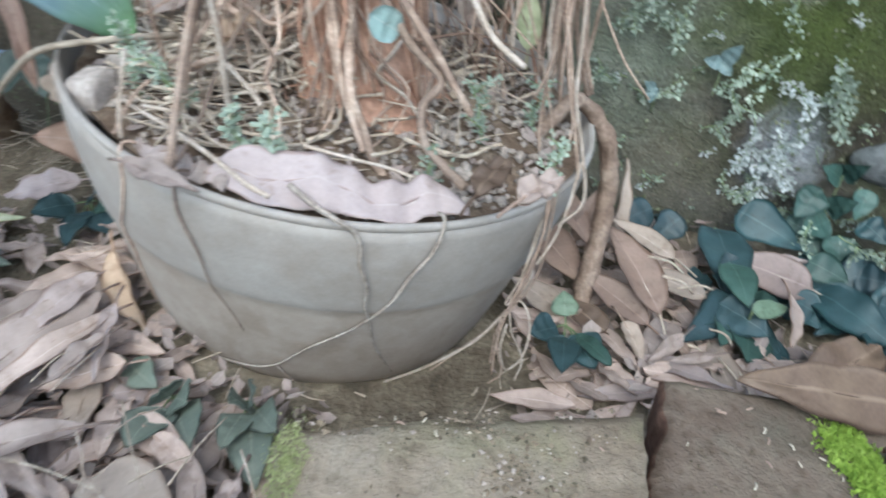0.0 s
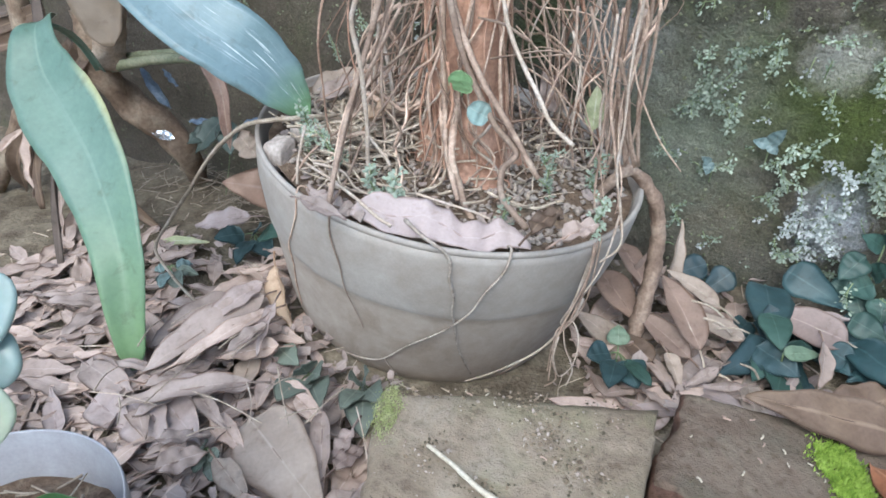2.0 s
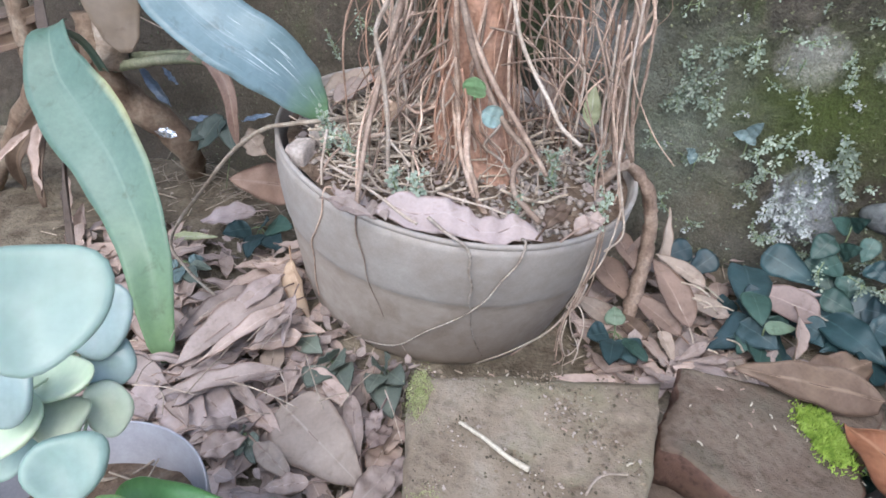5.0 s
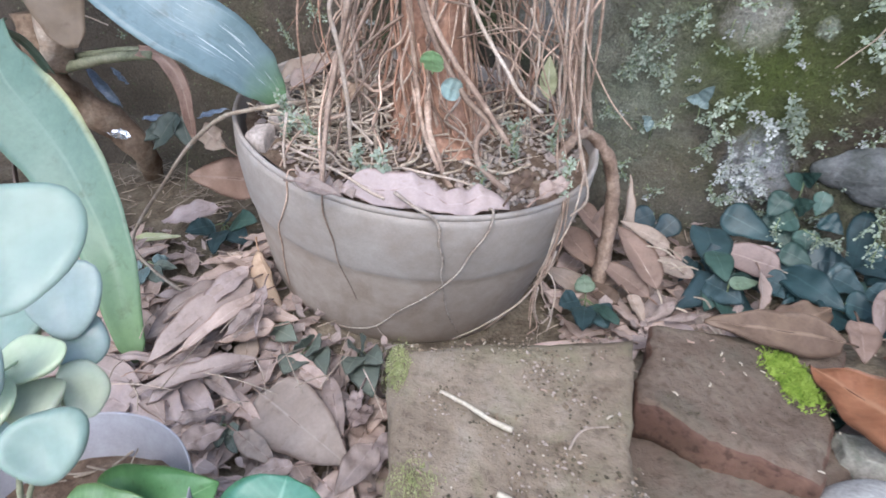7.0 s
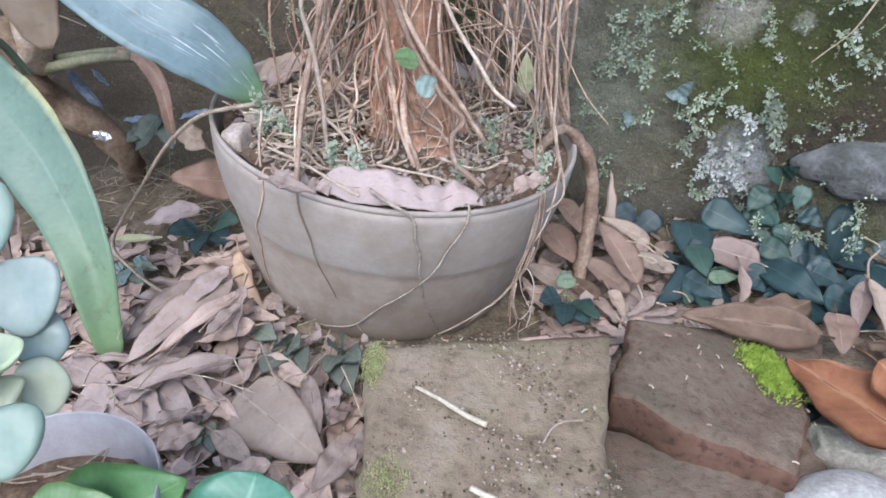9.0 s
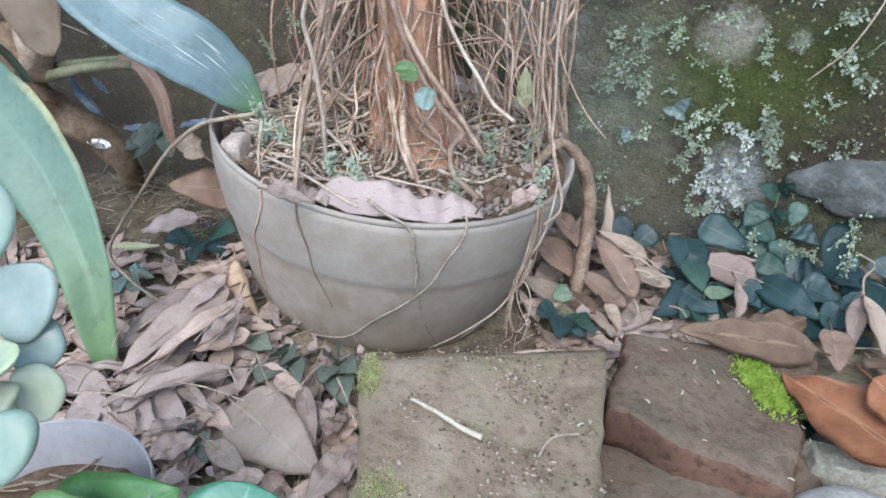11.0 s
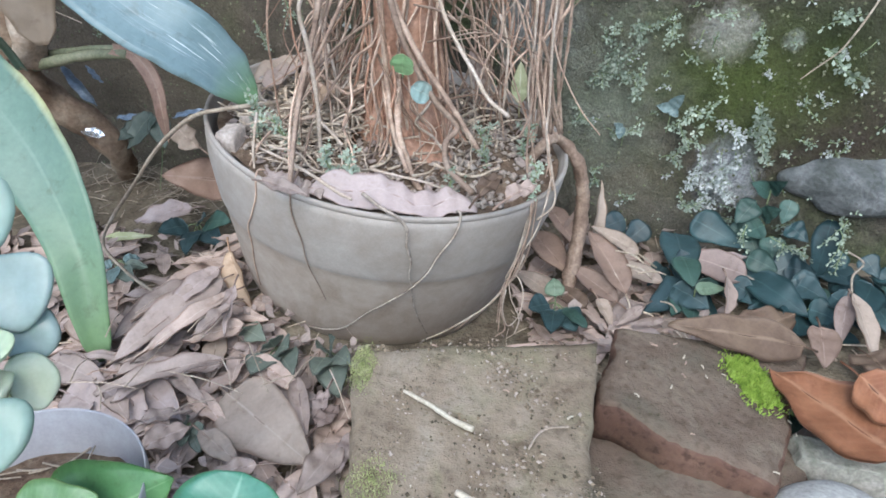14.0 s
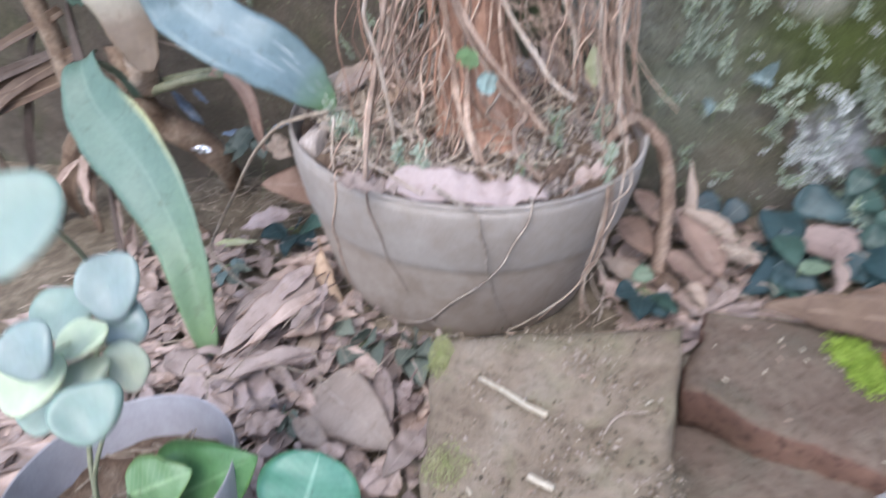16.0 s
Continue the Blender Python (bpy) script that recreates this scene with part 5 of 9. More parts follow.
# grit lodged on the two upper stones, too fine to count
def grit(name, count, seed, place, material, label, low=0.0004, high=0.0014):
    """Grains gathered in patches, which all kinds of grain share."""
    rnd = random.Random(seed)
    v, f = [], []
    for _ in range(count):
        x, y, z = place(rnd.random(), rnd.random())
        if noise.noise(Vector((x * 26, y * 26, 3))) + 0.6 * noise.noise(Vector((x * 70, y * 70, 8))) < rnd.uniform(-0.25, 0.55):
            continue
        q = low + (high - low) * rnd.random() ** 1.6
        k = len(v)
        for px, py, pz in ((1, 0, 0), (-0.9, 0.3, 0), (0.1, 1, 0), (0, -1, 0), (0.1, 0, 0.8)):
            v.append(Vector((x + px * q * rnd.uniform(0.4, 1.5), y + py * q * rnd.uniform(0.4, 1.5), z + pz * q * rnd.uniform(0.7, 1.5))))
        f += [(k, k + 2, k + 4), (k + 2, k + 1, k + 4), (k + 1, k + 3, k + 4), (k + 3, k, k + 4)]
    return tagged(part(name, mesh_of(name, v, f, False), material), label, "grit", kind="stuff")


def on_first(u, v):
    return 0.045 + (0.155 - 0.02 * v) * u + 0.018 * (1 - u) * (1 - v) - 0.02 * v * (1 - u), 0.14 + 0.19 * v + 0.025 * u * v, 0.0722 + 0.006 * v


def on_second(u, v):
    return 0.2 + 0.115 * u + 0.012 * v + 0.04 * u * v, 0.305 + 0.09 * v - 0.03 * u * (1 - v) + 0.012 * u * v, 0.0658 - 0.0195 * u - 0.006 * v


grit("dark_grit", 2400, 3, on_first, GRIT_DARK, "dark grains of soil lodged on the square paving stone", 0.0005, 0.0016)
grit("pale_grit", 1100, 4, on_first, CLOD, "pale grains lodged on the square paving stone", 0.0005, 0.0018)
grit("dark_grit", 200, 5, on_second, GRIT_DARK, "dark grains of soil on the tilted paving stone")

grit("soil_crumbs", 2200, 6, on_first, GRIT_BROWN, "brown crumbs of soil scattered over the square paving stone", 0.0006, 0.0021)
grit("pale_chips", 110, 9, on_first, WOOD_CHIP, "pale chips scattered over the square paving stone", 0.0005, 0.0013)

# ---- stones ----
pebble("stone", (0.045, 0.032, 0.026), STONE_PALE, 5, "rounded pale grey stone beside the paving stones", "stone", pose(*(0.3435, 0.2644, 0.0160), 0, 0, 15), 4, 0.05)
block = new("stone", worn_block([(0.3312, 0.3273, 0.0360), (0.4123, 0.3286, 0.0360), (0.4076, 0.2925, 0.0340), (0.3310, 0.3062, 0.0340)], 0.04, 8, 0.004, 16))
block.data.materials.append(STONE_GREEN)
tagged(block, "rough grey-green stone block under the brown leaf", "stone")
pebble("wall_stone", (0.075, 0.020, 0.034), STONE, 9, "flat blue-grey stone set in the mossy wall", "stone", pose(*(0.4850, 0.6386, 0.0938), 0, -4, -6), 4, 0.3)
CLODS = (((-0.1088, 0.4350, 0.1844), 0.0150, 12), ((-0.0931, 0.4550, 0.1944), 0.012, 17), ((-0.1063, 0.5226, 0.2010), 0.013, 14), ((-0.1150, 0.4805, 0.1980), 0.009, 15))
for place, s, seed in CLODS:
    x, y, z = place
    a = seed * 0.9
    top = [(x + s * k * math.cos(a + q), y + s * k * math.sin(a + q) * 0.85, z + s * lift) for q, k, lift in ((2.4, 1.0, 0.75), (0.7, 1.15, 0.45), (-0.9, 0.95, 0.3), (-2.5, 1.1, 0.6))]
    clod = new("stone", worn_block(top, s * 1.1, seed, s * 0.16, 8))
    clod.data.materials.append(STONE_WARM)
    tagged(clod, "pale angular stone lying on the soil in the pot", "stone", "stones in the pot")


# ---- things on the soil of the pot ----
def rim_leaf(first, last, reach, crest, material, label, seed):
    """A dry leaf lying along the inside of the rim between two angles: reach is how far it goes inwards, crest how high its far margin stands, both along its length."""
    ob = thing("dry_leaf", Matrix.Translation(pot_m @ Vector((0, -R * POT_SQUEEZE, 0))), label, "leaf", "leaves on the pot soil")
    n, m = 44, 12
    verts, uvs, faces, spine = [], [], [], []
    for i in range(n + 1):
        s = i / n
        a = radians(first + (last - first) * s)
        near = R - 0.0062 - 0.0042 * (0.5 + 0.5 * math.sin(s * 15 + seed)) - 0.0012 * noise.noise(Vector((s * 14, 0, seed)))
        deep, high = float(np.interp(s, *reach)), float(np.interp(s, *crest))
        high += 0.0011 * math.sin(s * 46 + seed) + 0.0014 * noise.noise(Vector((s * 22, 3, seed)))
        for j in range(m + 1):
            u = j / m
            r = near - deep * u
            fold = max(0.0, 1 - abs(s - 0.76) / 0.07)
            z = -0.0005 + high * u + 0.0022 * math.sin(math.pi * u) * math.sin(s * 13 + 1.3 + seed) + 0.0018 * (u - 0.3) * math.sin(s * 38) - 0.004 * fold * (1 - u)
            q = pot_m @ Vector((r * math.cos(a), r * math.sin(a) * POT_SQUEEZE, z))
            verts.append(ob.matrix_world.inverted() @ q)
            uvs.append((u, s))
            if j == m // 2 and i % 4 == 0:
                spine.append(verts[-1] - Vector((0, 0, 0.0004)))
    for i in range(n):
        for j in range(m):
            k = i * (m + 1) + j
            faces.append((k, k + 1, k + m + 2, k + m + 1))
    blade = part("blade", mesh_of("blade", verts, faces, True, uvs), material, ob)
    solid = blade.modifiers.new("thickness", "SOLIDIFY")
    solid.thickness = 0.0004
    part("midrib", mesh_of("midrib", *tube_data(spine, 0.0009, 0.0005, 5)), material, ob)
    return ob


rim_leaf(258, 306, ((0, 0.1, 0.3, 0.6, 0.9, 1), (0.003, 0.016, 0.026, 0.022, 0.017, 0.003)), ((0, 0.08, 0.12, 0.18, 0.38, 0.52, 0.6, 0.69, 0.86, 0.95, 1), (0.004, 0.0185, 0.0185, 0.0165, 0.0172, 0.0128, 0.0088, 0.0088, 0.0112, 0.0085, 0.003)), DEAD_LIGHT, "long pale wavy dry leaf lying along the rim of the pot", 1)
rim_leaf(242, 262, ((0, 0.4, 1), (0.003, 0.012, 0.006)), ((0, 0.5, 1), (0.003, 0.004, 0.006)), DEAD_PINK, "narrow pale dry leaf tucked inside the rim", 2)
leaf_thing("dry_leaf", (-0.1020, 0.4999, 0.2050), (-0.0829, 0.5536, 0.2150), 0.022, DEAD_PINK, "small pale dry leaf on the soil of the pot", "leaf", "leaves on the pot soil", "ovate", (0, -0.6, 1), 0.5, 0.3, 0.002, 0, 0.1, 32)
leaf_thing("dry_leaf", (-0.0649, 0.5848, 0.2150), (-0.0703, 0.5141, 0.2120), 0.020, DEAD, "small brown dry leaf on the soil of the pot", "leaf", "leaves on the pot soil", "ovate", (0, -0.6, 1), 0.4, 0.4, 0.002, 0, 0.1, 33)
leaf_thing("yellow_leaf", (0.1201, 0.5472, 0.1900), (0.1186, 0.5600, 0.2260), 0.018, YELLOW_LEAF, "pale yellow-green leaf standing among the aerial roots", "leaf", "", "lance", (0, -1, 0.1), 0.2, 0.15, 0.001, 0, 0, 34)
leaf_thing("dry_leaf", (-0.0548, 0.3677, 0.1820), (-0.0154, 0.3540, 0.1800), 0.012, DEAD_PINK, "narrow pale dry leaf tucked inside the rim", "leaf", "", "lance", (0, -0.6, 1), 0.2, 0.3, 0.002, 0, 0.2, 35)
leaf_thing("dry_leaf", (0.1193, 0.3814, 0.1760), (0.1405, 0.4046, 0.1780), 0.016, DEAD, "small brown leaf scrap on the pot soil", "leaf", "leaves on the pot soil", "ovate", (0, -0.4, 1), 0.4, 0.4, 0.003, 0, 0.4, 36)
leaf_thing("dry_leaf", (0.0998, 0.3752, 0.1800), (0.1153, 0.4138, 0.1800), 0.015, DEAD_DARK, "small brown leaf scrap on the pot soil", "leaf", "leaves on the pot soil", "ovate", (0, -0.4, 1), 0.4, 0.4, 0.003, 0, 0.4, 37)
leaf_thing("dry_leaf", (-0.0456, 0.4656, 0.2050), (-0.0385, 0.5095, 0.2100), 0.016, DEAD_TAN, "small brown leaf scrap on the pot soil", "leaf", "leaves on the pot soil", "ovate", (0, -0.5, 1), 0.4, 0.4, 0.003, 0, 0.3, 38)

leaf_thing("dry_leaf", (-0.1180, 0.5150, 0.2050), (-0.0850, 0.5650, 0.2200), 0.022, DEAD_PALE, "pale dry leaf lying behind the stones in the pot", "leaf", "leaves on the pot soil", "ovate", (0, -0.6, 1), 0.4, 0.2, 0.002, 0, 0.1, 39)
leaf_thing("dry_leaf", (-0.0950, 0.5400, 0.2080), (-0.0500, 0.5900, 0.2150), 0.020, DEAD_PALE, "pale dry leaf lying behind the stones in the pot", "leaf", "leaves on the pot soil", "lance", (0, -0.6, 1), 0.4, 0.3, 0.003, 0, 0.1, 40)
leaf_thing("dry_leaf", (0.0900, 0.5700, 0.1950), (0.0700, 0.5800, 0.2300), 0.026, DEAD_PINK, "pale dry leaf standing behind the trunk", "leaf", "leaves on the pot soil", "lance", (0, -1, 0.3), 0.3, 0.3, 0.002, 0, 0.1, 43)

# dry fibres heaped round the trunk, too many to count
fib = random.Random(21)
fv, ff = [], []


def fibre(c, length, r, bend, flat=0.25):
    a, e = fib.uniform(0, 6.283), fib.uniform(-flat, flat)
    d = Vector((math.cos(a), math.sin(a), e)) * length / 2
    s = Vector((-d.y, d.x, abs(d.z) + length * 0.2)) * bend
    v, f = tube_data(smooth_line([c - d, c + s * 0.6, c + d], 3), r, r * 0.6, 4)
    k = len(fv)
    fv.extend(v)
    ff.extend(tuple(q + k for q in g) for g in f)


for i in range(620):
    a, r = fib.uniform(0, 6.283), 0.128 * fib.random() ** 0.5
    x, y = POT_CENTRE.x + r * math.cos(a), POT_CENTRE.y + r * math.sin(a) * POT_SQUEEZE
    if i < 470:
        x, y = fib.gauss(-0.06, 0.032), fib.gauss(0.49, 0.05)
        if (x - POT_CENTRE.x) ** 2 + (y - POT_CENTRE.y) ** 2 > 0.126 ** 2:
            continue
    fibre(Vector((x, y, on_soil(x, y) + fib.uniform(0.001, 0.018))), fib.uniform(0.015, 0.05), fib.choice((0.0004, 0.0007, 0.0012, 0.0017)), fib.uniform(-0.7, 0.7), 0.5)
tagged(part("root_fibres", mesh_of("root_fibres", fv, ff), STRAW), "dry straw-coloured root fibres heaped on the pot soil", "fibres", kind="stuff")

# soil crumbs in the pot
cv, cf = [], []
for i in range(2200):
    a, r = fib.uniform(0, 6.283), (R - 0.019) * fib.random() ** 0.5
    x, y = POT_CENTRE.x + r * math.cos(a), POT_CENTRE.y + r * math.sin(a) * POT_SQUEEZE
    s = fib.uniform(0.0008, 0.0036) * (1.4 if x > 0.06 else 1)
    p = Vector((x, y, on_soil(x, y) + s * 0.3))
    k = len(cv)
    for q in ((1, 0, 0), (-0.9, 0.2, 0.1), (0.1, 1, 0.1), (0, -1, -0.1), (0.1, 0, 0.9), (0, 0.1, -0.8)):
        cv.append(p + Vector((q[0] * fib.uniform(0.6, 1.3), q[1] * fib.uniform(0.6, 1.3), q[2] * fib.uniform(0.5, 1))) * s)
    cf += [(k + i0, k + i1, k + i2) for i0, i1, i2 in ((0, 2, 4), (2, 1, 4), (1, 3, 4), (3, 0, 4), (2, 0, 5), (1, 2, 5), (3, 1, 5), (0, 3, 5))]
tagged(part("soil_crumbs", mesh_of("soil_crumbs", cv, cf), CLOD), "small pale crumbs of soil and bark in the pot", "soil", kind="stuff")


lv, lf, lu = [], [], []
for i in range(420):
    a, r = fib.uniform(0, 6.283), (R - 0.024) * fib.random() ** 0.5
    x, y = POT_CENTRE.x + r * math.cos(a), POT_CENTRE.y + r * math.sin(a) * POT_SQUEEZE
    q = fib.uniform(0.002, 0.0065)
    m = pose(x, y, on_soil(x, y) + fib.uniform(0.001, 0.004), fib.uniform(-35, 35), fib.uniform(-35, 35), fib.uniform(0, 360))
    k, w = len(lv), fib.uniform(0.25, 0.7)
    for px, py, pz in ((-1, -0.2, 0), (-0.5, w, 0.2), (0.4, w * 0.8, 0.1), (1, 0.1, 0.25), (0.5, -w, 0.15), (-0.4, -w * 0.9, 0.1), (0, 0, -0.1)):
        lv.append(m @ Vector((px * q * fib.uniform(0.7, 1.2), py * q * fib.uniform(0.7, 1.2), pz * q)))
        lu.append((0.5 + py * 0.4, 0.5 + px * 0.4))
    lf += [(k + a0, k + (a0 + 1) % 6, k + 6) for a0 in range(6)]
tagged(part("leaf_crumbs", mesh_of("leaf_crumbs", lv, lf, True, lu), DEAD_PINK), "crumbled bits of dry leaf on the pot soil", "leaf litter", kind="stuff")


# ---- little plants of the wall and the pot ----
def sprig(base, heading, length, count, leaf, seed, label, material=SPRIG, group="sprigs on the wall", name="wall_sprig", normal=(-0.11, -1, 0), curl=0.3, branches=3):
    """A small creeping plant: wiry stems with many tiny spoon leaves. heading: degrees in the plane of the wall, 0 to the right, 90 up."""
    rnd = random.Random(seed)
    ob = thing(name, Matrix.Translation(base), label, "small plant", group)
    nrm = Vector(normal).normalized()
    ex = Vector((0, 0, 1)).cross(nrm)
    if ex.length < 0.1:
        ex = Vector((1, 0, 0))
    ex.normalize()
    if ex.x < 0:
        ex = -ex
    ey = nrm.cross(ex)
    if ey.z < 0 and abs(nrm.z) < 0.9:
        ey = -ey
    lv, lf = [], []
    for b in range(branches):
        a = radians(heading + (0 if b == 0 else rnd.uniform(-55, 55)))
        ln = length * (1 if b == 0 else rnd.uniform(0.45, 0.85))
        start = Vector() if b == 0 else stem[len(stem) // 3]
        pts = [start]
        for q in range(4):
            a += rnd.uniform(-curl, curl)
            pts.append(pts[-1] + (ex * math.cos(a) + ey * math.sin(a)) * ln / 4 + nrm * (0.0022 if q < 2 else rnd.uniform(-0.001, 0.002)))
        stem = smooth_line(pts, 4)
        part("stem", mesh_of("stem", *tube_data(stem, 0.0006, 0.0003, 5)), SPRIG_STEM, ob)
        for c in range(int(count * 0.66) if b == 0 else int(count * 0.42)):
            p = stem[min(len(stem) - 1, int((rnd.random() ** 0.8) * len(stem)))]
            t = rnd.uniform(0, 6.283)
            d = (ex * math.cos(t) + ey * math.sin(t) + nrm * rnd.uniform(0.1, 0.9)).normalized()
            w = d.cross(nrm + Vector((rnd.uniform(-0.5, 0.5), 0, rnd.uniform(-0.5, 0.5)))).normalized()
            z = w.cross(d)
            s = leaf * rnd.uniform(0.85, 1.75)
            g = p + d * s * rnd.uniform(0.1, 1.0)
            k = len(lv)
            lv += [g, g + d * s * 0.4 + w * s * 0.27 + z * s * 0.08, g + d * s * 0.8 + w * s * 0.3, g + d * s * 1.08, g + d * s * 0.8 - w * s * 0.3, g + d * s * 0.4 - w * s * 0.27 + z * s * 0.08, g + d * s * 0.6 - z * s * 0.05]
            lf += [(k, k + 1, k + 6), (k + 1, k + 2, k + 6), (k + 2, k + 3, k + 6), (k + 3, k + 4, k + 6), (k + 4, k + 5, k + 6), (k + 5, k, k + 6)]
    part("leaves", mesh_of("leaves", lv, lf), material, ob)
    return ob


G, PALE = "small grey-green creeping sprig growing on the mossy wall", "dusty pale sprig growing on the lichen-covered wall"
sprig((0.1917, 0.6649, 0.1785), 62, 0.050, 114, 0.0028, 1, G, branches=4)
sprig((0.2078, 0.6631, 0.2192), 100, 0.022, 49, 0.0024, 2, G)
sprig((0.2078, 0.6631, 0.1992), 260, 0.020, 49, 0.0024, 29, G)
sprig((0.2424, 0.6593, 0.2035), 275, 0.030, 64, 0.0028, 3, G, branches=3)
sprig((0.2269, 0.6610, 0.1275), 35, 0.024, 38, 0.0026, 4, G)
sprig((0.1820, 0.6660, 0.1518), 300, 0.022, 45, 0.0025, 5, G)
sprig((0.3600, 0.6464, 0.1738), 285, 0.042, 98, 0.0032, 6, G, branches=4)
sprig((0.3160, 0.6512, 0.2155), 280, 0.024, 26, 0.0022, 7, G)
sprig((0.2636, 0.6570, 0.2549), 285, 0.026, 49, 0.0025, 8, G, branches=3)
sprig((0.2526, 0.6582, 0.2438), 200, 0.026, 49, 0.0026, 9, G, branches=3)
sprig((0.2921, 0.6539, 0.2539), 10, 0.026, 34, 0.0024, 10, G)
sprig((0.3510, 0.6474, 0.2392), 260, 0.020, 34, 0.0026, 11, G)
sprig((0.3301, 0.6497, 0.1770), 215, 0.045, 76, 0.0026, 12, G, branches=4)
sprig((0.3301, 0.6497, 0.1533), 330, 0.030, 57, 0.0028, 13, G, SPRIG_PALE, branches=3)
sprig((0.2907, 0.6540, 0.1433), 300, 0.026, 45, 0.0025, 14, G, branches=3)
sprig((0.2780, 0.6554, 0.1035), 20, 0.028, 57, 0.0025, 15, G, branches=3)
sprig((0.3151, 0.6513, 0.1206), 290, 0.034, 83, 0.0025, 16, PALE, SPRIG_PALE, branches=4)
sprig((0.3384, 0.6488, 0.1167), 270, 0.040, 106, 0.0028, 17, PALE, SPRIG_PALE, branches=4)
sprig((0.3601, 0.6464, 0.1191), 250, 0.040, 95, 0.0028, 18, PALE, SPRIG_PALE, branches=4)
sprig((0.3131, 0.6516, 0.0739), 10, 0.036, 83, 0.0026, 19, PALE, SPRIG_PALE, branches=4)
sprig((0.3062, 0.6523, 0.0484), 0, 0.040, 76, 0.0025, 20, G, SPRIG_PALE, branches=3)
sprig((0.3434, 0.6482, 0.0427), 350, 0.034, 64, 0.0026, 21, G, branches=3)
sprig((0.4097, 0.6409, 0.0342), 30, 0.030, 49, 0.0028, 22, G, branches=2)
sprig((0.4700, 0.6343, 0.0671), 265, 0.030, 45, 0.0024, 23, G)
sprig((0.4839, 0.6328, 0.0823), 220, 0.014, 19, 0.0024, 24, G)
sprig((0.4020, 0.6418, 0.2321), 340, 0.020, 38, 0.0029, 25, G, branches=3)
sprig((0.4217, 0.6396, 0.2150), 330, 0.020, 34, 0.0032, 26, G)
sprig((0.2403, 0.6596, 0.0576), 300, 0.012, 19, 0.0022, 27, G, branches=1)
sprig((0.4252, 0.6392, 0.2638), 210, 0.024, 41, 0.0029, 28, G, branches=3)
sprig((0.2093, 0.6630, 0.0785), 280, 0.020, 22, 0.0024, 30, G, branches=2)
sprig((0.2777, 0.6555, 0.0373), 0, 0.014, 22, 0.0022, 31, G, branches=1)
sprig((0.2889, 0.6542, 0.0090), 20, 0.012, 15, 0.0022, 32, G, branches=1)
sprig((0.4347, 0.6382, 0.1395), 10, 0.012, 15, 0.0022, 33, G, branches=1)
sprig((0.0888, 0.6762, 0.1751), 280, 0.03, 38, 0.0024, 34, G, branches=2)
sprig((-0.1967, 0.7076, 0.2175), 300, 0.03, 38, 0.0022, 35, G, branches=3)
sprig((-0.1545, 0.7030, 0.2441), 300, 0.03, 38, 0.0022, 36, G, branches=3)
sprig((0.4569, 0.5897, 0.0770), 255, 0.036, 40, 0.0026, 700, G, SPRIG, branches=3)
sprig((0.4626, 0.5891, 0.0384), 250, 0.014, 18, 0.0026, 701, G, SPRIG, branches=3)
sprig((0.3913, 0.5970, 0.0474), 330, 0.024, 36, 0.0026, 702, G, SPRIG, branches=3)
sprig((0.4097, 0.5949, 0.0387), 10, 0.018, 26, 0.0026, 703, G, SPRIG, branches=3)
sprig((0.3671, 0.5996, 0.0573), 240, 0.020, 24, 0.0026, 704, G, SPRIG, branches=3)
sprig((0.3185, 0.6050, 0.0789), 200, 0.020, 30, 0.0026, 705, G, SPRIG, branches=3)
EXTRA = random.Random(77)
for i in range(110):
    x, z = EXTRA.uniform(0.19, 0.52), EXTRA.uniform(0.03, 0.33)
    if i > 92:
        x, z = EXTRA.uniform(-0.45, -0.05), EXTRA.uniform(0.15, 0.3)
    sprig((x, wall_line(x) - wall_relief(x, z) - 0.001, z), EXTRA.uniform(0, 360), EXTRA.uniform(0.006, 0.020), EXTRA.randint(8, 20), EXTRA.uniform(0.0018, 0.0026), 900 + i, G, EXTRA.choice((SPRIG, SPRIG, SPRIG_PALE)), branches=EXTRA.choice((1, 2, 2)))

# specks of moss and dead bits over the wall, too many to count
mv, mf = [], []
for i in range(5200):
    x, z = EXTRA.uniform(-0.6, 0.62), EXTRA.uniform(0.0, 0.36)
    if noise.noise(Vector((x * 9, 0, z * 9))) < EXTRA.uniform(-0.5, 0.5):
        continue
    p = Vector((x, wall_line(x) - wall_relief(x, z) - 0.0004, z))
    q = EXTRA.uniform(0.0006, 0.0022)
    k = len(mv)
    for c in range(4):
        t = c * 1.571 + EXTRA.uniform(-0.5, 0.5)
        mv.append(p + Vector((math.cos(t) * q, -q * EXTRA.uniform(0.1, 0.8), math.sin(t) * q)))
    mv.append(p + Vector((0, -q * 1.1, 0)))
    mf += [(k, k + 1, k + 4), (k + 1, k + 2, k + 4), (k + 2, k + 3, k + 4), (k + 3, k, k + 4)]
tagged(part("wall_moss", mesh_of("wall_moss", mv, mf), WALL_BITS), "specks of moss and dead bits clinging to the wall", "moss", kind="stuff")

PS = "small grey-green seedling growing in the pot soil"


def pot_sprig(p, length, count, leaf, seed, branches=4):
    x, y = p[0], p[1]
    return sprig((x, y, on_soil(x, y) + 0.001), 90, length, count, leaf, seed, PS, SPRIG, "seedlings in the pot", "seedling", (0.05, -0.75, 0.65), 0.5, branches)


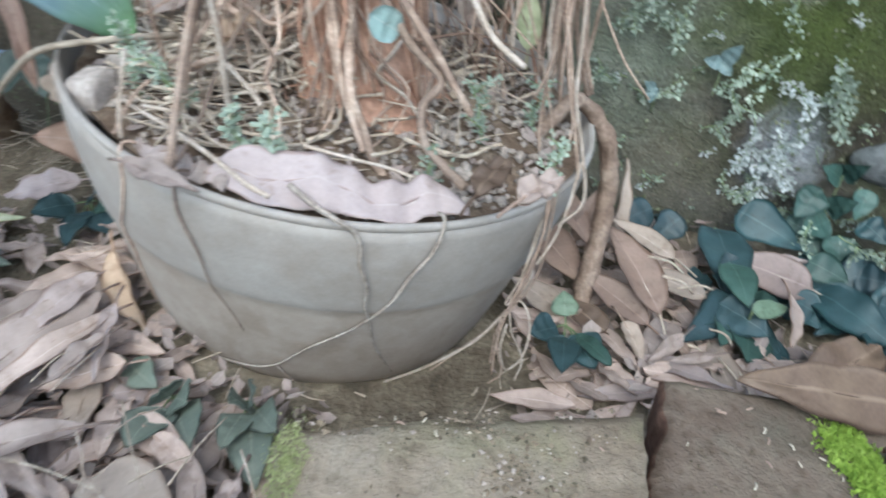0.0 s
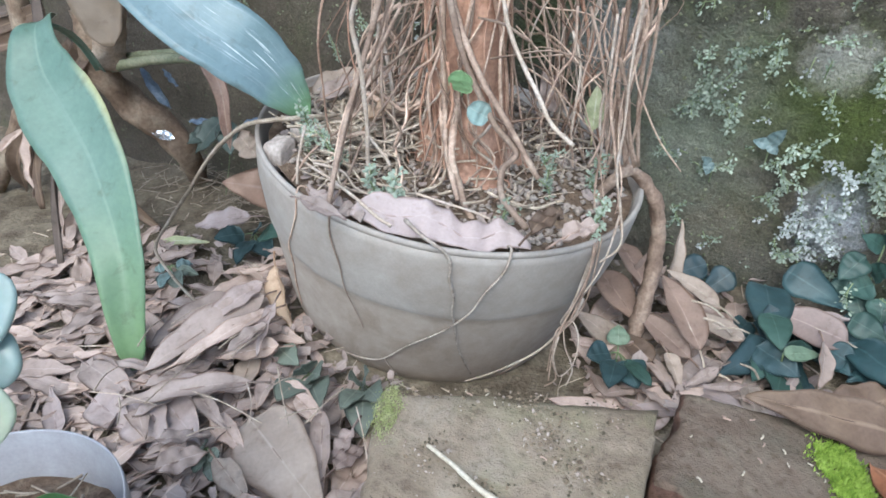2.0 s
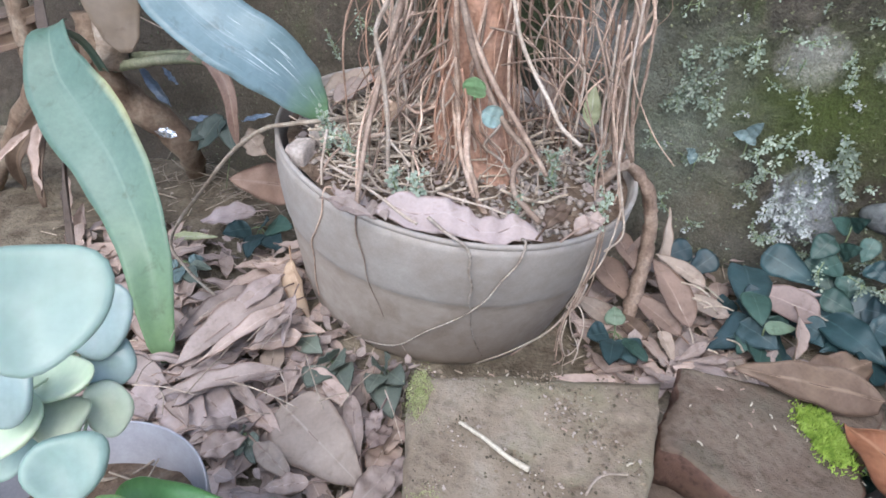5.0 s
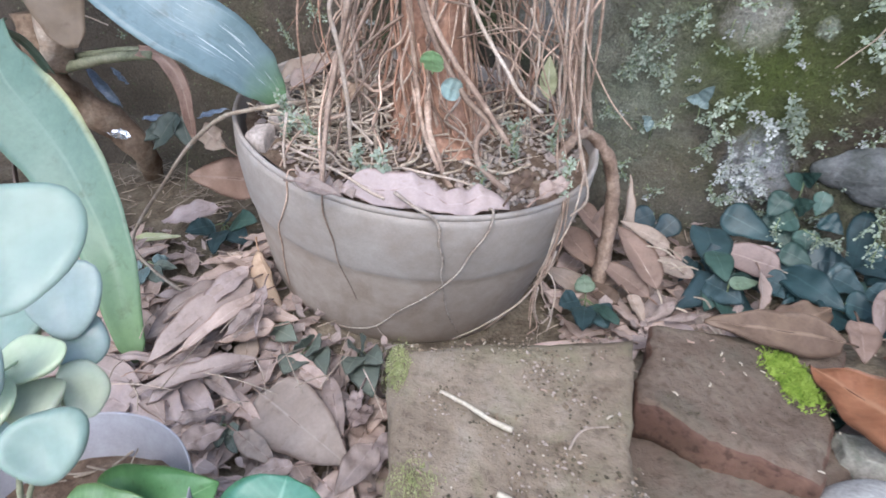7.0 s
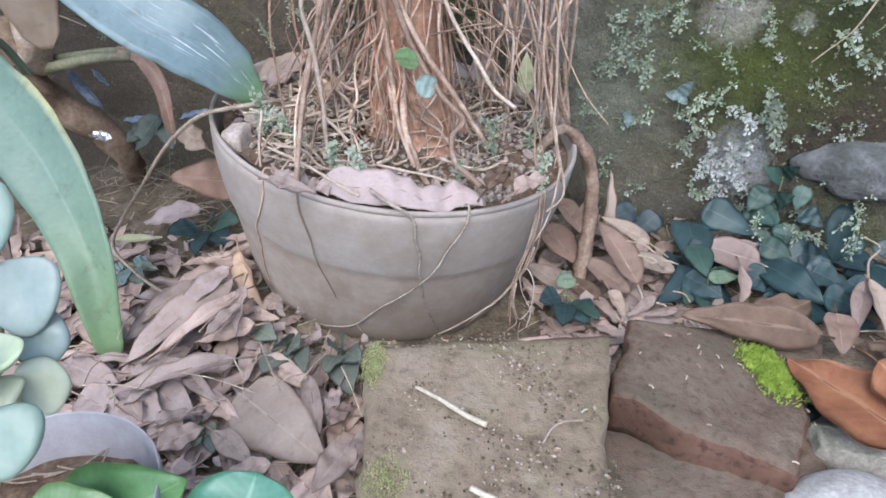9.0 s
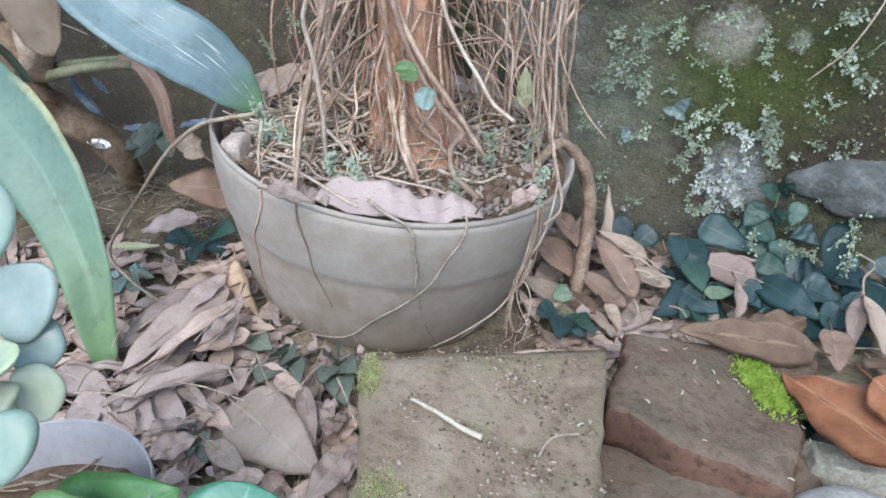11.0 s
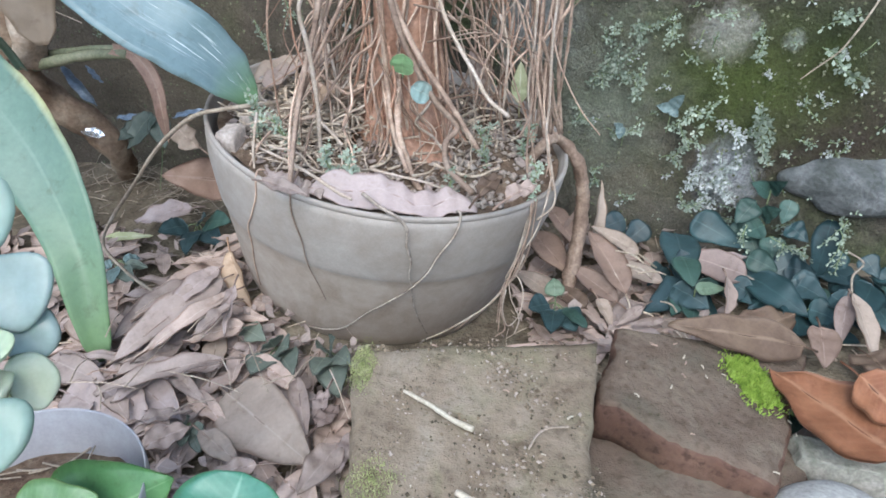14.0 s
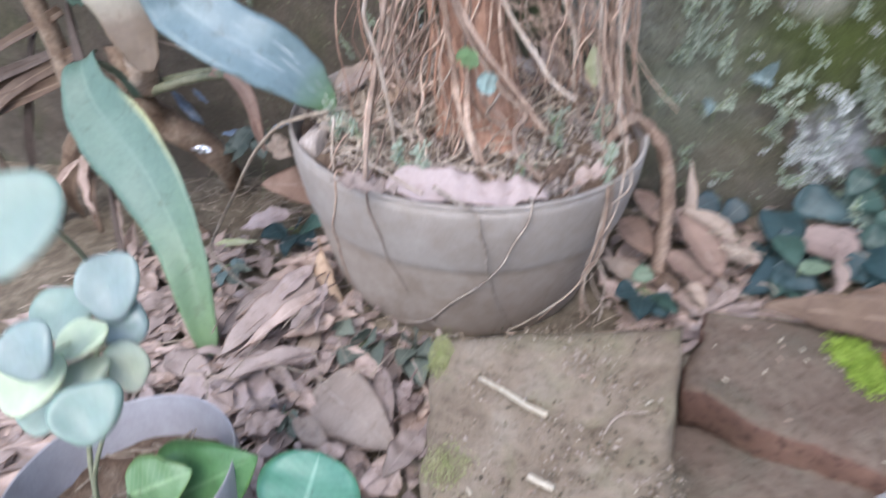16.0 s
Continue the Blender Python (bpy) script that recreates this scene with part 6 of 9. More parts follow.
pot_sprig((0.0008, 0.3990, 0.1870), 0.013, 40, 0.0026, 51, 9)
pot_sprig((-0.0121, 0.4031, 0.1870), 0.012, 34, 0.0025, 58, 9)
pot_sprig((0.0998, 0.4772, 0.1870), 0.019, 41, 0.0019, 52, 8)
pot_sprig((0.1290, 0.5071, 0.1870), 0.017, 36, 0.0019, 53, 8)
pot_sprig((0.0802, 0.4170, 0.1830), 0.016, 19, 0.0024, 54, 7)
pot_sprig((0.1375, 0.4420, 0.1760), 0.015, 32, 0.0020, 55, 8)
pot_sprig((-0.0849, 0.4411, 0.2000), 0.019, 41, 0.0019, 56, 8)
pot_sprig((-0.0598, 0.4285, 0.1970), 0.017, 36, 0.0019, 57, 8)


# ---- leafy creepers ----
def plant(name, base, label, category="plant", group=""):
    return thing(name, Matrix.Translation(base), label, category, group)


def stalk(parent, points, r=0.0008, material=None, name="stalk", label=""):
    return tube(name, local(parent, points), r, r * 0.7, material or SPRIG_STEM, parent, label, 5, 5, 0.2, 1)


climber = plant("climbing_plant", (0.2790, 0.6553, 0.1515), "small climbing plant with three rounded blue-green leaves on the wall")
leaf_part(climber, (0.2766, 0.6516, 0.1606), (0.2616, 0.6492, 0.1630), 0.011, CLIMB_LEAF, "", "ovate", (-0.1, -1, 0.3), seed=1)
leaf_part(climber, (0.2766, 0.6516, 0.1606), (0.2847, 0.6467, 0.1531), 0.010, CLIMB_LEAF, "", "ovate", (-0.1, -1, 0.3), seed=2)
leaf_part(climber, (0.2764, 0.6516, 0.1618), (0.2865, 0.6465, 0.1771), 0.013, CLIMB_LEAF, "", "ovate", (-0.1, -1, 0.3), seed=3)
stalk(climber, [(0.2766, 0.6516, 0.1606), (0.2780, 0.6534, 0.1490), (0.2778, 0.6574, 0.1318)])
climber = plant("climbing_plant", (0.2335, 0.6603, 0.1151), "small climbing plant with two teal leaves on the wall")
leaf_part(climber, (0.2302, 0.6577, 0.1354), (0.2293, 0.6528, 0.1225), 0.011, CLIMB_LEAF, "", "ovate", (-0.1, -1, 0.3), seed=4)
leaf_part(climber, (0.2316, 0.6575, 0.1336), (0.2215, 0.6536, 0.1396), 0.008, CLIMB_LEAF, "", "ovate", (-0.1, -1, 0.3), seed=5)
stalk(climber, [(0.2302, 0.6577, 0.1354), (0.2340, 0.6593, 0.1266), (0.2344, 0.6632, 0.1107)])

twig = thing("wall_twig", Matrix.Translation((0.3915, 0.6429, 0.2003)), "thin pale twig hanging slantwise against the mossy wall", "twig")
tube("shoot", local(twig, [(0.3884, 0.6353, 0.2024), (0.4010, 0.6319, 0.2179), (0.4124, 0.6286, 0.2318), (0.4195, 0.6279, 0.2464), (0.4260, 0.6291, 0.2610), (0.4362, 0.6380, 0.2788)]), 0.0006, 0.0010, STRAW, twig)

creeper = plant("creeping_plant", (0.4215, 0.6130, 0.0050), "dense creeper with heart-shaped green leaves at the foot of the wall")
leaf_part(creeper, (0.2443, 0.6131, 0.0460), (0.2155, 0.5983, 0.0377), 0.027, DARK_LEAF, "", "ovate", (-0.1, -0.8, 0.6), 0.30, 0.05, 0.0009, twist=0.15, seed=0)
stalk(creeper, [(0.2443, 0.6131, 0.0460), (0.2473, 0.6191, 0.0230), (0.2503, 0.6211, 0.0000)], 0.0009)
leaf_part(creeper, (0.2674, 0.6056, 0.0452), (0.2389, 0.5907, 0.0208), 0.029, DARK_LEAF, "", "lobed", (-0.1, -0.8, 0.6), 0.40, 0.09, 0.0012, twist=-0.50, seed=1)
leaf_part(creeper, (0.2999, 0.6119, 0.0340), (0.2974, 0.5250, 0.0260), 0.042, DARK_LEAF, "", "ovate", (0.05, -0.55, 0.85), 0.50, 0.13, 0.0018, twist=0.50, seed=2)
stalk(creeper, [(0.2999, 0.6119, 0.0340), (0.3029, 0.6179, 0.0170), (0.3059, 0.6199, 0.0000)], 0.0009)
leaf_part(creeper, (0.2960, 0.5526, 0.0400), (0.3008, 0.5091, 0.0320), 0.028, MID_LEAF, "", "ovate", (0.05, -0.55, 0.85), 0.60, 0.05, 0.0009, twist=0.35, seed=3)
leaf_part(creeper, (0.3006, 0.5264, 0.0220), (0.2527, 0.4835, 0.0140), 0.038, DARK_LEAF, "", "lobed", (0.05, -0.55, 0.85), 0.30, 0.09, 0.0012, twist=-0.30, seed=4)
stalk(creeper, [(0.3006, 0.5264, 0.0220), (0.3036, 0.5324, 0.0110), (0.3066, 0.5344, 0.0000)], 0.0009)
leaf_part(creeper, (0.2840, 0.5180, 0.0260), (0.3169, 0.4971, 0.0180), 0.035, DARK_LEAF, "", "ovate", (0.05, -0.55, 0.85), 0.40, 0.13, 0.0018, twist=0.15, seed=5)
leaf_part(creeper, (0.3012, 0.5025, 0.0340), (0.3351, 0.5231, 0.0260), 0.015, SAGE_LEAF, "", "ovate", (0.05, -0.55, 0.85), 0.50, 0.05, 0.0009, twist=-0.50, seed=6)
stalk(creeper, [(0.3012, 0.5025, 0.0340), (0.3042, 0.5085, 0.0170), (0.3072, 0.5105, 0.0000)], 0.0009)
leaf_part(creeper, (0.3173, 0.6201, 0.0485), (0.3702, 0.5963, 0.0300), 0.039, DUSK_LEAF, "", "lobed", (-0.1, -0.8, 0.6), 0.60, 0.09, 0.0012, twist=0.50, seed=7)
leaf_part(creeper, (0.3792, 0.6283, 0.0720), (0.3592, 0.6125, 0.0515), 0.026, MID_LEAF, "", "ovate", (-0.1, -0.8, 0.6), 0.30, 0.13, 0.0018, twist=0.35, seed=8)
stalk(creeper, [(0.3792, 0.6283, 0.0720), (0.3822, 0.6343, 0.0360), (0.3852, 0.6343, 0.0000)], 0.0009)
leaf_part(creeper, (0.3910, 0.6290, 0.0819), (0.3645, 0.6139, 0.1000), 0.018, MID_LEAF, "", "ovate", (-0.1, -0.8, 0.6), 0.40, 0.05, 0.0009, twist=-0.30, seed=9)
leaf_part(creeper, (0.3911, 0.6290, 0.0858), (0.3969, 0.6103, 0.1054), 0.019, MID_LEAF, "", "lobed", (-0.1, -0.8, 0.6), 0.50, 0.09, 0.0012, twist=0.15, seed=10)
stalk(creeper, [(0.3911, 0.6290, 0.0858), (0.3941, 0.6350, 0.0429), (0.3971, 0.6330, 0.0000)], 0.0009)
leaf_part(creeper, (0.3884, 0.6253, 0.0553), (0.3988, 0.6061, 0.0744), 0.020, MID_LEAF, "", "ovate", (-0.1, -0.8, 0.6), 0.60, 0.13, 0.0018, twist=-0.50, seed=11)
leaf_part(creeper, (0.3920, 0.6209, 0.0477), (0.3656, 0.6058, 0.0421), 0.026, MID_LEAF, "", "ovate", (-0.1, -0.8, 0.6), 0.30, 0.05, 0.0009, twist=0.50, seed=12)
stalk(creeper, [(0.3920, 0.6209, 0.0477), (0.3950, 0.6269, 0.0238), (0.3980, 0.6289, 0.0000)], 0.0009)
leaf_part(creeper, (0.3803, 0.6182, 0.0342), (0.3905, 0.5990, 0.0133), 0.028, MID_LEAF, "", "lobed", (-0.1, -0.8, 0.6), 0.40, 0.09, 0.0012, twist=0.35, seed=13)
leaf_part(creeper, (0.4003, 0.6120, 0.0396), (0.3995, 0.5941, 0.0174), 0.028, MID_LEAF, "", "ovate", (-0.1, -0.8, 0.6), 0.50, 0.13, 0.0018, twist=-0.30, seed=14)
stalk(creeper, [(0.4003, 0.6120, 0.0396), (0.4033, 0.6180, 0.0198), (0.4063, 0.6200, 0.0000)], 0.0009)
leaf_part(creeper, (0.4297, 0.5927, 0.0282), (0.3950, 0.5786, 0.0099), 0.038, DARK_LEAF, "", "ovate", (-0.1, -0.8, 0.6), 0.60, 0.05, 0.0009, twist=0.15, seed=15)
leaf_part(creeper, (0.4448, 0.5961, 0.0726), (0.4406, 0.5785, -0.0132), 0.030, DUSK_LEAF, "", "lobed", (-0.1, -0.8, 0.6), 0.30, 0.09, 0.0012, twist=-0.50, seed=16)
stalk(creeper, [(0.4448, 0.5961, 0.0726), (0.4478, 0.6021, 0.0363), (0.4508, 0.6041, 0.0000)], 0.0009)
leaf_part(creeper, (0.3639, 0.5535, 0.0240), (0.4081, 0.5008, 0.0160), 0.038, DUSK_LEAF, "", "ovate", (0.05, -0.55, 0.85), 0.40, 0.13, 0.0018, twist=0.50, seed=17)
leaf_part(creeper, (0.3447, 0.5383, 0.0220), (0.3683, 0.5291, 0.0140), 0.029, DUSK_LEAF, "", "ovate", (0.05, -0.55, 0.85), 0.50, 0.05, 0.0009, twist=0.35, seed=18)
stalk(creeper, [(0.3447, 0.5383, 0.0220), (0.3477, 0.5443, 0.0110), (0.3507, 0.5463, 0.0000)], 0.0009)
leaf_part(creeper, (0.4051, 0.5360, 0.0300), (0.4312, 0.5186, 0.0220), 0.035, DARK_LEAF, "", "lobed", (0.05, -0.55, 0.85), 0.60, 0.09, 0.0012, twist=-0.30, seed=19)
leaf_part(creeper, (0.4767, 0.5876, 0.0181), (0.4564, 0.5718, 0.0005), 0.029, DUSK_LEAF, "", "ovate", (-0.1, -0.8, 0.6), 0.30, 0.13, 0.0018, twist=0.15, seed=20)
stalk(creeper, [(0.4767, 0.5876, 0.0181), (0.4797, 0.5936, 0.0090), (0.4827, 0.5956, 0.0000)], 0.0009)
leaf_part(creeper, (0.4784, 0.5476, 0.0300), (0.4473, 0.4991, 0.0220), 0.034, DUSK_LEAF, "", "ovate", (0.05, -0.55, 0.85), 0.40, 0.05, 0.0009, twist=-0.50, seed=21)
leaf_part(creeper, (0.4096, 0.5089, 0.0200), (0.4395, 0.5023, 0.0120), 0.034, DUSK_LEAF, "", "lobed", (0.05, -0.55, 0.85), 0.50, 0.09, 0.0012, twist=0.50, seed=22)
stalk(creeper, [(0.4096, 0.5089, 0.0200), (0.4126, 0.5149, 0.0100), (0.4156, 0.5169, 0.0000)], 0.0009)
leaf_part(creeper, (0.4285, 0.5426, 0.0280), (0.3971, 0.5347, 0.0200), 0.034, DARK_LEAF, "", "ovate", (0.05, -0.55, 0.85), 0.60, 0.13, 0.0018, twist=0.35, seed=23)
leaf_part(creeper, (0.4517, 0.5155, 0.0200), (0.4603, 0.4807, 0.0120), 0.030, DUSK_LEAF, "", "ovate", (0.05, -0.55, 0.85), 0.30, 0.05, 0.0009, twist=-0.30, seed=24)
stalk(creeper, [(0.4517, 0.5155, 0.0200), (0.4547, 0.5215, 0.0100), (0.4577, 0.5235, 0.0000)], 0.0009)
leaf_part(creeper, (0.4143, 0.6144, 0.0532), (0.4298, 0.5947, 0.0455), 0.026, DUSK_LEAF, "", "lobed", (-0.1, -0.8, 0.6), 0.40, 0.09, 0.0012, twist=0.15, seed=25)
leaf_part(creeper, (0.3498, 0.5795, 0.0160), (0.3231, 0.5525, 0.0100), 0.027, DARK_LEAF, "", "lobed", (0.05, -0.55, 0.85), 0.35, 0.05, 0.0018, twist=-0.50, seed=40)
leaf_part(creeper, (0.3722, 0.5891, 0.0262), (0.3998, 0.5720, 0.0203), 0.026, MID_LEAF, "", "ovate", (-0.1, -0.8, 0.6), 0.47, 0.10, 0.0009, twist=0.50, seed=41)
leaf_part(creeper, (0.4112, 0.5828, 0.0201), (0.4342, 0.5662, 0.0263), 0.029, DARK_LEAF, "", "lobed", (-0.1, -0.8, 0.6), 0.59, 0.15, 0.0012, twist=0.35, seed=42)
leaf_part(creeper, (0.4667, 0.5987, 0.0364), (0.4525, 0.5862, 0.0151), 0.026, DUSK_LEAF, "", "ovate", (-0.1, -0.8, 0.6), 0.71, 0.05, 0.0018, twist=-0.30, seed=43)
leaf_part(creeper, (0.4859, 0.5915, 0.0358), (0.5001, 0.5760, 0.0199), 0.025, DARK_LEAF, "", "lobed", (-0.1, -0.8, 0.6), 0.35, 0.10, 0.0009, twist=0.15, seed=44)
leaf_part(creeper, (0.4324, 0.5242, 0.0280), (0.4489, 0.5097, 0.0220), 0.029, DARK_LEAF, "", "ovate", (0.05, -0.55, 0.85), 0.47, 0.15, 0.0012, twist=-0.50, seed=45)
leaf_part(creeper, (0.3889, 0.5371, 0.0140), (0.3589, 0.5171, 0.0080), 0.028, DUSK_LEAF, "", "lobed", (0.05, -0.55, 0.85), 0.59, 0.05, 0.0018, twist=0.50, seed=46)
leaf_part(creeper, (0.4748, 0.5236, 0.0200), (0.4772, 0.4889, 0.0140), 0.030, DARK_LEAF, "", "ovate", (0.05, -0.55, 0.85), 0.71, 0.10, 0.0009, twist=0.35, seed=47)
leaf_part(creeper, (0.2836, 0.5628, 0.0200), (0.2638, 0.5322, 0.0140), 0.023, DARK_LEAF, "", "lobed", (0.05, -0.55, 0.85), 0.35, 0.15, 0.0012, twist=-0.30, seed=48)
leaf_part(creeper, (0.5163, 0.5832, 0.0305), (0.5069, 0.5702, -0.0034), 0.032, DUSK_LEAF, "", "ovate", (-0.1, -0.8, 0.6), 0.47, 0.05, 0.0018, twist=0.15, seed=49)
leaf_part(creeper, (0.5066, 0.5286, 0.0200), (0.4786, 0.4811, 0.0140), 0.034, DARK_LEAF, "", "lobed", (0.05, -0.55, 0.85), 0.59, 0.10, 0.0009, twist=-0.50, seed=50)
leaf_part(creeper, (0.3153, 0.6053, 0.0250), (0.2877, 0.5944, 0.0219), 0.022, DARK_LEAF, "", "ovate", (-0.1, -0.8, 0.6), 0.71, 0.15, 0.0012, twist=0.50, seed=51)
leaf_part(creeper, (0.3587, 0.6225, 0.0438), (0.3820, 0.6060, 0.0379), 0.024, MID_LEAF, "", "lobed", (-0.1, -0.8, 0.6), 0.35, 0.05, 0.0018, twist=0.35, seed=52)
leaf_part(creeper, (0.4132, 0.6245, 0.0779), (0.4053, 0.6114, 0.0561), 0.020, MID_LEAF, "", "ovate", (-0.1, -0.8, 0.6), 0.47, 0.10, 0.0009, twist=-0.30, seed=53)

# smaller leaves of the creeper underneath
MORE = random.Random(15)
for i in range(64):
    x, y = MORE.uniform(0.28, 0.64), MORE.uniform(0.49, 0.62)
    y = min(y, wall_line(x) - 0.045)
    z = ground_height(x, y) + MORE.uniform(0.004, 0.02)
    t = MORE.uniform(3.6, 6.0)
    ln = MORE.uniform(0.03, 0.045)
    leaf_part(creeper, (x, y, z), (x + ln * math.cos(t), y + ln * math.sin(t), z), ln * MORE.uniform(0.75, 1.0), MORE.choice((DARK_LEAF, DUSK_LEAF, MID_LEAF)), "", MORE.choice(("ovate", "lobed", "lobed")), (MORE.uniform(-0.3, 0.3), -0.5, 0.9), 0.3, 0.08, 0.001, seed=400 + i)


def low_plant(base, leaves, label, group="green seedlings in the leaf litter", name="ground_plant"):
    """A rosette: leaves are rows of tip, width, material, outline."""
    ob = plant(name, base, label, "plant", group)
    top = Vector(base) + Vector((0, 0, 0.014))
    stalk(ob, [base, tuple(top)], 0.0012)
    for i, (tip, width, material, outline) in enumerate(leaves):
        d = (Vector(tip) - top) * 0.25
        leaf = leaf_part(ob, top + d, tip, width, material, "", outline, (0, -0.55, 1), 0.5, 0.06, 0.001, seed=i + int(width * 9000))
        inv = (ob.matrix_world @ leaf.matrix_basis).inverted()
        tube("petiole", [inv @ q for q in (top, top + d * 0.6 + Vector((0, 0, 0.001)), top + d)], 0.0008, 0.0006, SPRIG_STEM, leaf, "", 5, 5, 0.2, 1)
    return ob


low_plant((0.3075, 0.5502, 0.0000), [((0.2824, 0.5411, 0.0350), 0.024, DARK_LEAF, "ovate"), ((0.2967, 0.5674, 0.0400), 0.026, DARK_LEAF, "ovate"), ((0.2654, 0.4972, 0.0200), 0.026, DARK_LEAF, "ovate"), ((0.2796, 0.4823, 0.0160), 0.026, MID_LEAF, "ovate"), ((0.3328, 0.5229, 0.0220), 0.020, MID_LEAF, "ovate"), ((0.3083, 0.5034, 0.0200), 0.026, MID_LEAF, "ovate")], "low plant with glossy dark blue-green leaves among dry leaves")
low_plant((0.2587, 0.6586, 0.0000), [((0.2273, 0.6292, 0.0220), 0.020, MID_LEAF, "ovate"), ((0.2403, 0.5948, 0.0180), 0.026, DARK_LEAF, "heart"), ((0.2742, 0.6172, 0.0220), 0.030, DARK_LEAF, "heart"), ((0.2661, 0.6273, 0.0300), 0.018, DARK_LEAF, "heart")], "low plant with blue-green leaves at the wall's foot")
low_plant((0.1712, 0.4873, 0.0000), [((0.1455, 0.4690, 0.0180), 0.026, DARK_LEAF, "ovate"), ((0.1900, 0.4491, 0.0120), 0.032, DARK_LEAF, "ovate"), ((0.1668, 0.4392, 0.0140), 0.024, DARK_LEAF, "ovate"), ((0.1990, 0.4462, 0.0200), 0.012, MID_LEAF, "round"), ((0.1684, 0.5068, 0.0300), 0.020, SAGE_LEAF, "ovate")], "low plant with dark glossy leaves between pot and paving stone")
low_plant((-0.2407, 0.5750, 0.0000), [((-0.2698, 0.5409, 0.0200), 0.030, DARK_LEAF, "ovate"), ((-0.2229, 0.5105, 0.0140), 0.024, DARK_LEAF, "ovate"), ((-0.1865, 0.5521, 0.0350), 0.030, MID_LEAF, "ovate"), ((-0.1846, 0.5204, 0.0220), 0.026, DARK_LEAF, "ovate"), ((-0.2185, 0.5583, 0.0360), 0.018, DARK_LEAF, "ovate")], "low plant with dark green lobed leaves beside the pot")
low_plant((-0.0710, 0.3788, 0.0000), [((-0.0700, 0.3291, 0.0300), 0.030, DULL_LEAF, "ovate"), ((-0.0494, 0.3591, 0.0360), 0.026, DULL_LEAF, "ovate"), ((-0.0377, 0.3359, 0.0280), 0.030, DULL_LEAF, "ovate"), ((-0.0690, 0.3658, 0.0340), 0.024, DULL_LEAF, "ovate")], "low plant with dark green leaves pushing through dry leaves")
low_plant((-0.0233, 0.3821, 0.0000), [((-0.0273, 0.3647, 0.0340), 0.024, DULL_LEAF, "heart"), ((-0.0140, 0.3703, 0.0400), 0.024, DULL_LEAF, "heart"), ((0.0062, 0.3467, 0.0360), 0.024, DULL_LEAF, "heart"), ((0.0044, 0.3171, 0.0280), 0.032, DULL_LEAF, "heart"), ((-0.0213, 0.3361, 0.0300), 0.024, DULL_LEAF, "heart")], "low plant with dark green leaves beside the paving stone")
low_plant((-0.1184, 0.4051, 0.0000), [((-0.1195, 0.3754, 0.0260), 0.016, DULL_LEAF, "lance"), ((-0.0768, 0.3741, 0.0260), 0.024, DULL_LEAF, "lance")], "dark green leaf pair flat on the dry leaves")
low_plant((-0.1057, 0.2870, 0.0000), [((-0.1040, 0.2832, 0.0200), 0.010, DULL_LEAF, "round"), ((-0.0860, 0.2748, 0.0200), 0.010, DULL_LEAF, "round"), ((-0.0980, 0.2642, 0.0150), 0.009, DULL_LEAF, "round"), ((-0.0841, 0.2636, 0.0120), 0.009, DULL_LEAF, "round")], "tiny grey-green seedling among dry leaves")
low_plant((0.3608, 0.3716, 0.0000), [((0.3431, 0.3600, 0.0280), 0.012, FRESH, "heart"), ((0.3515, 0.3507, 0.0240), 0.014, MID_LEAF, "heart"), ((0.3428, 0.3420, 0.0200), 0.013, MID_LEAF, "heart")], "small green seedling between paving stone and brown leaf")
low_plant((0.3450, 0.3199, 0.0000), [((0.3326, 0.3168, 0.0200), 0.016, FRESH, "heart"), ((0.3416, 0.3073, 0.0180), 0.014, FRESH, "heart")], "small green seedling beside the pale stone")
low_plant((-0.2856, 0.4845, 0.0000), [((-0.2987, 0.4754, 0.0120), 0.012, CLIMB_LEAF, "ovate"), ((-0.2684, 0.4992, 0.0120), 0.014, CLIMB_LEAF, "ovate"), ((-0.2517, 0.4852, 0.0100), 0.012, DULL_LEAF, "ovate"), ((-0.2501, 0.4549, 0.0100), 0.018, DULL_LEAF, "ovate"), ((-0.2724, 0.4517, 0.0100), 0.016, CLIMB_LEAF, "ovate")], "pale grey-green seedlings on bare dark soil")
leaf_thing("yellow_leaf", (-0.3322, 0.5292, 0.0120), (-0.2790, 0.5443, 0.0120), 0.014, YELLOW_LEAF, "narrow yellow-green leaf lying on the soil", "leaf", "", "lance", (0, -0.5, 1), 0.15, 0.2, 0.001, 0, 0, 61)
leaf_thing("green_leaf", (0.0306, 0.4550, 0.2387), (0.0331, 0.4470, 0.2560), 0.019, SOFT_GREEN, "small round bright green leaf against the trunk", "leaf", "", "round", (0, -1, 0.4), 0.3, 0.15, 0.0005, 0, 0, 62, 0.004)
leaf_thing("green_leaf", (0.0543, 0.4450, 0.2253), (0.0408, 0.4370, 0.2350), 0.017, ROUND_LEAF, "small round teal leaf against the trunk", "leaf", "", "round", (0, -1, 0.4), 0.3, 0.15, 0.0005, 0, 0, 63, 0.004)


# ---- dry leaves on the ground ----
D = "dry brown leaf curled on the leaf litter"


def dry(base, tip, width, seed, label=D, material=DEAD, outline="lance", up=(0, -0.3, 1), arch=0.4, cup=0.4, wave=0.003, twist=0.0, torn=0.1, stalk_len=0.014, rib_material=None, side=0.0):
    return leaf_thing("dry_leaf", base, tip, width, material, label, "leaf", "dry leaves on the ground", outline, up, arch * 0.75, cup * 0.6, wave, twist, torn, seed, stalk_len, 0.0010, rib_material, side)


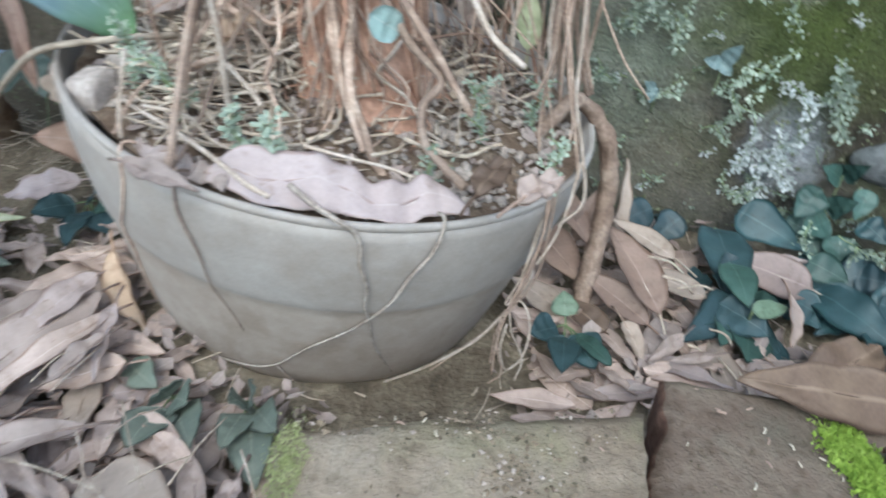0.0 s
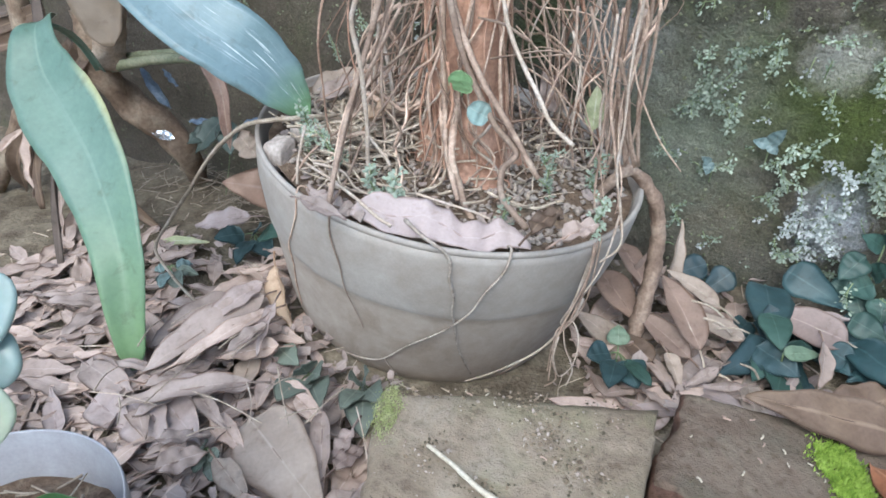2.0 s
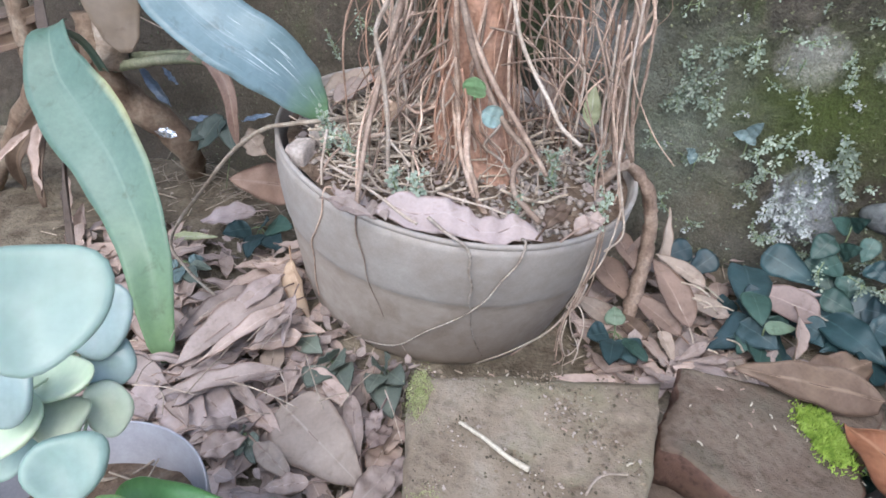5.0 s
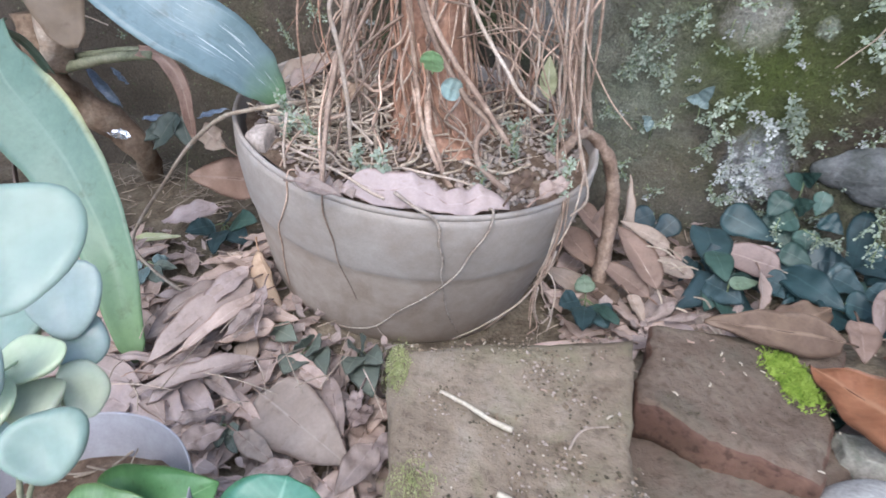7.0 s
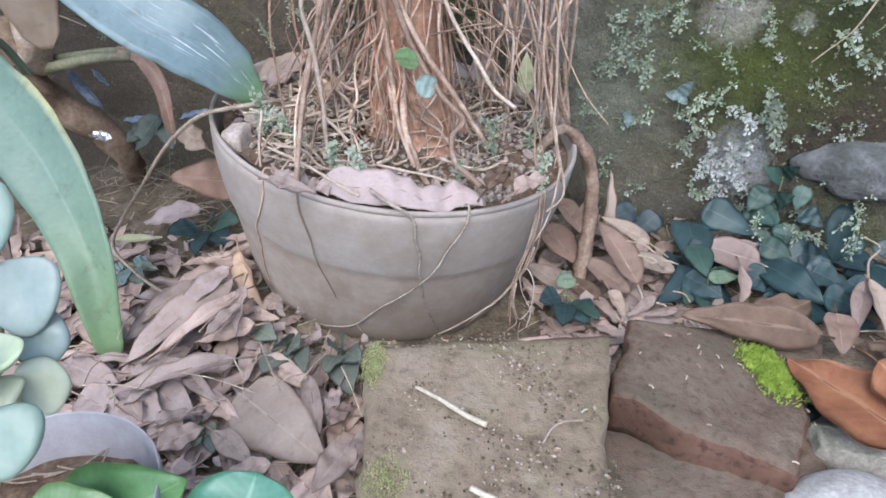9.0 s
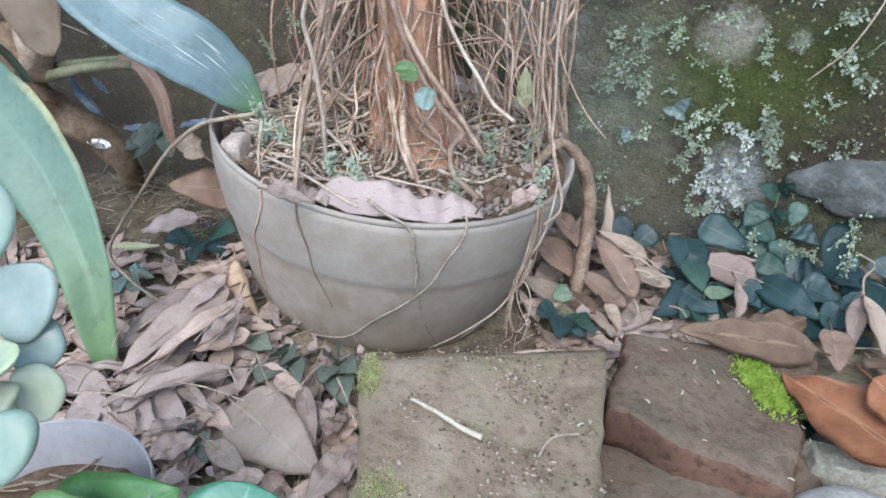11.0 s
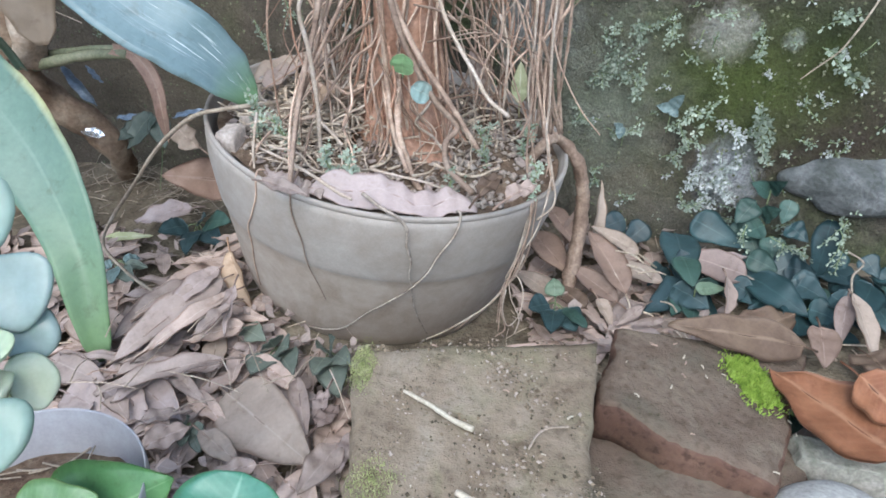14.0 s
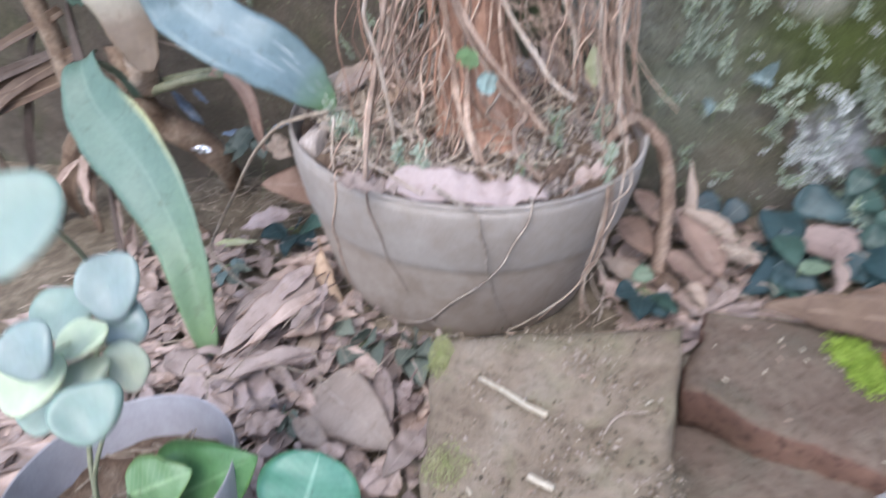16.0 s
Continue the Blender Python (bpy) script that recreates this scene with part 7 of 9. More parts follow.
dry((-0.1381, 0.4314, 0.0450), (-0.1869, 0.3175, 0.0300), 0.045, 1, "long folded dry leaf lying on the leaf litter", DEAD_PINK, "lance", (0.0, -0.4, 1), 0.33, 0.37, 0.0028, 0.25, 0.1)
dry((-0.1685, 0.4353, 0.0340), (-0.2066, 0.3565, 0.0260), 0.040, 2, "long dry leaf half under another on the litter", DEAD_PINK, "lance", (0.0, -0.4, 1), 0.20, 0.42, 0.0028, -0.20, 0.1)
dry((-0.0927, 0.3323, 0.0400), (-0.1785, 0.2881, 0.0300), 0.020, 3, "narrow pale dry leaf arched over the litter", DEAD_PINK, "lance", (0.0, -0.4, 1), 0.73, 0.83, 0.0028, 0.10, 0.1)
dry((-0.1626, 0.3741, 0.0260), (-0.1940, 0.2996, 0.0200), 0.031, 4, "flat dry leaf under the folded leaf", DEAD, "lance", (0.0, -0.4, 1), 0.27, 0.33, 0.0028, 0.00, 0.1)
dry((-0.1811, 0.3026, 0.0220), (-0.1253, 0.2716, 0.0180), 0.038, 5, "flat mauve dry leaf on the litter", DEAD_ROSE, "ovate", (0.0, -0.4, 1), 0.13, 0.25, 0.0028, 0.25, 0.1)
dry((-0.1591, 0.3113, 0.0260), (-0.1060, 0.2826, 0.0200), 0.032, 6, "flat mauve dry leaf on the litter", DEAD_ROSE, "lance", (0.0, -0.4, 1), 0.13, 0.33, 0.0028, -0.20, 0.1)
dry((-0.1285, 0.3151, 0.0340), (-0.0906, 0.2944, 0.0280), 0.014, 7, "small pale boat-shaped dry leaf", DEAD_PINK, "lance", (0.0, -0.4, 1), 0.67, 1.00, 0.0028, 0.10, 0.1)
dry((-0.1314, 0.2693, 0.0300), (-0.0996, 0.2875, 0.0260), 0.011, 8, "narrow rolled dry leaf on the litter", DEAD_PINK, "lance", (0.0, -0.4, 1), 0.40, 1.00, 0.0028, 0.00, 0.1)
dry((-0.1208, 0.2531, 0.0220), (-0.0969, 0.2796, 0.0200), 0.023, 9, "dry leaf lying among others on the litter", DEAD, "lance", (0.0, -0.4, 1), 0.27, 0.50, 0.0028, 0.25, 0.1)
dry((-0.1158, 0.3117, 0.0200), (-0.0725, 0.2871, 0.0160), 0.019, 10, "dry leaf lying among others on the litter", DEAD, "lance", (0.0, -0.4, 1), 0.27, 0.58, 0.0028, -0.20, 0.1)
dry((-0.0858, 0.3143, 0.0220), (0.0046, 0.2534, 0.0260), 0.054, 11, "broad grey-brown dry leaf lying flat", DEAD_FLAT, "ovate", (0.0, -0.4, 1), 0.16, 0.17, 0.0028, 0.10, 0.1)
dry((-0.0306, 0.3252, 0.0340), (-0.0041, 0.2681, 0.0220), 0.017, 12, "narrow dry leaf standing on edge", DEAD_PINK, "lance", (0.0, -0.4, 1), 0.27, 1.17, 0.0028, 0.00, 0.1)
dry((-0.0059, 0.3215, 0.0300), (-0.0068, 0.2953, 0.0240), 0.012, 13, "small pale crumpled leaf beside the paving stone", DEAD_ROSE, "oblong", (0.0, -0.4, 1), 0.40, 0.83, 0.0028, 0.25, 0.1)
dry((0.0197, 0.2728, 0.0300), (0.0002, 0.2333, 0.0220), 0.026, 14, "pale dry leaf leaning on the paving stone", DEAD_PINK, "lance", (0.0, -0.4, 1), 0.27, 0.50, 0.0028, -0.20, 0.1)
dry((0.0267, 0.2841, 0.0300), (0.0222, 0.2494, 0.0240), 0.017, 15, "pale dry leaf leaning on the paving stone", DEAD_ROSE, "lance", (0.0, -0.4, 1), 0.27, 0.50, 0.0028, 0.10, 0.1)
dry((-0.0826, 0.3543, 0.0220), (-0.0351, 0.3305, 0.0200), 0.023, 16, "flat grey dry leaf beside green seedlings", DEAD, "lance", (0.0, -0.4, 1), 0.27, 0.50, 0.0028, 0.00, 0.1)
dry((-0.2465, 0.3265, 0.0240), (-0.1803, 0.3080, 0.0200), 0.031, 17, "long dry leaf on the litter", DEAD_PINK, "lance", (0.0, -0.4, 1), 0.20, 0.42, 0.0028, 0.25, 0.1)
dry((-0.2694, 0.3869, 0.0220), (-0.1971, 0.3411, 0.0180), 0.028, 18, "long dry leaf on the litter", DEAD, "lance", (0.0, -0.4, 1), 0.20, 0.50, 0.0028, -0.20, 0.1)
dry((-0.2114, 0.2969, 0.0200), (-0.1661, 0.2839, 0.0160), 0.029, 19, "flat mauve dry leaf on the litter", DEAD_ROSE, "ovate", (0.0, -0.4, 1), 0.16, 0.33, 0.0028, 0.10, 0.1)
dry((-0.1002, 0.3867, 0.0300), (-0.1455, 0.3615, 0.0260), 0.024, 20, "dry leaf tucked beside the pot", DEAD, "lance", (0.0, -0.4, 1), 0.27, 0.58, 0.0028, 0.00, 0.1)
dry((-0.1188, 0.4094, 0.0480), (-0.1664, 0.3200, 0.0360), 0.018, 31, "narrow dry leaf lying along a folded leaf", DEAD, "lance", (0.0, -0.4, 1), 0.27, 0.67, 0.0022, 0.25, 0.1)
dry((-0.1454, 0.4408, 0.0500), (-0.1697, 0.3789, 0.0400), 0.025, 32, "dry leaf lying over the folded leaf", DEAD_ROSE, "lance", (0.0, -0.4, 1), 0.27, 0.50, 0.0022, -0.20, 0.1)
dry((-0.1132, 0.3919, 0.0460), (-0.1328, 0.3520, 0.0380), 0.014, 33, "narrow rolled dry leaf on the litter", DEAD_PINK, "lance", (0.0, -0.4, 1), 0.27, 0.83, 0.0022, 0.10, 0.1)
dry((-0.1208, 0.4195, 0.0500), (-0.1097, 0.3664, 0.0340), 0.012, 34, "narrow rolled dry leaf on the litter", DEAD_ROSE, "lance", (0.0, -0.4, 1), 0.27, 0.83, 0.0022, 0.00, 0.1)
dry((-0.1362, 0.3301, 0.0360), (-0.1628, 0.2843, 0.0280), 0.022, 35, "flat dry leaf on the litter", DEAD_ROSE, "lance", (0.0, -0.4, 1), 0.20, 0.33, 0.0022, 0.25, 0.1)
dry((-0.0614, 0.3406, 0.0280), (-0.0268, 0.3214, 0.0240), 0.017, 36, "flat grey dry leaf beside green seedlings", DEAD, "lance", (0.0, -0.4, 1), 0.27, 0.50, 0.0022, -0.20, 0.1)
dry((-0.0035, 0.2866, 0.0280), (0.0068, 0.3146, 0.0240), 0.014, 37, "dark curled leaf beside the paving stone", DEAD_MAUVE, "ovate", (0.0, -0.4, 1), 0.27, 0.50, 0.0022, 0.10, 0.1)
dry((-0.0869, 0.2739, 0.0220), (-0.0471, 0.2513, 0.0200), 0.020, 38, "dry leaf lying among others on the litter", DEAD_PALE, "lance", (0.0, -0.4, 1), 0.27, 0.33, 0.0022, 0.00, 0.1)
dry((-0.0346, 0.2516, 0.0220), (-0.0657, 0.2390, 0.0200), 0.017, 39, "dry leaf lying among others on the litter", DEAD, "lance", (0.0, -0.4, 1), 0.27, 0.33, 0.0022, 0.25, 0.1)
dry((-0.1182, 0.2837, 0.0240), (-0.1202, 0.2549, 0.0200), 0.017, 40, "dry leaf lying among others on the litter", DEAD, "lance", (0.0, -0.4, 1), 0.27, 0.33, 0.0022, -0.20, 0.1)
dry((-0.1403, 0.4557, 0.0600), (-0.1093, 0.4284, 0.0120), 0.027, 6, "crumpled tan leaf leaning against the pot", DEAD_TAN, "lance", (-0.4, -0.8, 0.5), 0.35, 1.1, 0.0015, 0.3, 0.12)
dry((-0.2072, 0.6150, 0.0521), (-0.2645, 0.5650, 0.0789), 0.050, 7, "tan-brown dry leaf behind the pot", DEAD_RUST, "ovate", (-0.1, -0.8, 0.6), 0.3, 0.2, 0.002)
dry((-0.2492, 0.5846, 0.0300), (-0.3151, 0.5696, 0.0120), 0.034, 8, "pale dry leaf on the dark soil", DEAD_LIGHT, "lance", (0, -0.6, 1), 0.3, 0.5, 0.003, 0.2, 0.3)
dry((-0.2139, 0.5650, 0.1150), (-0.2450, 0.5800, 0.1314), 0.026, 9, "grey-brown torn dry leaf standing beside the pot", DEAD_PALE, "oblong", (-0.3, -0.8, 0.5), 0.5, 0.5, 0.004, 0.3, 0.35)
# to the right of the pot
RL = "dry brown leaf heaped between pot and wall"
dry((0.2082, 0.5750, 0.0295), (0.2114, 0.6000, 0.0963), 0.019, 41, RL, DEAD_PALE, "lance", (0.7, -0.8, 0.2), 0.35, 0.90, 0.0010, 0.15, 0.06, 0.006)
dry((0.1593, 0.6100, 0.0566), (0.1931, 0.5650, 0.0306), 0.024, 42, RL, DEAD_HEAP, "lance", (0.3, -0.7, 0.7), 0.40, 0.70, 0.0010, 0.15, 0.06, 0.014)
dry((0.1805, 0.5750, 0.0290), (0.1932, 0.6000, 0.0645), 0.018, 43, RL, DEAD_HEAP, "lance", (-0.4, -0.8, 0.4), 0.30, 0.70, 0.0010, 0.15, 0.06, 0.014)
dry((0.1455, 0.5700, 0.0426), (0.1855, 0.5250, 0.0222), 0.034, 44, RL, DEAD_HEAP, "lance", (0.2, -0.7, 0.8), 0.40, 0.60, 0.0010, 0.15, 0.06, 0.014)
dry((0.2381, 0.4993, 0.0240), (0.1998, 0.5634, 0.0560), 0.034, 45, RL, DEAD_HEAP, "lance", (0.2, -0.7, 0.8), 0.50, 0.80, 0.0010, 0.15, 0.06, 0.030, rib_material=STRAW, side=0.3)
dry((0.2526, 0.5469, 0.0420), (0.2032, 0.5686, 0.0580), 0.018, 48, RL, DEAD_PALE, "lance", (0.1, -0.7, 0.8), 0.50, 0.90, 0.0010, 0.15, 0.06, 0.022, rib_material=STRAW)
dry((0.2758, 0.5235, 0.0260), (0.2223, 0.5388, 0.0360), 0.020, 49, RL, DEAD_PALE, "lance", (0, -0.7, 0.8), 0.40, 0.70, 0.0010, 0.15, 0.06, 0.014)
dry((0.2317, 0.4964, 0.0160), (0.1788, 0.5309, 0.0340), 0.025, 50, RL, DEAD_HEAP, "lance", (0.2, -0.7, 0.8), 0.40, 0.60, 0.0010, 0.15, 0.06, 0.014)
dry((0.2109, 0.4876, 0.0240), (0.2236, 0.4626, 0.0100), 0.014, 58, RL, DEAD_PALE, "ovate", (0.4, -0.8, 0.5), 0.40, 0.80, 0.0010, 0.15, 0.06, 0.014)
dry((0.2517, 0.4805, 0.0240), (0.2258, 0.4595, 0.0140), 0.012, 59, RL, DEAD_PINK, "lance", (-0.2, -0.8, 0.6), 0.40, 0.80, 0.0010, 0.15, 0.06, 0.014)
dry((0.2696, 0.4636, 0.0240), (0.2362, 0.4543, 0.0220), 0.009, 60, RL, DEAD_PINK, "lance", (0, -0.8, 0.6), 0.30, 0.80, 0.0010, 0.15, 0.06, 0.014)
dry((0.1739, 0.4986, 0.0140), (0.1289, 0.5268, 0.0220), 0.023, 63, RL, DEAD_PALE, "lance", (0, -0.7, 0.8), 0.40, 0.60, 0.0010, 0.15, 0.06, 0.014)
dry((0.2008, 0.4870, 0.0120), (0.1710, 0.5147, 0.0160), 0.021, 64, RL, DEAD_DARK, "ovate", (0, -0.6, 1), 0.30, 0.40, 0.0010, 0.15, 0.06, 0.014)
dry((0.3620, 0.5489, 0.0260), (0.2958, 0.5714, 0.0340), 0.038, 46, "flat mauve-brown leaf with a long stalk on the creeper", DEAD_MAUVE, "ovate", (0, -0.5, 1), 0.2, 0.15, 0.001, 0, 0.03, 0.032, STRAW, 0.2)
dry((0.3393, 0.5366, 0.0300), (0.3311, 0.4898, 0.0160), 0.026, 47, "pale dry leaf standing behind the paving stone", DEAD, "lance", (0.7, -0.5, 0.6), 0.3, 0.5, wave=0.0008, torn=0.03)
dry((0.3654, 0.4075, 0.0520), (0.2542, 0.3987, 0.0680), 0.040, 51, "dark brown leaf lying over the back of the paving stone", DEAD_DARK, "ovate", (0.05, -0.35, 1), 0.2, 0.1, 0.002, 0, 0.05, 0.012)
dry((0.3312, 0.4479, 0.0200), (0.3937, 0.4980, 0.0200), 0.04, 52, "dark brown dry leaf under the creeper", DEAD_DARK, "ovate")
dry((0.3912, 0.2998, 0.0500), (0.3288, 0.3757, 0.0520), 0.072, 53, "large orange-brown leaf leaning on stones", DEAD_BROWN, "ovate", (0.35, -0.6, 0.9), 0.15, 0.3, 0.003, 0.15, 0.02, 0.02)
dry((0.3804, 0.3574, 0.0700), (0.4114, 0.3221, 0.0500), 0.05, 54, "orange-brown leaf with a folded edge", DEAD_BROWN, "ovate", (0.3, -0.6, 0.9), 0.2, 0.2, 0.002)
dry((0.4362, 0.5010, 0.0480), (0.4492, 0.4493, 0.0100), 0.027, 55, "pale grey dry leaf hanging from its stalk", DEAD_PALE, "lance", (0.5, -0.9, 0.4), 0.30, 0.60, 0.0010, 0.15, 0.06, 0.004)
dry((0.4333, 0.4989, 0.0460), (0.4228, 0.4630, 0.0140), 0.019, 65, "mauve-brown half of a folded dry leaf", DEAD_MAUVE, "lance", (-0.5, -0.9, 0.4), 0.30, 0.60, 0.0010, 0.15, 0.06, 0.004)
twig = thing("leaf_stalk", Matrix.Translation((0.4381, 0.5041, 0.0460)), "long pale stalk of a hanging dry leaf", "twig", "stalks in the litter")
tube("shoot", local(twig, [(0.4381, 0.5041, 0.0460), (0.4445, 0.5240, 0.0520), (0.4582, 0.5392, 0.0580), (0.4436, 0.5442, 0.0660)]), 0.0012, 0.0009, STRAW, twig, "", 6, 5, 0.2, 9)
dry((0.4034, 0.4670, 0.0300), (0.3979, 0.4275, 0.0160), 0.029, 56, "tan dry leaf beside the brown leaf", DEAD_HEAP, "ovate", (0, -0.8, 0.7), 0.30, 0.50, 0.0010, 0.15, 0.06, 0.014)
dry((0.4386, 0.4483, 0.0200), (0.4470, 0.4144, 0.0200), 0.05, 57, "dark brown dry leaf at the foot of the creeper", DEAD_DARK, "ovate")

for i, (base, tip, width) in enumerate((((-0.0388, 0.3596, 0.0120), (-0.0419, 0.3034, 0.0140), 0.030), ((0.0052, 0.3102, 0.0140), (-0.0003, 0.2757, 0.0120), 0.030), ((-0.0050, 0.2716, 0.0160), (0.0250, 0.2448, 0.0140), 0.034), ((0.0124, 0.3342, 0.0120), (0.0060, 0.2926, 0.0180), 0.024),
                                       ((-0.0570, 0.3202, 0.0160), (-0.0246, 0.3128, 0.0160), 0.026), ((-0.0123, 0.2447, 0.0180), (0.0133, 0.2261, 0.0180), 0.034), ((-0.0779, 0.3609, 0.0120), (-0.0885, 0.3282, 0.0160), 0.024), ((0.0245, 0.2691, 0.0120), (0.0183, 0.2340, 0.0140), 0.028))):
    dry(base, tip, width, 120 + i, "flat pale dry leaf beside the paving stone", (DEAD_PINK, DEAD)[i % 2], ("lance", "ovate")[i % 2], (0.1, -0.4, 1), 0.15, 0.15, 0.003, 0.1, 0.2)

for i, ends in enumerate((((0.2358, 0.5113, 0.0500), (0.2642, 0.5207, 0.0300)), ((0.2465, 0.5058, 0.0450), (0.2749, 0.5154, 0.0400)), ((0.2244, 0.5192, 0.0600), (0.2540, 0.5247, 0.0450)), ((0.2491, 0.4639, 0.0300), (0.2616, 0.4619, 0.0200)), ((0.2796, 0.4683, 0.0300), (0.2650, 0.4767, 0.0350)))):
    a, b = Vector(ends[0]), Vector(ends[1])
    twig = thing("leaf_stalk", Matrix.Translation(a), "loose pale stalk of a dry leaf in the litter", "twig", "stalks in the litter")
    tube("shoot", local(twig, [a, (a + b) / 2 + Vector((0.002, 0, 0.003)), b]), 0.0011, 0.0008, STRAW, twig, "", 6, 5, 0.2, i)

# thin straws across the leaf litter
for i, ends in enumerate((((-0.1859, 0.2804, 0.0500), (-0.1949, 0.3129, 0.0430)), ((-0.1876, 0.2790, 0.0500), (-0.1399, 0.2878, 0.0430)), ((-0.1437, 0.2812, 0.0500), (-0.1444, 0.3499, 0.0430)), ((-0.0702, 0.3193, 0.0500), (-0.0565, 0.3480, 0.0430)), ((-0.0286, 0.2990, 0.0500), (-0.0205, 0.3468, 0.0430)), ((-0.0877, 0.3217, 0.0500), (-0.0686, 0.2931, 0.0430)), ((-0.1191, 0.3016, 0.0500), (-0.0609, 0.2954, 0.0430)), ((-0.0024, 0.3235, 0.0500), (0.0234, 0.2831, 0.0430)), ((-0.1643, 0.2803, 0.0500), (-0.1537, 0.2642, 0.0430)), ((-0.1904, 0.3314, 0.0500), (-0.2027, 0.3746, 0.0430)), ((-0.1291, 0.3481, 0.0500), (-0.1274, 0.3816, 0.0430)), ((-0.1149, 0.3431, 0.0500), (-0.1126, 0.3871, 0.0430)), ((-0.0753, 0.3437, 0.0500), (-0.0426, 0.2994, 0.0430)), ((-0.1836, 0.3636, 0.0500), (-0.1768, 0.4074, 0.0430)), ((-0.0472, 0.2973, 0.0500), (-0.0288, 0.3208, 0.0430)), ((-0.0971, 0.2646, 0.0500), (-0.0787, 0.2853, 0.0430)))):
    a, b = Vector(ends[0]), Vector(ends[1])
    straw = thing("straw", Matrix.Translation(a), "thin pale dry straw lying across the leaf litter", "straw", "straws on the litter")
    tube("shoot", local(straw, [a, (a + b) / 2 + Vector((0.0015 * (i % 3 - 1), 0.001, 0.002)), b]), 0.0006, 0.0004, (STRAW, ROOT_PALE)[i % 2], straw, "", 5, 5, 0.2, i)

# leaves under the others, copies of a few kinds
fill = random.Random(8)
kinds = []
for i in range(14):
    ln = fill.uniform(0.045, 0.085)
    w = ln * fill.uniform(0.28, 0.42)
    ob = leaf_thing("dry_leaf", (-0.25 - 0.05 * i, 0.2 - 0.06 * (i % 3), 0.006), (-0.25 - 0.05 * i + ln, 0.2 - 0.06 * (i % 3), 0.006), w, (DEAD, DEAD_PINK, DEAD_PALE, DEAD, DEAD_ROSE, DEAD, DEAD_PINK)[i % 7],
                    D, "leaf", "dry leaves on the ground", ("lance", "lance", "ovate")[i % 3], (0, 0, 1), fill.uniform(0.05, 0.35), fill.uniform(0.0, 0.3), w * 0.08, fill.uniform(-0.5, 0.5), 0.15, 700 + i)
    kinds.append(ob)
def strewn(x, y, z=None):
    z = ground_height(x, y) + fill.uniform(0.004, 0.018) if z is None else z
    return copy_thing(fill.choice(kinds), pose(x, y, z, fill.uniform(-16, 16), fill.uniform(-9, 9), fill.uniform(0, 360)))


made = 0
while made < 80:
    x, y = fill.uniform(-0.42, 0.0), fill.uniform(0.12, 0.50)
    if (x - 0.01) ** 2 + (y - 0.52) ** 2 < 0.135 ** 2 or (x > -0.02 and y < 0.36) or (x + 0.252) ** 2 + (y - 0.469) ** 2 < 0.042 ** 2:
        continue
    strewn(x, y)
    made += 1
made = 0
while made < 24:
    x, y = fill.uniform(0.12, 0.33), fill.uniform(0.40, 0.60)
    if (x - 0.01) ** 2 + (y - 0.52) ** 2 < 0.15 ** 2:
        continue
    strewn(x, y)
    made += 1
for i in range(14):
    strewn(fill.uniform(0.36, 0.6), fill.uniform(0.15, 0.42))

# long flat leaves on top, lying mostly one way
longs = []
for i in range(6):
    ln, w = fill.uniform(0.055, 0.095), fill.uniform(0.017, 0.027)
    longs.append(leaf_thing("dry_leaf", (-0.3 + 0.03 * i, 0.3 - 0.02 * i, 0.024), (-0.3 + 0.03 * i - ln * 0.75, 0.3 - 0.02 * i - ln * 0.6, 0.026), w, (DEAD_PINK, DEAD)[i % 2], "long flat pale brown dry leaf on the litter", "leaf", "dry leaves on the ground", "lance", (0, -0.2, 1), fill.uniform(-0.15, 0.3), fill.uniform(0.05, 0.35), 0.0025, fill.uniform(-0.5, 0.5), 0.15, 760 + i))
made = 0
while made < 38:
    x, y = fill.uniform(-0.36, 0.0), fill.uniform(0.19, 0.44)
    if (x - 0.01) ** 2 + (y - 0.52) ** 2 < 0.16 ** 2 or (x > -0.05 and y < 0.36) or ((x - -0.231) ** 2 + (y - 0.340) ** 2 < 0.075 ** 2):
        continue
    copy_thing(fill.choice(longs), pose(x, y, ground_height(x, y) + fill.uniform(0.016, 0.028), fill.uniform(-12, 12), fill.uniform(-10, 10), 218 + fill.gauss(0, 32)))
    made += 1

# the many leaves below those, past counting
lv, lf, lu = [], [], []
for i in range(860):
    if i < 760:
        x, y = fill.uniform(-0.44, 0.02), fill.uniform(0.12, 0.52)
    else:
        x, y = fill.uniform(0.12, 0.34), fill.uniform(0.40, 0.62)
    if (x - 0.01) ** 2 + (y - 0.52) ** 2 < 0.14 ** 2 or (x > -0.02 and y < 0.36 and i < 760) or (x + 0.252) ** 2 + (y - 0.469) ** 2 < 0.042 ** 2:
        continue
    kind = fill.choice(kinds)
    s = fill.uniform(0.5, 0.95)
    m = pose(x, y, ground_height(x, y) + fill.uniform(0.001, 0.014), fill.uniform(-20, 20), fill.uniform(-14, 14), fill.uniform(0, 360)) @ Matrix.Diagonal((s, s, s, 1))
    me = [c for c in kind.children if len(c.data.uv_layers) > 0][0].data
    k = len(lv)
    uv = {}
    for loop in me.loops:
        uv[loop.vertex_index] = tuple(me.uv_layers[0].data[loop.index].uv)
    lv += [m @ v.co for v in me.vertices]
    lu += [uv.get(v.index, (0.5, 0.5)) for v in me.vertices]
    lf += [tuple(q + k for q in f.vertices) for f in me.polygons]
tagged(part("leaf_litter", mesh_of("leaf_litter", lv, lf, True, lu), DEAD), "thick litter of small curled brown leaves on the soil", "leaf litter", kind="stuff")

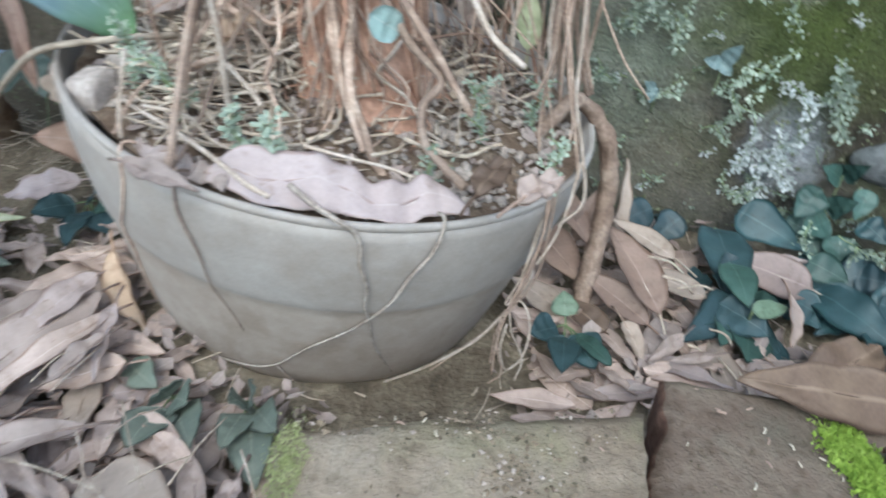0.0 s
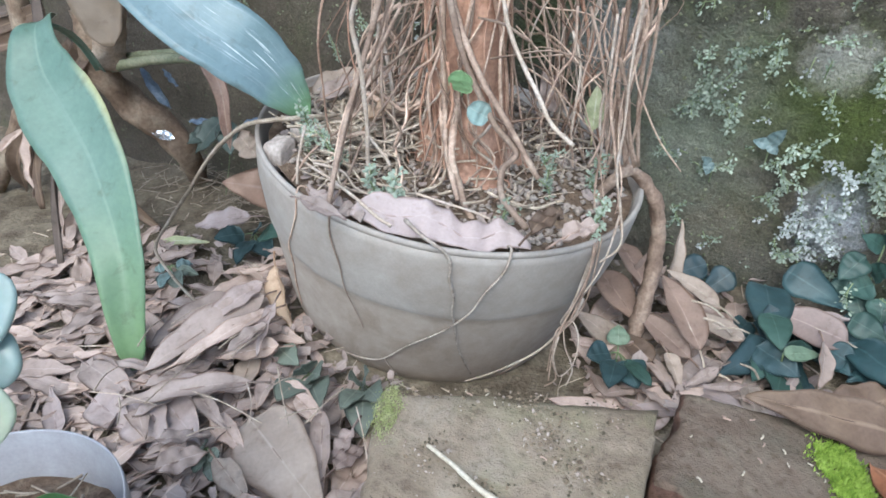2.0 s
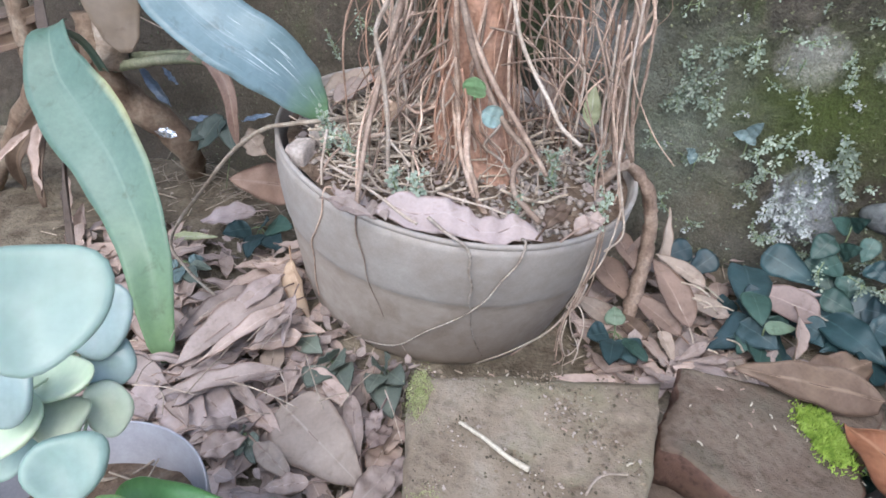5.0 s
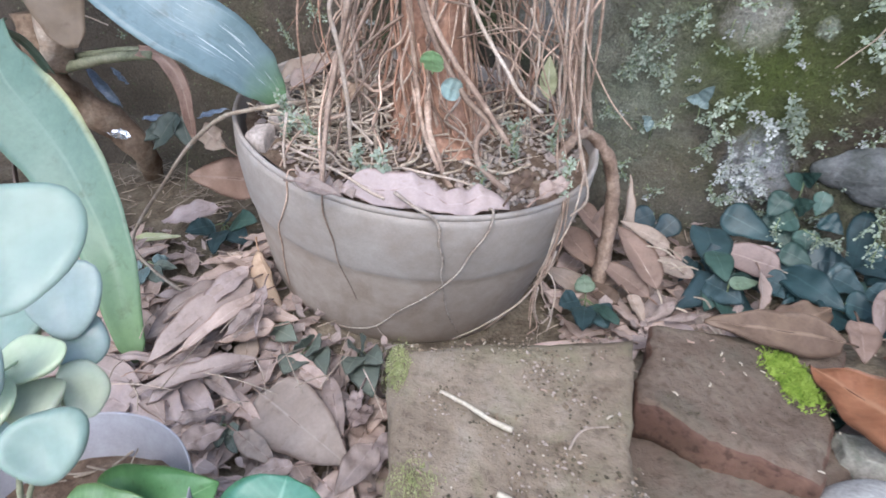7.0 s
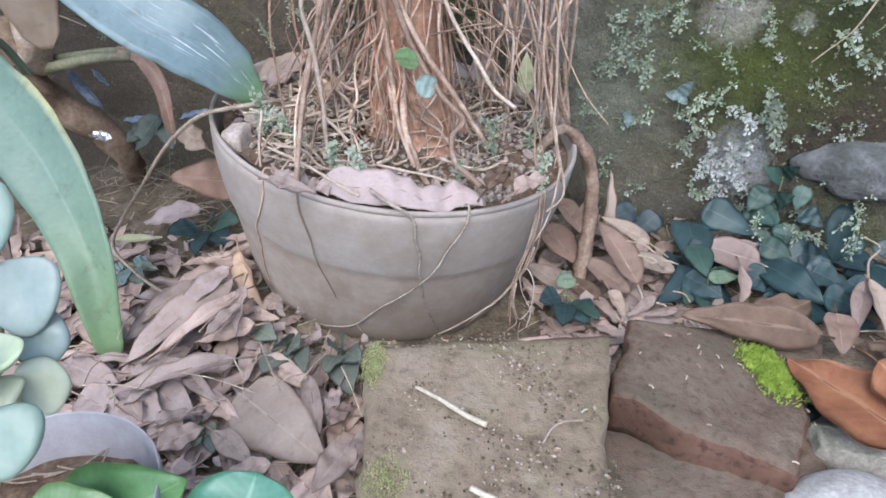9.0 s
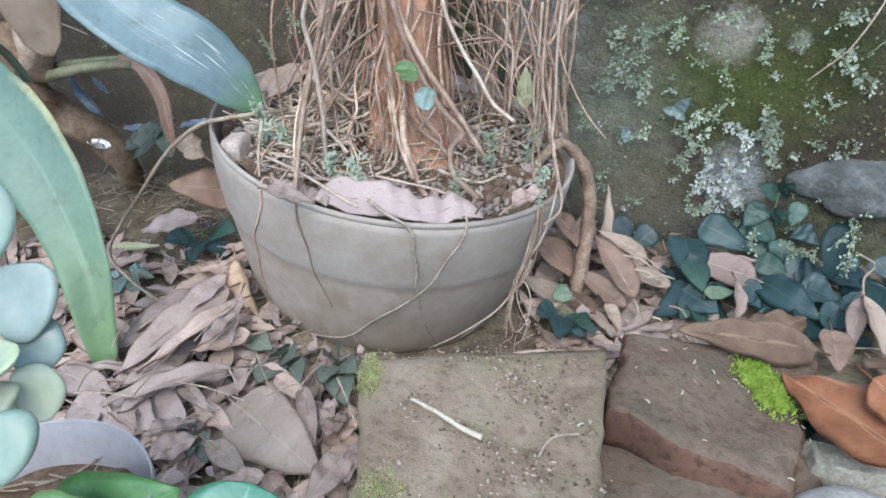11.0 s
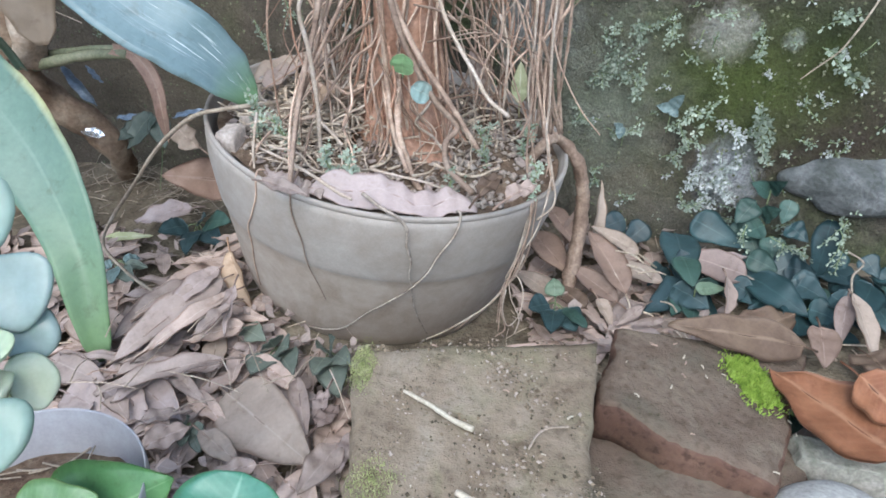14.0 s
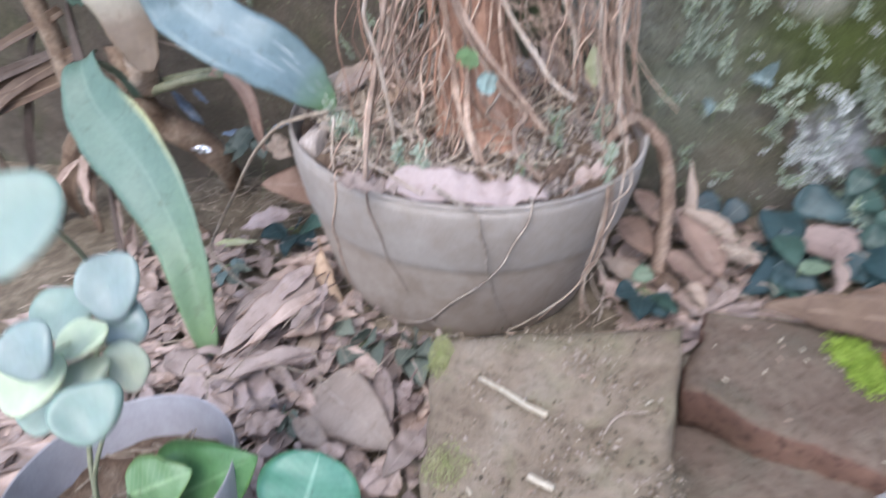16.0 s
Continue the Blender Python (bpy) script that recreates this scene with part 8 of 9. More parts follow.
# broken bits of leaf between the leaves
bv, bf, bu = [], [], []
for i in range(1850):
    if i < 1600:
        x, y = fill.uniform(-0.42, 0.02), fill.uniform(0.12, 0.56)
    else:
        x, y = fill.uniform(0.12, 0.36), fill.uniform(0.40, 0.64)
    if (x - 0.01) ** 2 + (y - 0.52) ** 2 < 0.12 ** 2 or (x + 0.252) ** 2 + (y - 0.469) ** 2 < 0.036 ** 2:
        continue
    q = fill.uniform(0.002, 0.009)
    m = pose(x, y, ground_height(x, y) + fill.uniform(0.002, 0.02), fill.uniform(-40, 40), fill.uniform(-40, 40), fill.uniform(0, 360))
    k = len(bv)
    w = fill.uniform(0.3, 0.8)
    for px, py, pz in ((-1, -0.2, 0), (-0.5, w, 0.2), (0.4, w * 0.8, 0.1), (1, 0.1, 0.25), (0.5, -w, 0.15), (-0.4, -w * 0.9, 0.1), (0, 0, -0.1)):
        bv.append(m @ Vector((px * q * fill.uniform(0.7, 1.2), py * q * fill.uniform(0.7, 1.2), pz * q)))
        bu.append((0.5 + py * 0.4, 0.5 + px * 0.4))
    bf += [(k + a, k + (a + 1) % 6, k + 6) for a in range(6)]
tagged(part("leaf_fragments", mesh_of("leaf_fragments", bv, bf, True, bu), DEAD_PINK), "crumbled bits of dry leaf in the litter", "leaf litter", kind="stuff")

# twigs and chaff in the litter
fv, ff = [], []
for i in range(420):
    x, y = fib.uniform(-0.5, 0.05), fib.uniform(0.12, 0.66)
    if i > 300:
        x, y = fib.uniform(0.1, 0.55), fib.uniform(0.38, 0.64)
    fibre(Vector((x, y, ground_height(x, y) + fib.uniform(0.001, 0.016 if y < 0.5 else 0.006))), fib.uniform(0.006, 0.035), fib.uniform(0.0004, 0.0011), fib.uniform(-0.2, 0.2), 0.2)
tagged(part("litter_twigs", mesh_of("litter_twigs", fv, ff), STRAW), "fine straw-coloured twigs strewn through the dry leaves", "twigs", kind="stuff")

# ---- vine that climbs out of the pot ----
vine = thing("vine", Matrix.Translation((-0.1847, 0.4140, 0.0200)), "thin pale vine arching from the pot to the ground", "vine")
tube("runner", local(vine, [(-0.0800, 0.4800, 0.2019), (-0.0882, 0.4580, 0.2064), (-0.1023, 0.4460, 0.2071), (-0.1199, 0.4420, 0.2048), (-0.1420, 0.4450, 0.1976), (-0.1684, 0.4550, 0.1799), (-0.2000, 0.4680, 0.1531), (-0.2464, 0.4880, 0.1042), (-0.2901, 0.5000, 0.0560), (-0.2765, 0.4620, 0.0500), (-0.2549, 0.4495, 0.0350), (-0.2143, 0.4245, 0.0320), (-0.1837, 0.4113, 0.0300), (-0.1771, 0.4029, 0.0280), (-0.1818, 0.3965, 0.0260)]), 0.0021, 0.0014, STRAW, vine)

# ---- plant with strap leaves ----
strap = plant("strap_leaf_plant", (-0.41, 0.60, 0.0), "plant with long blue-green strap leaves and dry brown stalks")

OUTLINES["droop"] = lambda s: float(np.interp(s, (0, 0.1, 0.2, 0.28, 0.36, 0.42, 0.49, 0.57, 0.75, 0.9, 0.97, 1), (0.16, 0.18, 0.24, 0.42, 0.62, 0.86, 1.02, 1, 0.68, 0.42, 0.3, 0.06)))
OUTLINES["arching"] = lambda s: float(np.interp(s, (0, 0.3, 0.6, 0.8, 0.93, 1), (0.75, 1, 0.95, 0.7, 0.36, 0.05)))


def strap_blade(name, points, width, label, seed, up, fold=0.3, outline="droop", wave=0.002, material=None):
    """A long blade swept along a line of places."""
    line = smooth_line(local(strap, points), 8)
    n, m = len(line) - 1, 10
    shape = OUTLINES[outline]
    verts, uvs, faces = [], [], []
    for i, q in enumerate(line):
        s = i / n
        d = (line[min(i + 1, n)] - line[max(i - 1, 0)]).normalized()
        z = Vector(up) - d * d.dot(Vector(up))
        z.normalize()
        y = z.cross(d)
        w = max(0.03, shape(s)) * width / 2
        for j in range(m + 1):
            u = 2 * j / m - 1
            h = fold * abs(u) ** 1.3 * w + wave * abs(u) * math.sin(s * 15 + seed + (2 if u > 0 else 0)) + 0.0012 * noise.noise(Vector((s * 8, u * 2, seed)))
            edge = 1 + 0.05 * noise.noise(Vector((s * 16, 4 if u > 0 else -4, seed)))
            verts.append(q + y * u * w * edge + z * h)
            uvs.append((j / m, s))
    for i in range(n):
        for j in range(m):
            a = i * (m + 1) + j
            faces.append((a, a + 1, a + m + 2, a + m + 1))
    k = len(verts)
    low = [v - Vector(up).normalized() * 0.0011 for v in verts]
    faces += [tuple(q + k for q in f[::-1]) for f in faces]
    ring = [j for j in range(m + 1)] + [i * (m + 1) + m for i in range(1, n + 1)] + [n * (m + 1) + j for j in range(m - 1, -1, -1)] + [i * (m + 1) for i in range(n - 1, 0, -1)]
    for q in range(len(ring)):
        a, b = ring[q], ring[(q + 1) % len(ring)]
        faces.append((a, a + k, b + k, b))
    return part(name, mesh_of(name, verts + low, faces, True, uvs + uvs), material or STRAP, strap, label)


strap_blade("leaf", [(-0.4150, 0.5900, 0.1800), (-0.4020, 0.5600, 0.2150), (-0.3860, 0.5200, 0.2420), (-0.3707, 0.4850, 0.2500), (-0.3507, 0.4600, 0.2212), (-0.3176, 0.4400, 0.1940), (-0.2830, 0.4200, 0.1670), (-0.2499, 0.3950, 0.1318), (-0.2269, 0.3720, 0.0986), (-0.2154, 0.3520, 0.0572), (-0.2070, 0.3370, 0.0161)], 0.070, "drooping blue-green strap leaf with a yellowed edge", 1, (0.35, -0.9, 0.35), 0.22)
strap_blade("leaf", [(-0.39, 0.56, 0.34), (-0.2264, 0.4500, 0.3308), (-0.1965, 0.4380, 0.3027), (-0.1662, 0.4350, 0.2787), (-0.1395, 0.4400, 0.2612), (-0.1205, 0.4500, 0.2412), (-0.1065, 0.4580, 0.2213), (-0.0961, 0.4640, 0.2025)], 0.058, "arching blue-green strap leaf", 2, (0.25, -0.75, 0.65), 0.18, "arching", 0.002, STRAP_BLUE)
OUTLINES["sheath"] = lambda s: float(np.interp(s, (0, 0.35, 0.6, 0.8, 0.92, 1), (1, 0.9, 0.6, 0.42, 0.32, 0.1)))
strap_blade("leaf_sheath", [(-0.2992, 0.5, 0.3517), (-0.2932, 0.49, 0.3302), (-0.2894, 0.482, 0.3034), (-0.2861, 0.475, 0.2732), (-0.281, 0.47, 0.2415)], 0.092, "broad pale leaf sheath", 3, (0.25, -0.85, 0.4), 0.25, "sheath", 0.001, SHEATH)
tube("leaf_sheath", local(strap, [(-0.42, 0.58, 0.42), (-0.3881, 0.6000, 0.2765), (-0.3975, 0.6000, 0.2421), (-0.4045, 0.6000, 0.2088), (-0.4149, 0.6000, 0.1829)]), 0.019, 0.016, STALK_PALE, strap, "pale dry leaf sheath", 12, 6, 0.5, 4)
tube("leaf_sheath", local(strap, [(-0.4391, 0.6100, 0.2370), (-0.4377, 0.6100, 0.1909), (-0.4328, 0.6150, 0.1605), (-0.4199, 0.6300, 0.1258), (-0.3946, 0.6450, 0.0961), (-0.3769, 0.6550, 0.0614), (-0.4052, 0.7006, 0.0000)]), 0.015, 0.011, STALK, strap, "dry brown leaf sheath", 12, 6, 0.5, 5, 0.024)
tube("stalk", local(strap, [(-0.52, 0.60, 0.32), (-0.5210, 0.6000, 0.1701), (-0.5742, 0.6000, 0.0946), (-0.6444, 0.5968, 0.0000)]), 0.012, 0.010, STALK, strap, "dry brown stalk", 9, 6, 0.4, 5)
tube("leaf_base", local(strap, [(-0.4130, 0.6050, 0.1797), (-0.3668, 0.6000, 0.1916), (-0.3271, 0.5950, 0.1990), (-0.2850, 0.5850, 0.2043)]), 0.0062, 0.0050, STEM_GREEN, strap, "pale green cut leaf base", 8, 5, 0.3, 6)
tube("leaf_base", local(strap, [(-0.3990, 0.6150, 0.1909), (-0.3433, 0.6100, 0.2008), (-0.2780, 0.6000, 0.2073)]), 0.004, 0.003, STEM_GREEN, strap, "pale green cut leaf base", 8, 5, 0.3, 7)
strap_blade("withered_leaf", [(-0.3019, 0.5880, 0.2079), (-0.2777, 0.5840, 0.2052), (-0.2602, 0.5780, 0.1895), (-0.2517, 0.5720, 0.1668), (-0.2495, 0.5680, 0.1435), (-0.2482, 0.5650, 0.1176)], 0.0155, "withered tan leaf end hanging down", 71, (0.3, -0.9, 0.35), 0.5, "arching", 0.003, DEAD_TAN2)
leaf_part(strap, (-0.4499, 0.5200, 0.1424), (-0.4593, 0.5000, 0.0595), 0.018, DEAD, "withered hanging leaf", "lance", (0, -1, 0.2), 0.4, 0.9, 0.003, 0.5, 73, "withered_leaf")
leaf_part(strap, (-0.4685, 0.5200, 0.1306), (-0.5151, 0.5000, 0.0867), 0.010, DEAD, "withered hanging leaf", "lance", (0, -1, 0.2), 0.3, 0.9, 0.002, 0.5, 74, "withered_leaf")
leaf_part(strap, (-0.4389, 0.5300, 0.0396), (-0.4444, 0.5100, -0.0272), 0.016, DEAD, "withered hanging leaf", "lance", (0.3, -1, 0.2), 0.3, 0.9, 0.003, 0.5, 75, "withered_leaf")
leaf_part(strap, (-0.4377, 0.5200, 0.0784), (-0.4342, 0.5000, 0.0147), 0.012, DEAD, "withered hanging leaf", "lance", (0.3, -1, 0.2), 0.3, 0.9, 0.003, 0.5, 76, "withered_leaf")

# unseen upper leaves, added overhead to shade the ground at the left
for i, (tx, ty, tz, bow) in enumerate(((-0.86, 0.34, 0.42, 0.2), (-0.62, 0.16, 0.60, 0.22), (-0.78, 0.52, 0.62, 0.16), (-0.40, 0.36, 0.74, 0.12))):
    strap_blade("leaf", [(-0.42, 0.585, 0.30), (-0.43 + (tx + 0.43) * 0.25, 0.57 + (ty - 0.57) * 0.25, 0.30 + (tz - 0.30) * 0.45 + bow * 0.6), (-0.43 + (tx + 0.43) * 0.6, 0.57 + (ty - 0.57) * 0.6, 0.30 + (tz - 0.30) * 0.8 + bow), (tx, ty, tz)], 0.07, "arching blue-green strap leaf", 10 + i, (-0.2, -0.4, 0.9), 0.2, "arching")

old = random.Random(31)
for i in range(10):
    x0, y0, z0 = old.uniform(-0.72, -0.44), old.uniform(0.56, 0.63), old.uniform(0.1, 0.3)
    x1, y1 = x0 - old.uniform(-0.14, 0.16), old.uniform(0.42, 0.6)
    y0, y1 = min(y0, wall_line(x0) - 0.06), min(y1, wall_line(x1) - 0.06)
    ground = ground_height(x1, y1) + 0.006
    strap_blade("withered_leaf", [(-0.42 + 0.3 * (x0 + 0.42), 0.60, z0 + 0.06), (x0, y0, z0), ((x0 + x1) / 2 + old.uniform(-0.02, 0.02), (y0 + y1) / 2 - 0.015, z0 * 0.5), (x1, y1, ground)], old.uniform(0.012, 0.032), "withered dark brown leaf hanging down", 200 + i, (old.uniform(-0.4, 0.4), -0.9, 0.3), old.uniform(0.2, 0.7), "arching", 0.003, old.choice((DEAD_DARK, DEAD_DARK, DEAD_WITHERED)))

# scraps behind the strap leaves
def scrap(name, base, tip, width, material, label, up=(0, -0.7, 1), seed=0):
    ob = part(name, blade_mesh((Vector(tip) - Vector(base)).length, width, "oblong", 0.3, 0.2, 0.002, 0.2, 0.2, seed), material)
    ob.matrix_world = frame_from(base, tip, up)
    return tagged(ob, label, "litter")


tube("stalk", local(strap, [(-0.3892, 0.6200, 0.2388), (-0.3536, 0.6000, 0.2361), (-0.3301, 0.5900, 0.2323)]), 0.0008, 0.0006, STALK_PALE, strap, "thin pale dry stalk", 5, 5, 0.2, 8)
scrap("plastic_strip", (-0.3922, 0.6600, 0.1664), (-0.3726, 0.6550, 0.1487), 0.006, BLUE, "narrow pale blue plastic strip lying behind the plant", (0, -1, 0.4), 6)
scrap("plastic_strip", (-0.4271, 0.6620, 0.1660), (-0.3923, 0.6600, 0.1175), 0.014, BLUE, "blue plastic strip lying behind the plant", (0, -1, 0.4), 1)
scrap("plastic_scrap", (-0.3746, 0.6650, 0.1013), (-0.3259, 0.6600, 0.1070), 0.009, BLUE, "crumpled pale blue plastic scrap on the soil", seed=2)
scrap("plastic_scrap", (-0.2996, 0.6650, 0.1066), (-0.2562, 0.6650, 0.1201), 0.007, BLUE, "crumpled pale blue plastic scrap on the soil", seed=3)
scrap("foil_scrap", (-0.3917, 0.6200, 0.1003), (-0.3620, 0.6200, 0.0965), 0.012, FOIL, "shiny silver foil scrap lying on the soil", (0, -0.6, 1), 4)
fv, ff = [], []
for i in range(120):
    x = fib.uniform(-0.46, -0.18)
    y = wall_line(x) - fib.uniform(0.03, 0.10)
    fibre(Vector((x, y, ground_height(x, y) + fib.uniform(0.004, 0.03))), fib.uniform(0.015, 0.05), fib.uniform(0.0004, 0.0009), fib.uniform(-0.5, 0.5), 0.5)
tagged(part("dry_grass", mesh_of("dry_grass", fv, ff), STRAW), "dry grass bits on the soil behind the strap-leaf plant", "dry grass", kind="stuff")
bshade = plant("ground_plant", (-0.345, 0.672, 0.0), "dark blue-green leaves in the shade behind the vine", "plant")
leaf_part(bshade, (-0.3182, 0.6550, 0.1151), (-0.3441, 0.6300, 0.0766), 0.032, SHADE_LEAF, "", "ovate", (-0.2, -0.9, 0.6), 0.4, 0.1, 0.002, seed=81)
leaf_part(bshade, (-0.3132, 0.6550, 0.1119), (-0.2951, 0.6300, 0.0814), 0.028, SHADE_LEAF, "", "ovate", (0.3, -0.9, 0.5), 0.4, 0.1, 0.002, seed=82)
leaf_part(bshade, (-0.3336, 0.6550, 0.1007), (-0.3542, 0.6300, 0.0875), 0.025, SHADE_LEAF, "", "ovate", (0, -0.8, 0.7), 0.4, 0.1, 0.002, seed=83)
stalk(bshade, [(-0.3220, 0.6600, 0.0941), (-0.3216, 0.6650, 0.0678), (-0.343, 0.670, 0.0)])

# ---- small pot with a succulent ----
SC, SR, SZ = (-0.0935, 0.1342), 0.0610, 0.1245
small_pot = thing("plant_pot", Matrix.Translation((SC[0], SC[1], 0.0)), "small lavender-grey plastic plant pot standing on the leaf litter", "plant pot")
sp = [(SR - 0.0019, SZ - 0.001), (SR - 0.0028, SZ - 0.012), (SR * 0.86, SZ - 0.04), (SR * 0.66, 0.004), (0.0, 0.004), (0.0, 0.0), (SR * 0.72, 0.0), (SR * 0.92, SZ * 0.5), (SR - 0.002, SZ - 0.022)]
part("body", mesh_of("small_pot_body", *lathe(sp, 72, 0.004)), GREY_PLASTIC, small_pot)
part("rim", mesh_of("small_pot_rim", *lathe([(SR - 0.002, SZ - 0.022), (SR - 0.001, SZ - 0.02), (SR - 0.0005, SZ - 0.004), (SR - 0.0008, SZ - 0.0008), (SR - 0.0013, SZ), (SR - 0.0019, SZ - 0.001)], 72, 0.004)), GREY_PLASTIC, small_pot, "rolled grey rim")
SOIL_Z = 0.096
sv = [(SC[0], SC[1], SOIL_Z)]
sf = []
for i in range(1, 11):
    for k in range(40):
        a, r = 2 * math.pi * k / 40, (SR * 0.9 + 0.001) * i / 10
        x, y = SC[0] + r * math.cos(a), SC[1] + r * math.sin(a)
        sv.append((x, y, SOIL_Z + 0.004 * noise.noise(Vector((x, y, 4)) * 60)))
sf = [(0, 1 + k, 1 + (k + 1) % 40) for k in range(40)] + [(1 + i * 40 + k, 1 + (i + 1) * 40 + k, 1 + (i + 1) * 40 + (k + 1) % 40, 1 + i * 40 + (k + 1) % 40) for i in range(9) for k in range(40)]
tagged(part("potting_soil", mesh_of("small_pot_soil", sv, sf), POT_SOIL), "brown soil in the small grey pot", "soil", kind="stuff")
fv, ff = [], []
for i in range(46):
    a, r = fib.uniform(0, 6.283), 0.05 * fib.random() ** 0.5
    fibre(Vector((SC[0] + r * math.cos(a), SC[1] + r * math.sin(a), SOIL_Z + 0.003)), fib.uniform(0.01, 0.03), fib.uniform(0.0004, 0.0009), fib.uniform(-0.2, 0.2), 0.15)
tagged(part("straw_bits", mesh_of("straw_bits", fv, ff), STRAW), "dry straw bits on the soil of the small pot", "straw", kind="stuff")

succ = plant("succulent", (SC[0], SC[1], SOIL_Z), "succulent with round pale green fleshy leaves in a small pot")


MAIN_STEM = smooth_line([(-0.110, 0.125, SOIL_Z - 0.002), (-0.112, 0.140, 0.135), (-0.105, 0.163, 0.18), (-0.088, 0.168, 0.225), (-0.05, 0.135, 0.27), (-0.012, 0.095, 0.302)], 6)
part("stem", mesh_of("stem", *tube_data(local(succ, MAIN_STEM), 0.0016, 0.0010, 8, 0.15)), STEM_GREEN, succ)


SIDE_STEM = smooth_line([(-0.105, 0.118, SOIL_Z - 0.002), (-0.102, 0.130, 0.13), (-0.094, 0.150, 0.16), (-0.085, 0.160, 0.19), (-0.078, 0.165, 0.21)], 6)
part("stem", mesh_of("stem", *tube_data(local(succ, SIDE_STEM), 0.0013, 0.0010, 8, 0.15)), STEM_GREEN, succ)


def fleshy(centre, radius, thick, facing, label="", stretch=1.0, turn=0.0, material=None):
    """A round, thick, slightly dished leaf, with the stalk that holds it."""
    verts, faces = [], []
    rings, sides = 9, 28
    for side in (1, -1):
        for i in range(rings + 1):
            r = math.sin(math.pi / 2 * i / rings)
            h = (1 - r ** 8) ** 0.5 if r < 1 else 0.0
            for k in range(sides):
                a = 2 * math.pi * k / sides
                w = 1 + 0.05 * math.sin(3 * a + radius * 900) + 0.04 * math.sin(2 * a + radius * 500) + 0.02 * math.sin(5 * a + radius * 300)
                px, py = r * w * math.cos(a) * (1 + 0.12 * r * math.sin(a)), r * w * math.sin(a)
                bend = 0.16 * abs(px) ** 1.4 + 0.08 * math.sin(2.2 * py + radius * 700) + 0.05 * r * r
                verts.append((px * radius, py * radius * stretch, side * thick * h * (1 + 0.3 * math.sin(3 * px + 2 * py)) + bend * radius))
    block = (rings + 1) * sides
    for b in range(2):
        for i in range(rings):
            for k in range(sides):
                a, c = b * block + i * sides + k, b * block + i * sides + (k + 1) % sides
                f = (a, a + sides, c + sides, c)
                faces.append(f if b == 0 else f[::-1])
    z = Vector(facing).normalized()
    y = (Vector((0, 0, 1)) - z * z.z).normalized()
    m = Matrix.Translation(centre) @ Matrix((y.cross(z), y, z)).transposed().to_4x4() @ pose(0, 0, 0, 0, 0, turn)
    ob = part("leaf", mesh_of("leaf", verts, faces), material or SUCC, succ, label)
    ob.matrix_parent_inverse = Matrix()
    ob.matrix_basis = succ.matrix_world.inverted() @ m
    joint = Vector(centre) - z * (thick + 0.0006) - y * radius * 0.35
    near = min(MAIN_STEM + SIDE_STEM, key=lambda q: (q - joint).length + (0.02 if q.z > joint.z else 0))
    inv = m.inverted()
    tube("petiole", [inv @ q for q in (near, near * 0.4 + joint * 0.6 - z * 0.006, joint)], 0.0008, 0.0006, SUCC_GREEN, ob, "", 5, 5, 0.2, 1)
    return ob


fleshy((0.0111, 0.0727, 0.3149), 0.0148, 0.0014, (0.42, -0.62, 0.62), "large pale fleshy leaf", 0.95)
fleshy((-0.0614, 0.1528, 0.2353), 0.0138, 0.0020, (0.35, -0.8, 0.45), "glossy pale fleshy leaf", 1.15, 0, SUCC_WHITE)
fleshy((-0.0575, 0.1480, 0.2176), 0.0108, 0.0020, (0.5, -0.65, 0.6), "small pale fleshy leaf", 1.0, 0, SUCC_WHITE)
fleshy((-0.0900, 0.1480, 0.2215), 0.0150, 0.0020, (0.2, -0.6, 0.8), "broad teal fleshy leaf", 0.9)
fleshy((-0.0680, 0.1120, 0.2319), 0.0118, 0.0020, (0.3, -0.8, 0.5), "glossy pale fleshy leaf", 1.05, 0, SUCC_WHITE)
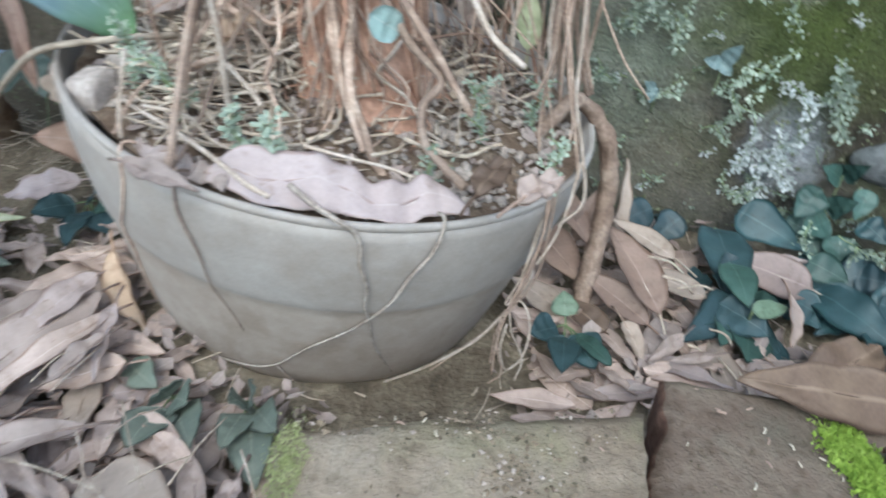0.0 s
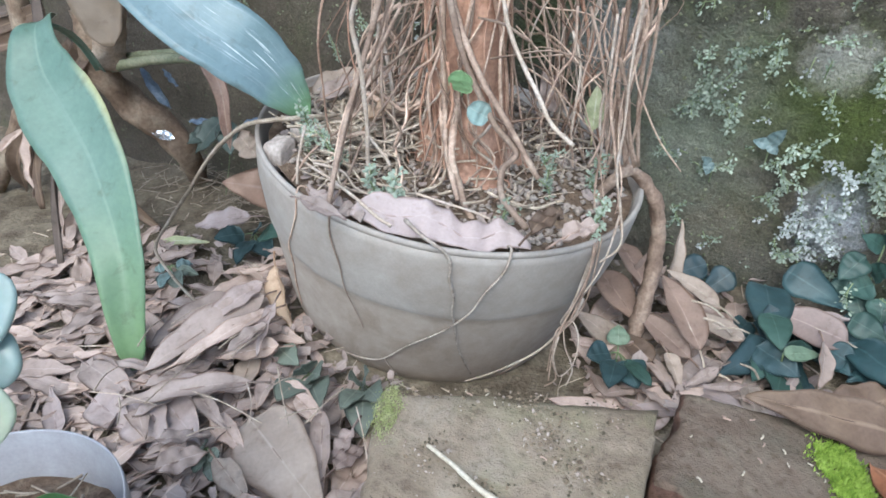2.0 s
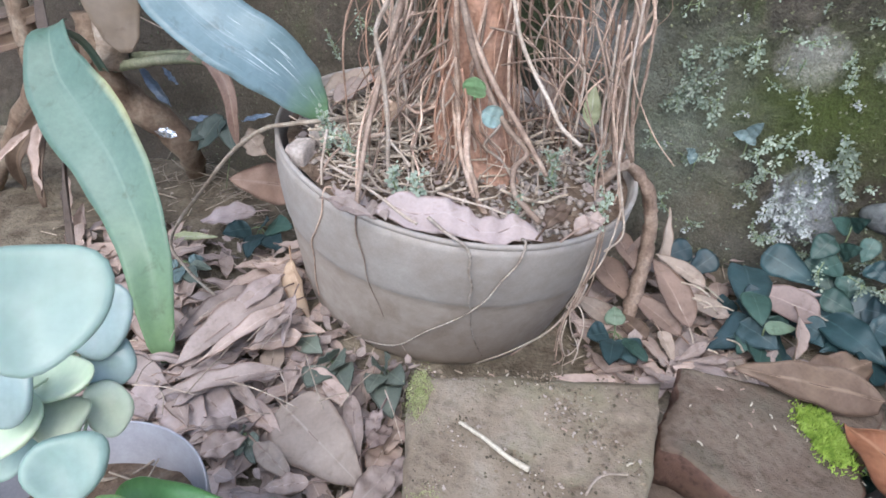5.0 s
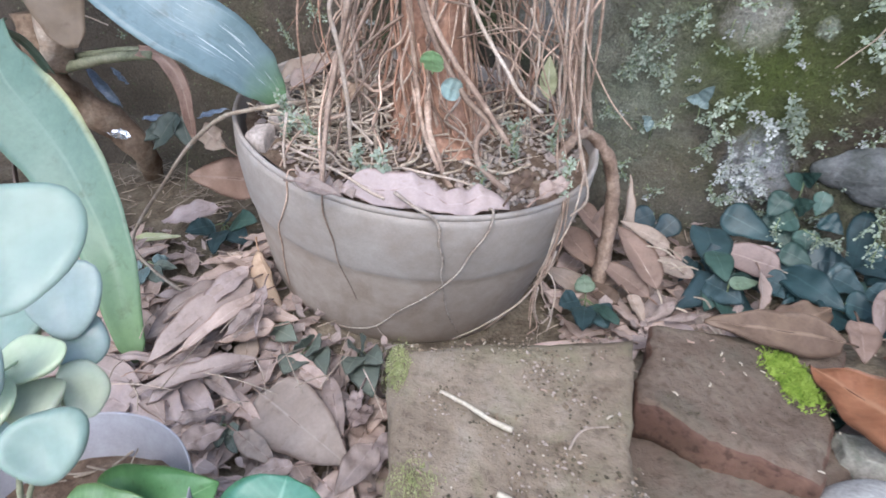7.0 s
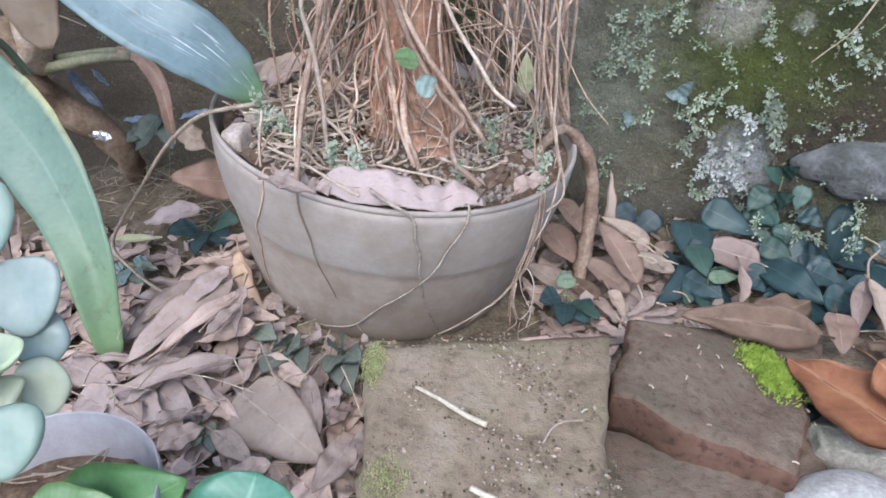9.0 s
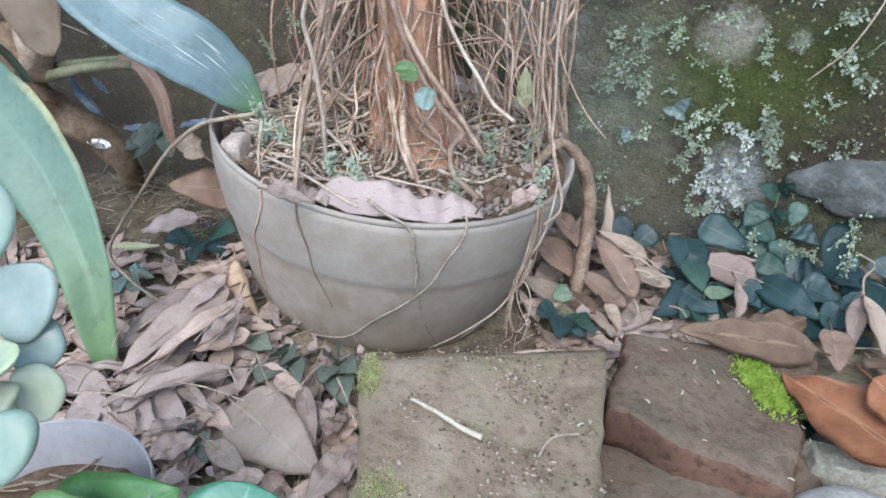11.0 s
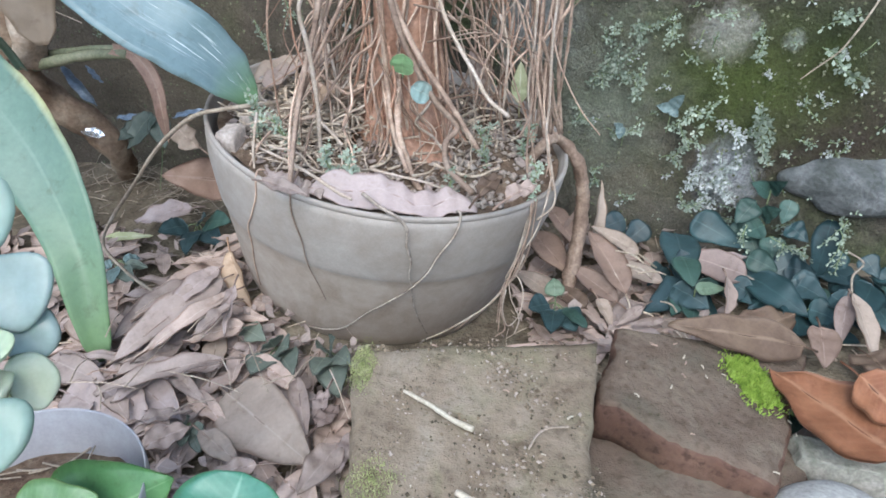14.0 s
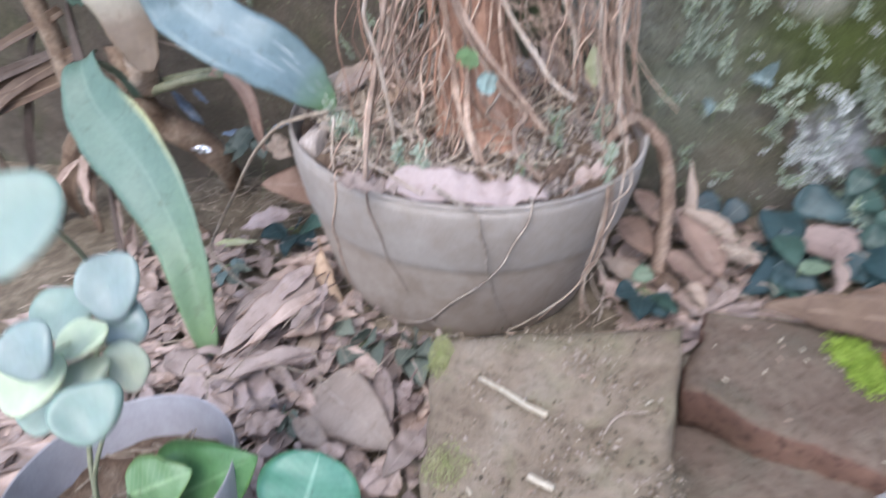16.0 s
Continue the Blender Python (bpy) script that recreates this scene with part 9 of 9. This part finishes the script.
fleshy((-0.0660, 0.1330, 0.2200), 0.0150, 0.0018, (-0.2, -0.45, 0.9), "pale green fleshy leaf", 0.7, 20, SUCC_GREEN)
fleshy((-0.0532, 0.1367, 0.2039), 0.0092, 0.0018, (0.6, -0.6, 0.5), "yellow-green fleshy leaf", 1.25, 0, SUCC_YELLOW)
fleshy((-0.0640, 0.1240, 0.2070), 0.0122, 0.0020, (0.1, -0.4, 0.9), "yellow-green fleshy leaf", 0.8, 0, SUCC_YELLOW)
fleshy((-0.0429, 0.1045, 0.2102), 0.0138, 0.0030, (0.45, -0.7, 0.6), "round teal fleshy leaf", 0.92)
fleshy((-0.0760, 0.1120, 0.2150), 0.0150, 0.0020, (0.1, -0.6, 0.8), "yellow-green fleshy leaf", 1.0, 0, SUCC_GREEN)
fleshy((-0.0850, 0.1180, 0.1950), 0.0140, 0.0020, (0.2, -0.6, 0.8), "pale fleshy leaf")

front = plant("leafy_plant", (-0.040, 0.074, SOIL_Z), "plant with broad glossy green leaves in the small pot")
leaf_part(front, (-0.0880, 0.1425, 0.0920), (-0.0235, 0.1580, 0.1261), 0.056, GLOSS_GREEN, "glossy green leaf", "ovate", (0.3, -0.75, 0.6), 0.5, -0.12, 0.0008, seed=91, n=18)
leaf_part(front, (-0.0050, 0.1450, 0.0853), (0.0060, 0.1700, 0.1211), 0.056, TEAL, "glossy teal leaf", "round", (0.3, -0.75, 0.6), 0.5, -0.12, 0.0008, seed=92, n=18)
leaf_part(front, (-0.0871, 0.1300, 0.1160), (-0.0495, 0.1400, 0.1308), 0.034, FRESH, "fresh pale green leaf", "ovate", (0.2, -0.75, 0.6), 0.4, -0.1, 0.001, seed=94, n=18)
for tip in ((-0.0875, 0.1425, 0.0922), (-0.0054, 0.1455, 0.0858), (-0.0871, 0.1300, 0.1160)):
    stalk(front, [(-0.040, 0.074, SOIL_Z - 0.002), ((tip[0] - 0.040) / 2, (tip[1] + 0.074) / 2, max(tip[2] * 0.5 + SOIL_Z * 0.5, SZ + 0.002)), tip], 0.0012, STEM_GREEN)
